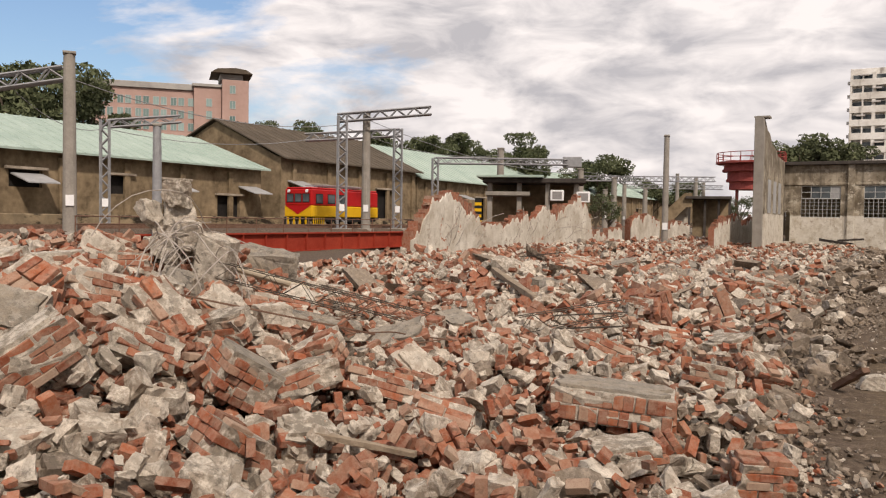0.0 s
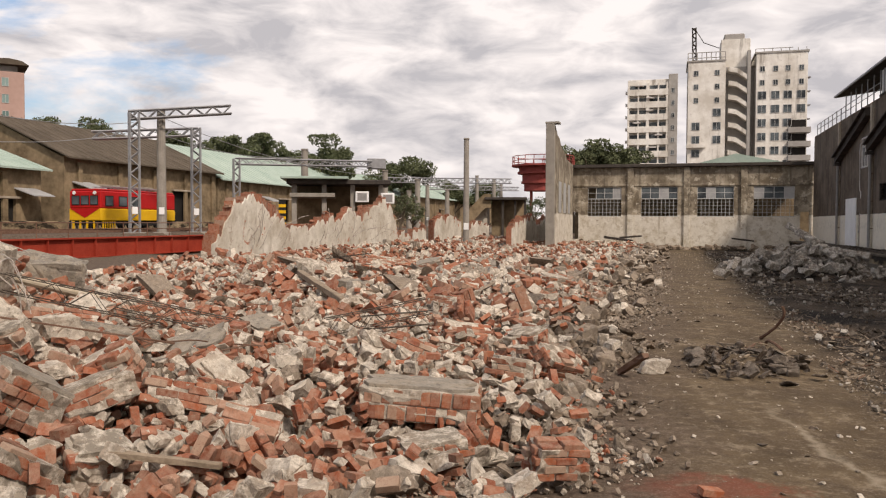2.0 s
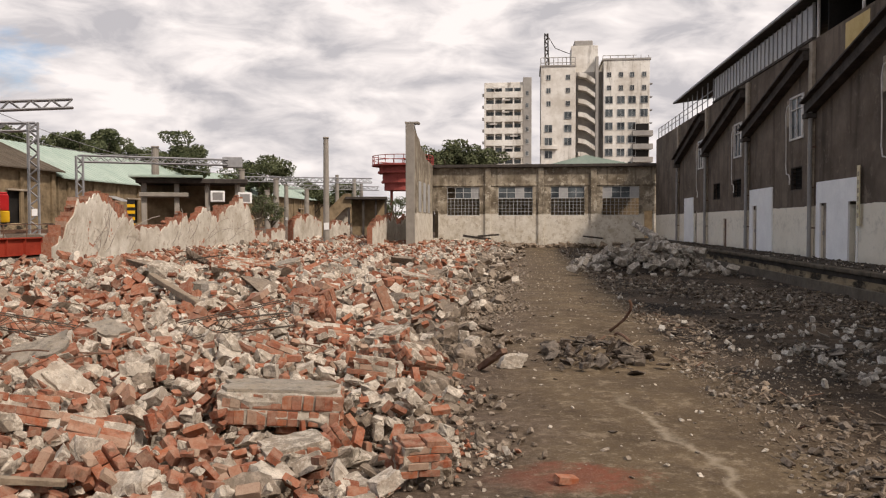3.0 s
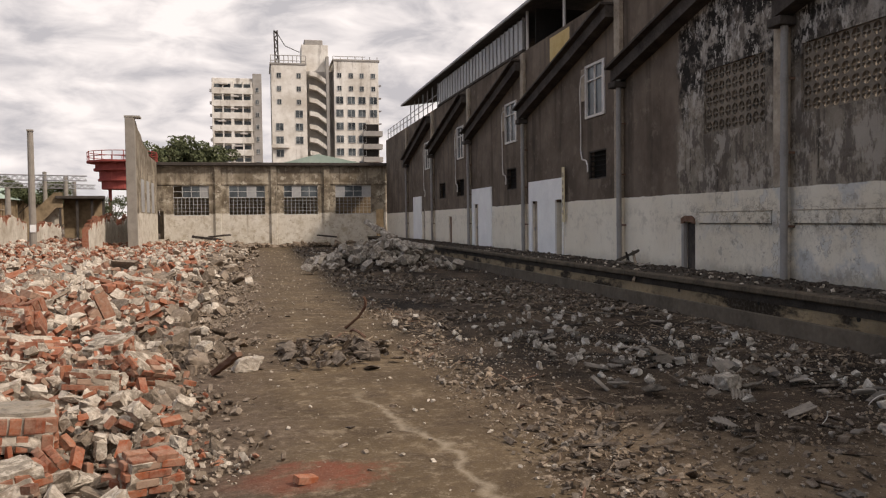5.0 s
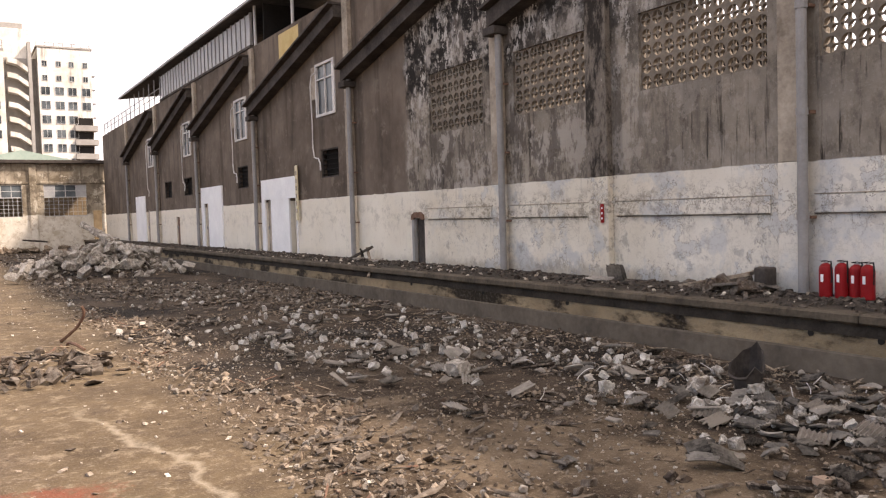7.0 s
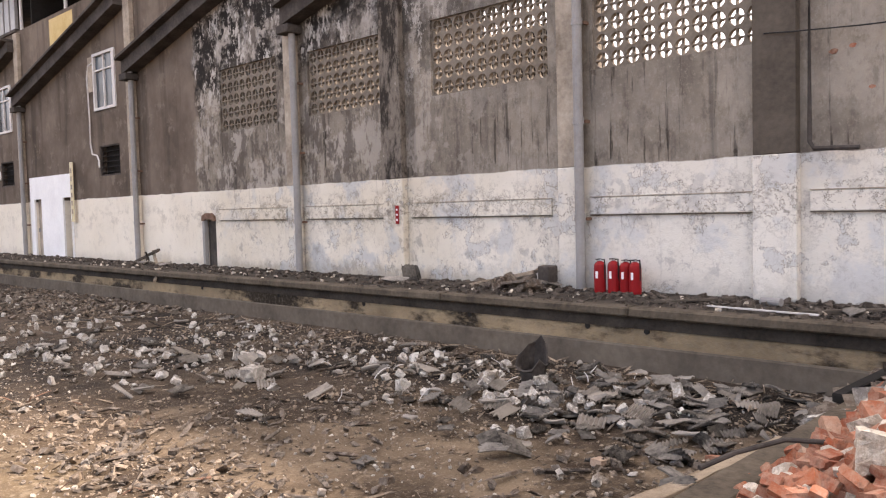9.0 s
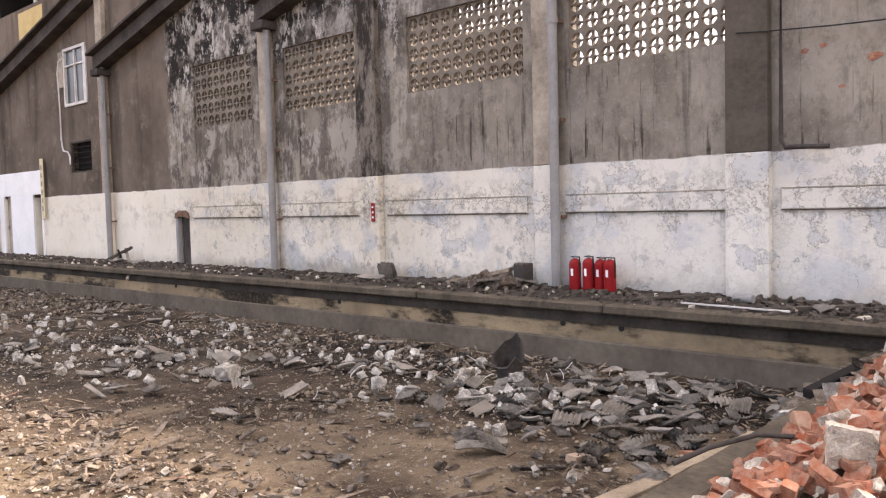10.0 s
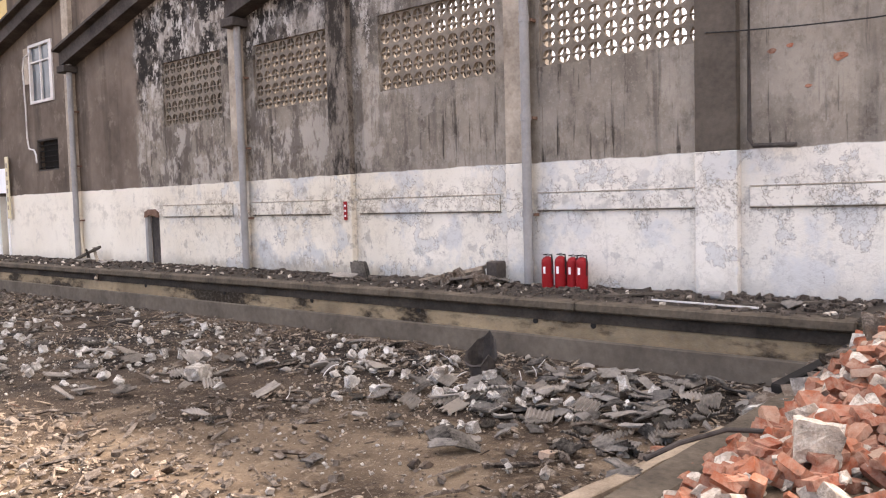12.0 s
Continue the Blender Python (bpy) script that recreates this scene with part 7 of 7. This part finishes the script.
for j, (x, y, z, a_, b_, c_) in enumerate(((-8.75, 7.95, 1.05, 0.6, 0.5, 0.55), (-8.8, 8.05, 1.45, 0.42, 0.4, 0.5), (-8.7, 7.9, 1.8, 0.3, 0.34, 0.42), (-8.45, 7.8, 1.25, 0.36, 0.3, 0.4), (-9.1, 8.25, 1.2, 0.5, 0.4, 0.4), (-9.05, 7.75, 1.5, 0.3, 0.26, 0.3))):
    chunk(x, y, z, a_, b_, c_, 50 * j, (9 * j - 20, 14 - 7 * j), "rubble_one", 400 + j, "jagged concrete stump bristling with rods")
chunk(-9.5, 8.9, 1.0, 0.5, 0.45, 0.8, 10, (8, 4), "rubble_one", 34)
chunk(-7.55, 6.3, 0.5, 0.75, 0.45, 0.42, 55, (6, 0), "grey_one", 35, DARK)
chunk(-8.0, 7.4, 0.62, 0.5, 0.4, 0.35, 20, (0, 16), "grey_one", 36, DARK)
chunk(-5.1, 3.25, -0.05, 0.4, 0.36, 0.3, 10, (8, 20), "rubble_one", 37, PALE)
chunk(-4.85, 3.75, -0.05, 0.34, 0.3, 0.28, 60, (20, 0), "rubble_one", 38, PALE)
chunk(-3.95, 3.85, -0.25, 0.4, 0.34, 0.26, 30, (10, 12), "rubble_one", 39, PALE)
chunk(-9.5, 20.7, 0.1, 0.9, 0.8, 0.6, 0, (6, 8), "rubble_one", 40, PALE)
chunk(-6.2, 8.0, 0.16, 1.0, 0.4, 0.2, 35, (4, 12), "grey_one", 41, "flat dark cement slab over a hollow")
chunk(-7.7, 19.6, -0.15, 1.6, 0.5, 0.25, 10, (6, 6), "grey_one", 42, DARK)
chunk(-0.25, 13.3, -0.78, 0.42, 0.3, 0.22, 10, (0, 0), "rubble_one", 43, PALE)
chunk(-6.35, 7.2, 0.35, 0.45, 0.35, 0.3, 70, (0, 0), "rubble_one", 44, PALE)
chunk(6.3, 10.0, -0.8, 0.36, 0.26, 0.2, 20, (0, 0), "ash", 45, "pale plaster lump on the sooty floor")
chunk(8.0, 7.0, -0.76, 0.3, 0.25, 0.22, 20, (0, 0), "ash", 46, "pale plaster lump on the sooty floor")
chunk(5.15, 1.45, -0.02, 0.32, 0.3, 0.28, 20, (10, 8), "rubble_one", 47, "grey concrete chunk among spilled bricks")
rr = random.Random(3)
for j in range(75):
    x, y = rr.uniform(-10.5, -0.9), rr.uniform(3.4, 15)
    if math.hypot(x, y) < 4.6 or x > -0.9 - 0.05 * y:
        continue
    s_ = rr.uniform(0.14, 0.32)
    chunk(x, y, gnd(x, y) + s_ * 0.28, s_, s_ * rr.uniform(0.6, 0.95), s_ * rr.uniform(0.45, 0.8), rr.uniform(0, 360), (rr.gauss(0, 18), rr.gauss(0, 18)), rr.choice(("rubble_one", "rubble_one", "rubble_one", "rubble_one", "grey_one")), 100 + j, PALE)

# blocks of bonded brickwork that make up the mound
for j, (x, y, L, wd, n_, turn, ta, tb) in enumerate(((-10.3, 6.3, 0.7, 0.4, 4, 30, 8, -6), (-9.9, 7.6, 0.6, 0.36, 5, 65, -10, 12), (-8.5, 6.3, 0.55, 0.36, 5, 20, 16, 20), (-8.9, 5.6, 0.6, 0.4, 4, 50, -22, 6), (-7.9, 5.4, 0.5, 0.34, 4, 5, 30, 10),
        (-7.2, 4.7, 0.6, 0.4, 5, 80, 14, -20), (-7.1, 5.7, 0.5, 0.34, 4, 40, -34, 6), (-6.1, 5.3, 0.55, 0.36, 4, 15, 10, 26), (-5.5, 4.5, 0.5, 0.36, 4, 70, -12, 16), (-6.0, 3.3, 0.6, 0.36, 5, 35, 26, -8), (-5.2, 6.6, 0.55, 0.36, 4, 10, 12, -14),
        (-4.3, 6.3, 0.5, 0.34, 3, 45, -10, 10), (-6.9, 6.9, 0.5, 0.36, 4, 30, 20, 24), (-4.2, 4.2, 0.42, 0.34, 4, 80, 6, 18), (-3.5, 6.2, 0.42, 0.3, 3, 20, 14, 8), (-6.9, 7.9, 0.6, 0.4, 4, 60, -26, 8), (-5.3, 8.4, 0.6, 0.4, 4, 25, 12, -10), (-4.6, 9.6, 0.5, 0.36, 3, 70, 18, 6), (-3.4, 10.4, 0.5, 0.36, 3, 10, -14, 12), (-1.7, 11.8, 0.55, 0.36, 4, 55, 20, 10), (-4.6, 7.5, 0.45, 0.34, 3, 0, 10, 22))):
    masonry(x, y, 0, L * 1.2, wd * 1.15, n_, turn, (ta * 1.9, tb * 1.7), face=("rubble_one", "grey_one", "rubble_one")[j % 3], seed=200 + j, face_top=j % 4 == 0, label="bonded brick block with mortar on its top, tilted in the mound")


def rebar_cage(a, b, h, n_):
    bm_ = bmesh.new()
    truss(bm_, a, b, h, h * 0.8, n_, 0.007)
    solid("rebar_cage", bm_, M["sooty"], "rusty lattice of reinforcing steel lying on rubble", "rebar", "", "reinforcing cages")


rebar_cage((-8.0, 8.0, 0.78), (-6.2, 8.9, 0.30), 0.22, 9)
rebar_cage((-7.3, 9.2, 0.45), (-5.6, 9.5, 0.12), 0.18, 9)
rebar_cage((-4.9, 11.0, -0.05), (-3.6, 11.9, 0.22), 0.24, 7)
rebar_cage((-4.6, 11.6, -0.05), (-3.4, 11.4, 0.10), 0.2, 6)
rebar_cage((-10.0, 22.5, 0.25), (-8.0, 21.0, 0.5), 0.3, 8)

# near bricks that can be told apart
BR_ME = []
for k2, (vs, fs) in enumerate(BRICKS):
    BR_ME.append(mesh_of("brick", (vs * 0.21).tolist(), fs.tolist(), M["brick_one"]))
for j in range(240):
    x, y = rr.uniform(-8.5, -0.8), rr.uniform(3.2, 12)
    if math.hypot(x, y) < 4.4 or rr.random() > redness(np.array(x), np.array(y)) + 0.2:
        continue
    b_ = tagged(new("loose_brick", BR_ME[j % 10]), "broken red brick dusted with mortar", "brick", "loose bricks")
    b_.matrix_basis = pose(x, y, gnd(x, y) + rr.uniform(0.05, 0.2), rr.gauss(0, 25), rr.gauss(0, 25), rr.uniform(0, 360))
for x, y, a in ((0.36, 7.4, 30), (6.2, 4.1, 10), (6.9, 3.3, 70)):
    b_ = tagged(new("loose_brick", BR_ME[1]), "single red brick lying on bare ground", "brick", "loose bricks")
    b_.matrix_basis = pose(x, y, gnd(x, y) + 0.04, 6, 10, a)
for j in range(90):
    x, y = rr.uniform(4.4, 8.5), rr.uniform(0.6, 2.7)
    b_ = tagged(new("loose_brick", BR_ME[j % 10]), "broken orange brick in the spill by the pit", "brick", "loose bricks")
    b_.matrix_basis = pose(x, y, gnd(x, y) + rr.uniform(0.05, 0.17), rr.gauss(0, 25), rr.gauss(0, 25), rr.uniform(0, 360))


# ---- rods, pipes, timber ----
def bent_rod(start, heading, length, rise, seed, rad=0.012, mat="rebar", label="bent steel reinforcing rod sticking out of rubble", fall=-0.22):
    r_ = random.Random(seed)
    p = Vector(start)
    d = Vector((math.cos(radians(heading)), math.sin(radians(heading)), rise)).normalized()
    pts = [p.copy()]
    curl = Vector((r_.gauss(0, 0.3), r_.gauss(0, 0.3), fall + r_.gauss(0, 0.12)))
    for _ in range(9):
        p = p + d * length / 9
        d = (d + curl * 0.33 + Vector((r_.gauss(0, 1), r_.gauss(0, 1), r_.gauss(0, 1))) * 0.08).normalized()
        pts.append(p.copy())
    bm_ = bmesh.new()
    tube(bm_, pts, rad, 5)
    return solid("rebar_rod", bm_, M[mat], label, "rebar", "", "reinforcing rods")


for j in range(24):
    bent_rod((-8.25 + rr.gauss(0, 0.2), 7.75 + rr.gauss(0, 0.2), 1.0 + rr.uniform(-0.2, 0.45)), rr.uniform(-100, -15) if j < 19 else rr.uniform(0, 180), rr.uniform(1.0, 2.1) if j < 19 else rr.uniform(0.4, 0.9), rr.uniform(-0.3, 0.9), j, rr.uniform(0.006, 0.010), "rebar", "bent steel reinforcing rod sticking out of rubble", -0.75)
for j in range(12):
    x, y = -6.6 + rr.gauss(0, 0.7), 8.3 + rr.gauss(0, 0.5)
    bent_rod((x, y, gnd(x, y) + 0.2), rr.uniform(-60, 60), rr.uniform(0.8, 1.8), rr.uniform(0, 0.35), 60 + j, 0.009, "rust")
for j in range(14):
    x, y = -4.2 + rr.gauss(0, 0.45), 11.4 + rr.gauss(0, 0.5)
    bent_rod((x, y, gnd(x, y) + 0.05), rr.uniform(-20, 80), rr.uniform(0.5, 1.3), rr.uniform(0.1, 0.7), 90 + j, 0.009, "rust")
for j in range(20):
    y = rr.uniform(31, 50)
    bent_rod((-17.9, y, rr.uniform(0.2, 0.9)), rr.uniform(-40, 40), rr.uniform(0.9, 2.2), rr.uniform(0.8, 2.2), 130 + j, 0.012)
for j in range(10):
    x, y = -9.3 + rr.gauss(0, 0.5), 23 + rr.gauss(0, 2)
    bent_rod((x, y, gnd(x, y) + 0.1), rr.uniform(0, 360), rr.uniform(1.0, 2.2), rr.uniform(0.0, 0.8), 160 + j, 0.014)


def stick(a, b, w, mat, name, label, seed=0):
    r_ = random.Random(seed)
    a, b = Vector(a), Vector(b)
    bm_ = bmesh.new()
    L = (b - a).length
    box(bm_, 0, L, -w / 2, w / 2, -w * 0.35, w * 0.35, w * 0.06)
    bmesh.ops.subdivide_edges(bm_, edges=[e_ for e_ in bm_.edges if abs(e_.verts[0].co.x - e_.verts[1].co.x) > L * 0.5], cuts=6)
    for v in bm_.verts:
        v.co += Vector((0, r_.gauss(0, 1), r_.gauss(0, 1))) * w * 0.05
    ob = solid(name, bm_, M[mat], label, "timber")
    ob.matrix_basis = Matrix.Translation(a) @ (b - a).to_track_quat("X", "Z").to_matrix().to_4x4()
    return ob


bm = bmesh.new()
rod(bm, (-8.15, 8.45, 0.78), (-8.0, 9.75, 0.42), 0.055, 0.06, 12)
rod(bm, (-8.0, 9.75, 0.42), (-7.995, 9.84, 0.395), 0.07, 0.07, 12)
solid("pale_pipe", bm, M["pale_wood"], "pale round pipe with a collar jutting from the mound", "pipe")
stick((-9.6, 19.8, 0.15), (-6.8, 16.2, -0.2), 0.17, "wood", "timber_beam", "long weathered timber lying across the rubble", 1)
stick((-7.2, 5.9, 0.75), (-5.1, 7.5, 0.2), 0.028, "rust", "steel_angle", "rusty steel bar lying across the mound", 2)
stick((-3.75, 4.75, -0.12), (-3.0, 4.95, -0.2), 0.06, "wood", "wood_stick", "short pale stick on the rubble", 3)
stick((4.6, 3.3, -0.86), (7.6, 2.95, -0.8), 0.17, "wood", "timber_sleeper", "old yellowish timber lying by the pit corner", 4)
stick((8.4, 2.75, -0.5), (11.9, 1.9, 0.06), 0.13, "dark", "charred_beam", "charred beam leaning over the pit end", 6)
stick((-0.75, 13.0, -0.85), (-0.35, 12.6, -0.5), 0.12, "rust", "steel_flap", "rusty bent steel strip at the lane edge", 7)
stick((10.6, 5.2, 0.04), (10.3, 3.6, 0.06), 0.03, "conduit", "plastic_pipe", "pale broken pipe lying on the platform", 8)
stick((11.2, 9.9, 0.05), (10.9, 8.6, 0.22), 0.06, "char", "wood_stick", "charred stick propped on platform litter", 9)
bm = bmesh.new()
rod(bm, (11.35, 4.75, 0.06), (11.3, 4.45, 0.06), 0.06, n=12)
solid("can", bm, M["pipe"], "grey tin can lying on the platform", "can")
bm = bmesh.new()
tube(bm, [(5.2, 2.62, -0.36), (5.5, 2.5, -0.30), (5.9, 2.3, -0.26), (6.2, 2.0, -0.3), (6.3, 1.7, -0.32)], 0.02, 8)
solid("rubber_hose", bm, M["darkbeam"], "black rubber hose curling over the bricks", "hose")
# brushwood and scrap on the lane
for j in range(34):
    a = rr.uniform(0, 180)
    x, y, L = 1.3 + rr.gauss(0, 0.33), 14.9 + rr.gauss(0, 0.55), rr.uniform(0.25, 0.7)
    stick((x, y, -0.78 + rr.uniform(0, 0.14)), (x + L * math.cos(radians(a)), y + L * math.sin(radians(a)), -0.80 + rr.uniform(0, 0.12)), rr.uniform(0.015, 0.05), rr.choice(("wood", "char", "rust")), "wood_stick", "dry stick in a small scrap pile on the lane", 300 + j)
bent_rod((1.75, 17.4, -0.8), -50, 1.0, 0.5, 301, 0.03, "rust", "dark bent scrap bar on the lane")
bent_rod((2.0, 16.0, -0.82), 120, 0.9, 0.4, 302, 0.03, "rust", "dark bent scrap bar on the lane")
# broken columns on the far heap
for j, (x, y, z, L, a, t_) in enumerate(((6.0, 39.0, 0.75, 3.6, -62, 24), (4.6, 38.6, 0.1, 2.0, 20, 8), (7.0, 38.0, 0.3, 2.4, -30, 10), (6.2, 41.0, 0.5, 2.2, 50, -6), (3.6, 39.4, -0.3, 1.6, -10, 4), (7.6, 40.0, 0.1, 2.0, -80, 8), (5.3, 37.2, -0.1, 1.6, 70, 0))):
    bm = bmesh.new()
    nd = int(L / 0.26)
    for q in range(nd):
        a_, hw_ = -L / 2 + q * L / nd, rr.uniform(0.11, 0.19)
        box(bm, a_, a_ + L / nd * 1.06, -hw_, hw_, -hw_ * 0.9, hw_ * 0.9, 0.03, pose(0, rr.gauss(0, 0.025), rr.gauss(0, 0.025), rr.gauss(0, 25), 0, 0))
    c_ = solid("broken_column", bm, M["ash"], "broken concrete column thrown on the heap", "column", "", "broken columns")
    c_.matrix_basis = pose(x, y, z, 0, t_, a)


# ---- burnt corrugated sheets ----
def sheet_mesh(seed):
    r_ = random.Random(seed)
    nx_, ny_ = 25, 6
    L, wd = r_.uniform(0.45, 0.75), r_.uniform(0.3, 0.7)
    bend = r_.gauss(0, 0.10)
    vs, fs = [], []
    cut = [r_.uniform(0.78, 1.0) for _ in range(nx_)]
    for i in range(nx_):
        for j in range(ny_):
            u, v = i / (nx_ - 1) - 0.5, (j / (ny_ - 1)) * cut[i] - 0.5
            vs.append((u * L, v * wd, 0.024 * math.sin(i * math.pi / 2) + bend * (v * v - 0.1) + 0.04 * math.sin(u * 5 + seed) * v))
    for i in range(nx_ - 1):
        for j in range(ny_ - 1):
            a = i * ny_ + j
            fs.append((a, a + 1, a + ny_ + 1, a + ny_))
    n = len(vs)
    vs += [(x, y, z - 0.008) for x, y, z in vs]
    fs += [tuple(n + q for q in f_[::-1]) for f_ in fs]
    rim = [i * ny_ for i in range(nx_)] + [(nx_ - 1) * ny_ + j for j in range(1, ny_)] + [i * ny_ + ny_ - 1 for i in range(nx_ - 2, -1, -1)] + [j for j in range(ny_ - 2, 0, -1)]
    for a, b in zip(rim, rim[1:] + rim[:1]):
        fs.append((a, b, b + n, a + n))
    return mesh_of("corrugated_sheet", vs, fs, M["sheet"])


SHEETS = [sheet_mesh(i) for i in range(9)]
spots = [(6.05, 5.25), (6.2, 5.0), (5.55, 11.5), (9.4, 4.4), (9.7, 4.2), (9.2, 4.8), (8.2, 6.0), (7.6, 5.6), (7.1, 5.4)]
for _ in range(120):
    spots.append((min(9.7, 7.8 + rr.gauss(0, 1.1)), max(2.95, 4.6 + rr.gauss(0, 1.0))))
while len(spots) < 285:
    x, y = rr.uniform(4.6, 9.8), abs(rr.gauss(0, 1)) * 8 + 3.0
    if y < 34 and in_soot(np.array(x), np.array(y)) > 0.5 and fbm(np.array(x * 0.9), np.array(y * 0.9), 23) > -0.1 and in_soot(np.array(x), np.array(y)) > 0.75:
        spots.append((x, y))
for j, (x, y) in enumerate(spots):
    b_ = tagged(new("corrugated_sheet", SHEETS[j % 9]), "burnt grey corrugated roofing fragment on the floor", "roofing sheet", "roofing fragments")
    b_.matrix_basis = pose(x, y, gnd(x, y) + rr.uniform(0.04, 0.12), rr.gauss(0, 14), rr.gauss(0, 14), rr.uniform(0, 360)) @ Matrix.Diagonal((rr.uniform(0.22, 0.5), rr.uniform(0.15, 0.6), 0.6, 1))
for j, (x, y, z, a) in enumerate(((11.7, 12.35, 0.17, 84), (11.6, 12.3, 0.15, 92), (11.3, 12.4, 0.06, 20), (11.5, 24.0, 0.25, 60), (11.2, 23.6, 0.1, 10), (11.6, 8.75, 0.12, 70), (11.4, 9.6, 0.06, 10), (10.9, 3.4, 0.06, 30), (11.3, 22.6, 0.06, 44))):
    b_ = tagged(new("corrugated_sheet", SHEETS[j % 9]), "burnt grey corrugated roofing fragment on the platform", "roofing sheet", "roofing fragments")
    b_.matrix_basis = pose(x, y, z, 78 if z > 0.14 else rr.gauss(0, 6), rr.gauss(0, 3), a) @ Matrix.Diagonal((0.8, 0.6, 1, 1))
# crumpled bucket and twisted pale straps
bm = bmesh.new()
lathe(bm, [(0.16, 0.0), (0.19, 0.2), (0.20, 0.42), (0.185, 0.42), (0.15, 0.03)], n=14)
for v in bm.verts:
    v.co += Vector((noise.noise(v.co * 4) * 0.08, noise.noise(v.co * 4 + Vector((5, 0, 0))) * 0.08, (0.5 * v.co.x + 0.25 * noise.noise(v.co * 9)) * (v.co.z > 0.4)))
b_ = solid("crumpled_bucket", bm, M["darkbeam"], "crumpled rusty bucket on the sooty floor", "bucket")
b_.matrix_basis = pose(8.65, 6.75, -0.9, 8, -12, 0)
for j in range(16):
    x, y = 7.9 + rr.gauss(0, 0.9), 7.0 + rr.gauss(0, 1.2)
    bent_rod((x, y, -0.85), rr.uniform(0, 360), rr.uniform(0.12, 0.3), rr.uniform(0.4, 1.6), 400 + j, 0.006, "conduit", "curled pale strap among ashes")
for j, (p, q, w_) in enumerate((((11.3, 10.3, 0.03), (11.6, 9.0, 0.30), 0.09), ((11.5, 9.9, 0.04), (11.65, 8.8, 0.36), 0.07), ((11.2, 9.6, 0.03), (11.7, 9.1, 0.26), 0.10), ((11.7, 9.5, 0.02), (11.75, 8.9, 0.4), 0.08), ((11.0, 11.2, 0.03), (11.4, 10.2, 0.08), 0.06), ((11.3, 24.6, 0.02), (11.75, 23.7, 0.45), 0.1), ((11.5, 23.4, 0.02), (11.8, 24.2, 0.4), 0.08), ((10.4, 4.2, 0.03), (11.3, 3.1, 0.05), 0.06), ((10.7, 6.1, 0.03), (11.5, 5.2, 0.05), 0.05), ((10.5, 21.2, 0.03), (10.0, 20.5, -0.25), 0.07))):
    stick(p, q, w_, "sooty" if j % 3 else "crumb", "charred_plank", "charred plank lying on the platform", 500 + j)
for j, (p, q, w_) in enumerate((((-6.0, 76.2, 0.25), (-3.4, 75.6, -0.1), 0.3), ((-4.6, 76.4, 0.2), (-2.6, 76.0, 0.35), 0.22), ((5.2, 76.4, 0.2), (7.0, 75.8, 0.0), 0.2))):
    stick(p, q, w_, "darkbeam", "dark_plank", "dark plank lying before the far building", 520 + j)
# red brick showing through small scars in the bare cement
for y, z, a_ in ((3.1, 3.36, 0.10), (3.75, 3.6, 0.05), (4.0, 3.55, 0.06), (2.4, 3.1, 0.05), (3.5, 3.0, 0.04)):
    bm = bmesh.new()
    prism(bm, [(y + a_ * math.cos(t_) * rr.uniform(0.7, 1.3), z + 0.6 * a_ * math.sin(t_) * rr.uniform(0.7, 1.3)) for t_ in [q * 0.698 for q in range(9)]], "x", W - 0.008, W - 0.002)
    part("scar", bm, M["brick_one"], wall_east, "bare brick in a plaster scar")
bm = boxes((11.5, 11.8, 8.62, 8.86, 0.0, 0.42), bevel=0.02)
solid("scrap_box", bm, M["darkbeam"], "charred box against the platform wall", "box")

p, s_ = sample(r, 1500, -0.6, 3.4, 4.5, 40.0, lambda x, y: 0.12 + 0.88 * np.clip(fbm(x * 1.1, y * 1.1, 31) * 1.4, 0, 1), 0.02, 0.13, 2.6, 0.12)
scatter("lane_debris", FLAKES + STICKS, p, s_, 0.25, M["char"], "dark scraps trodden into the lane", 33, "debris")
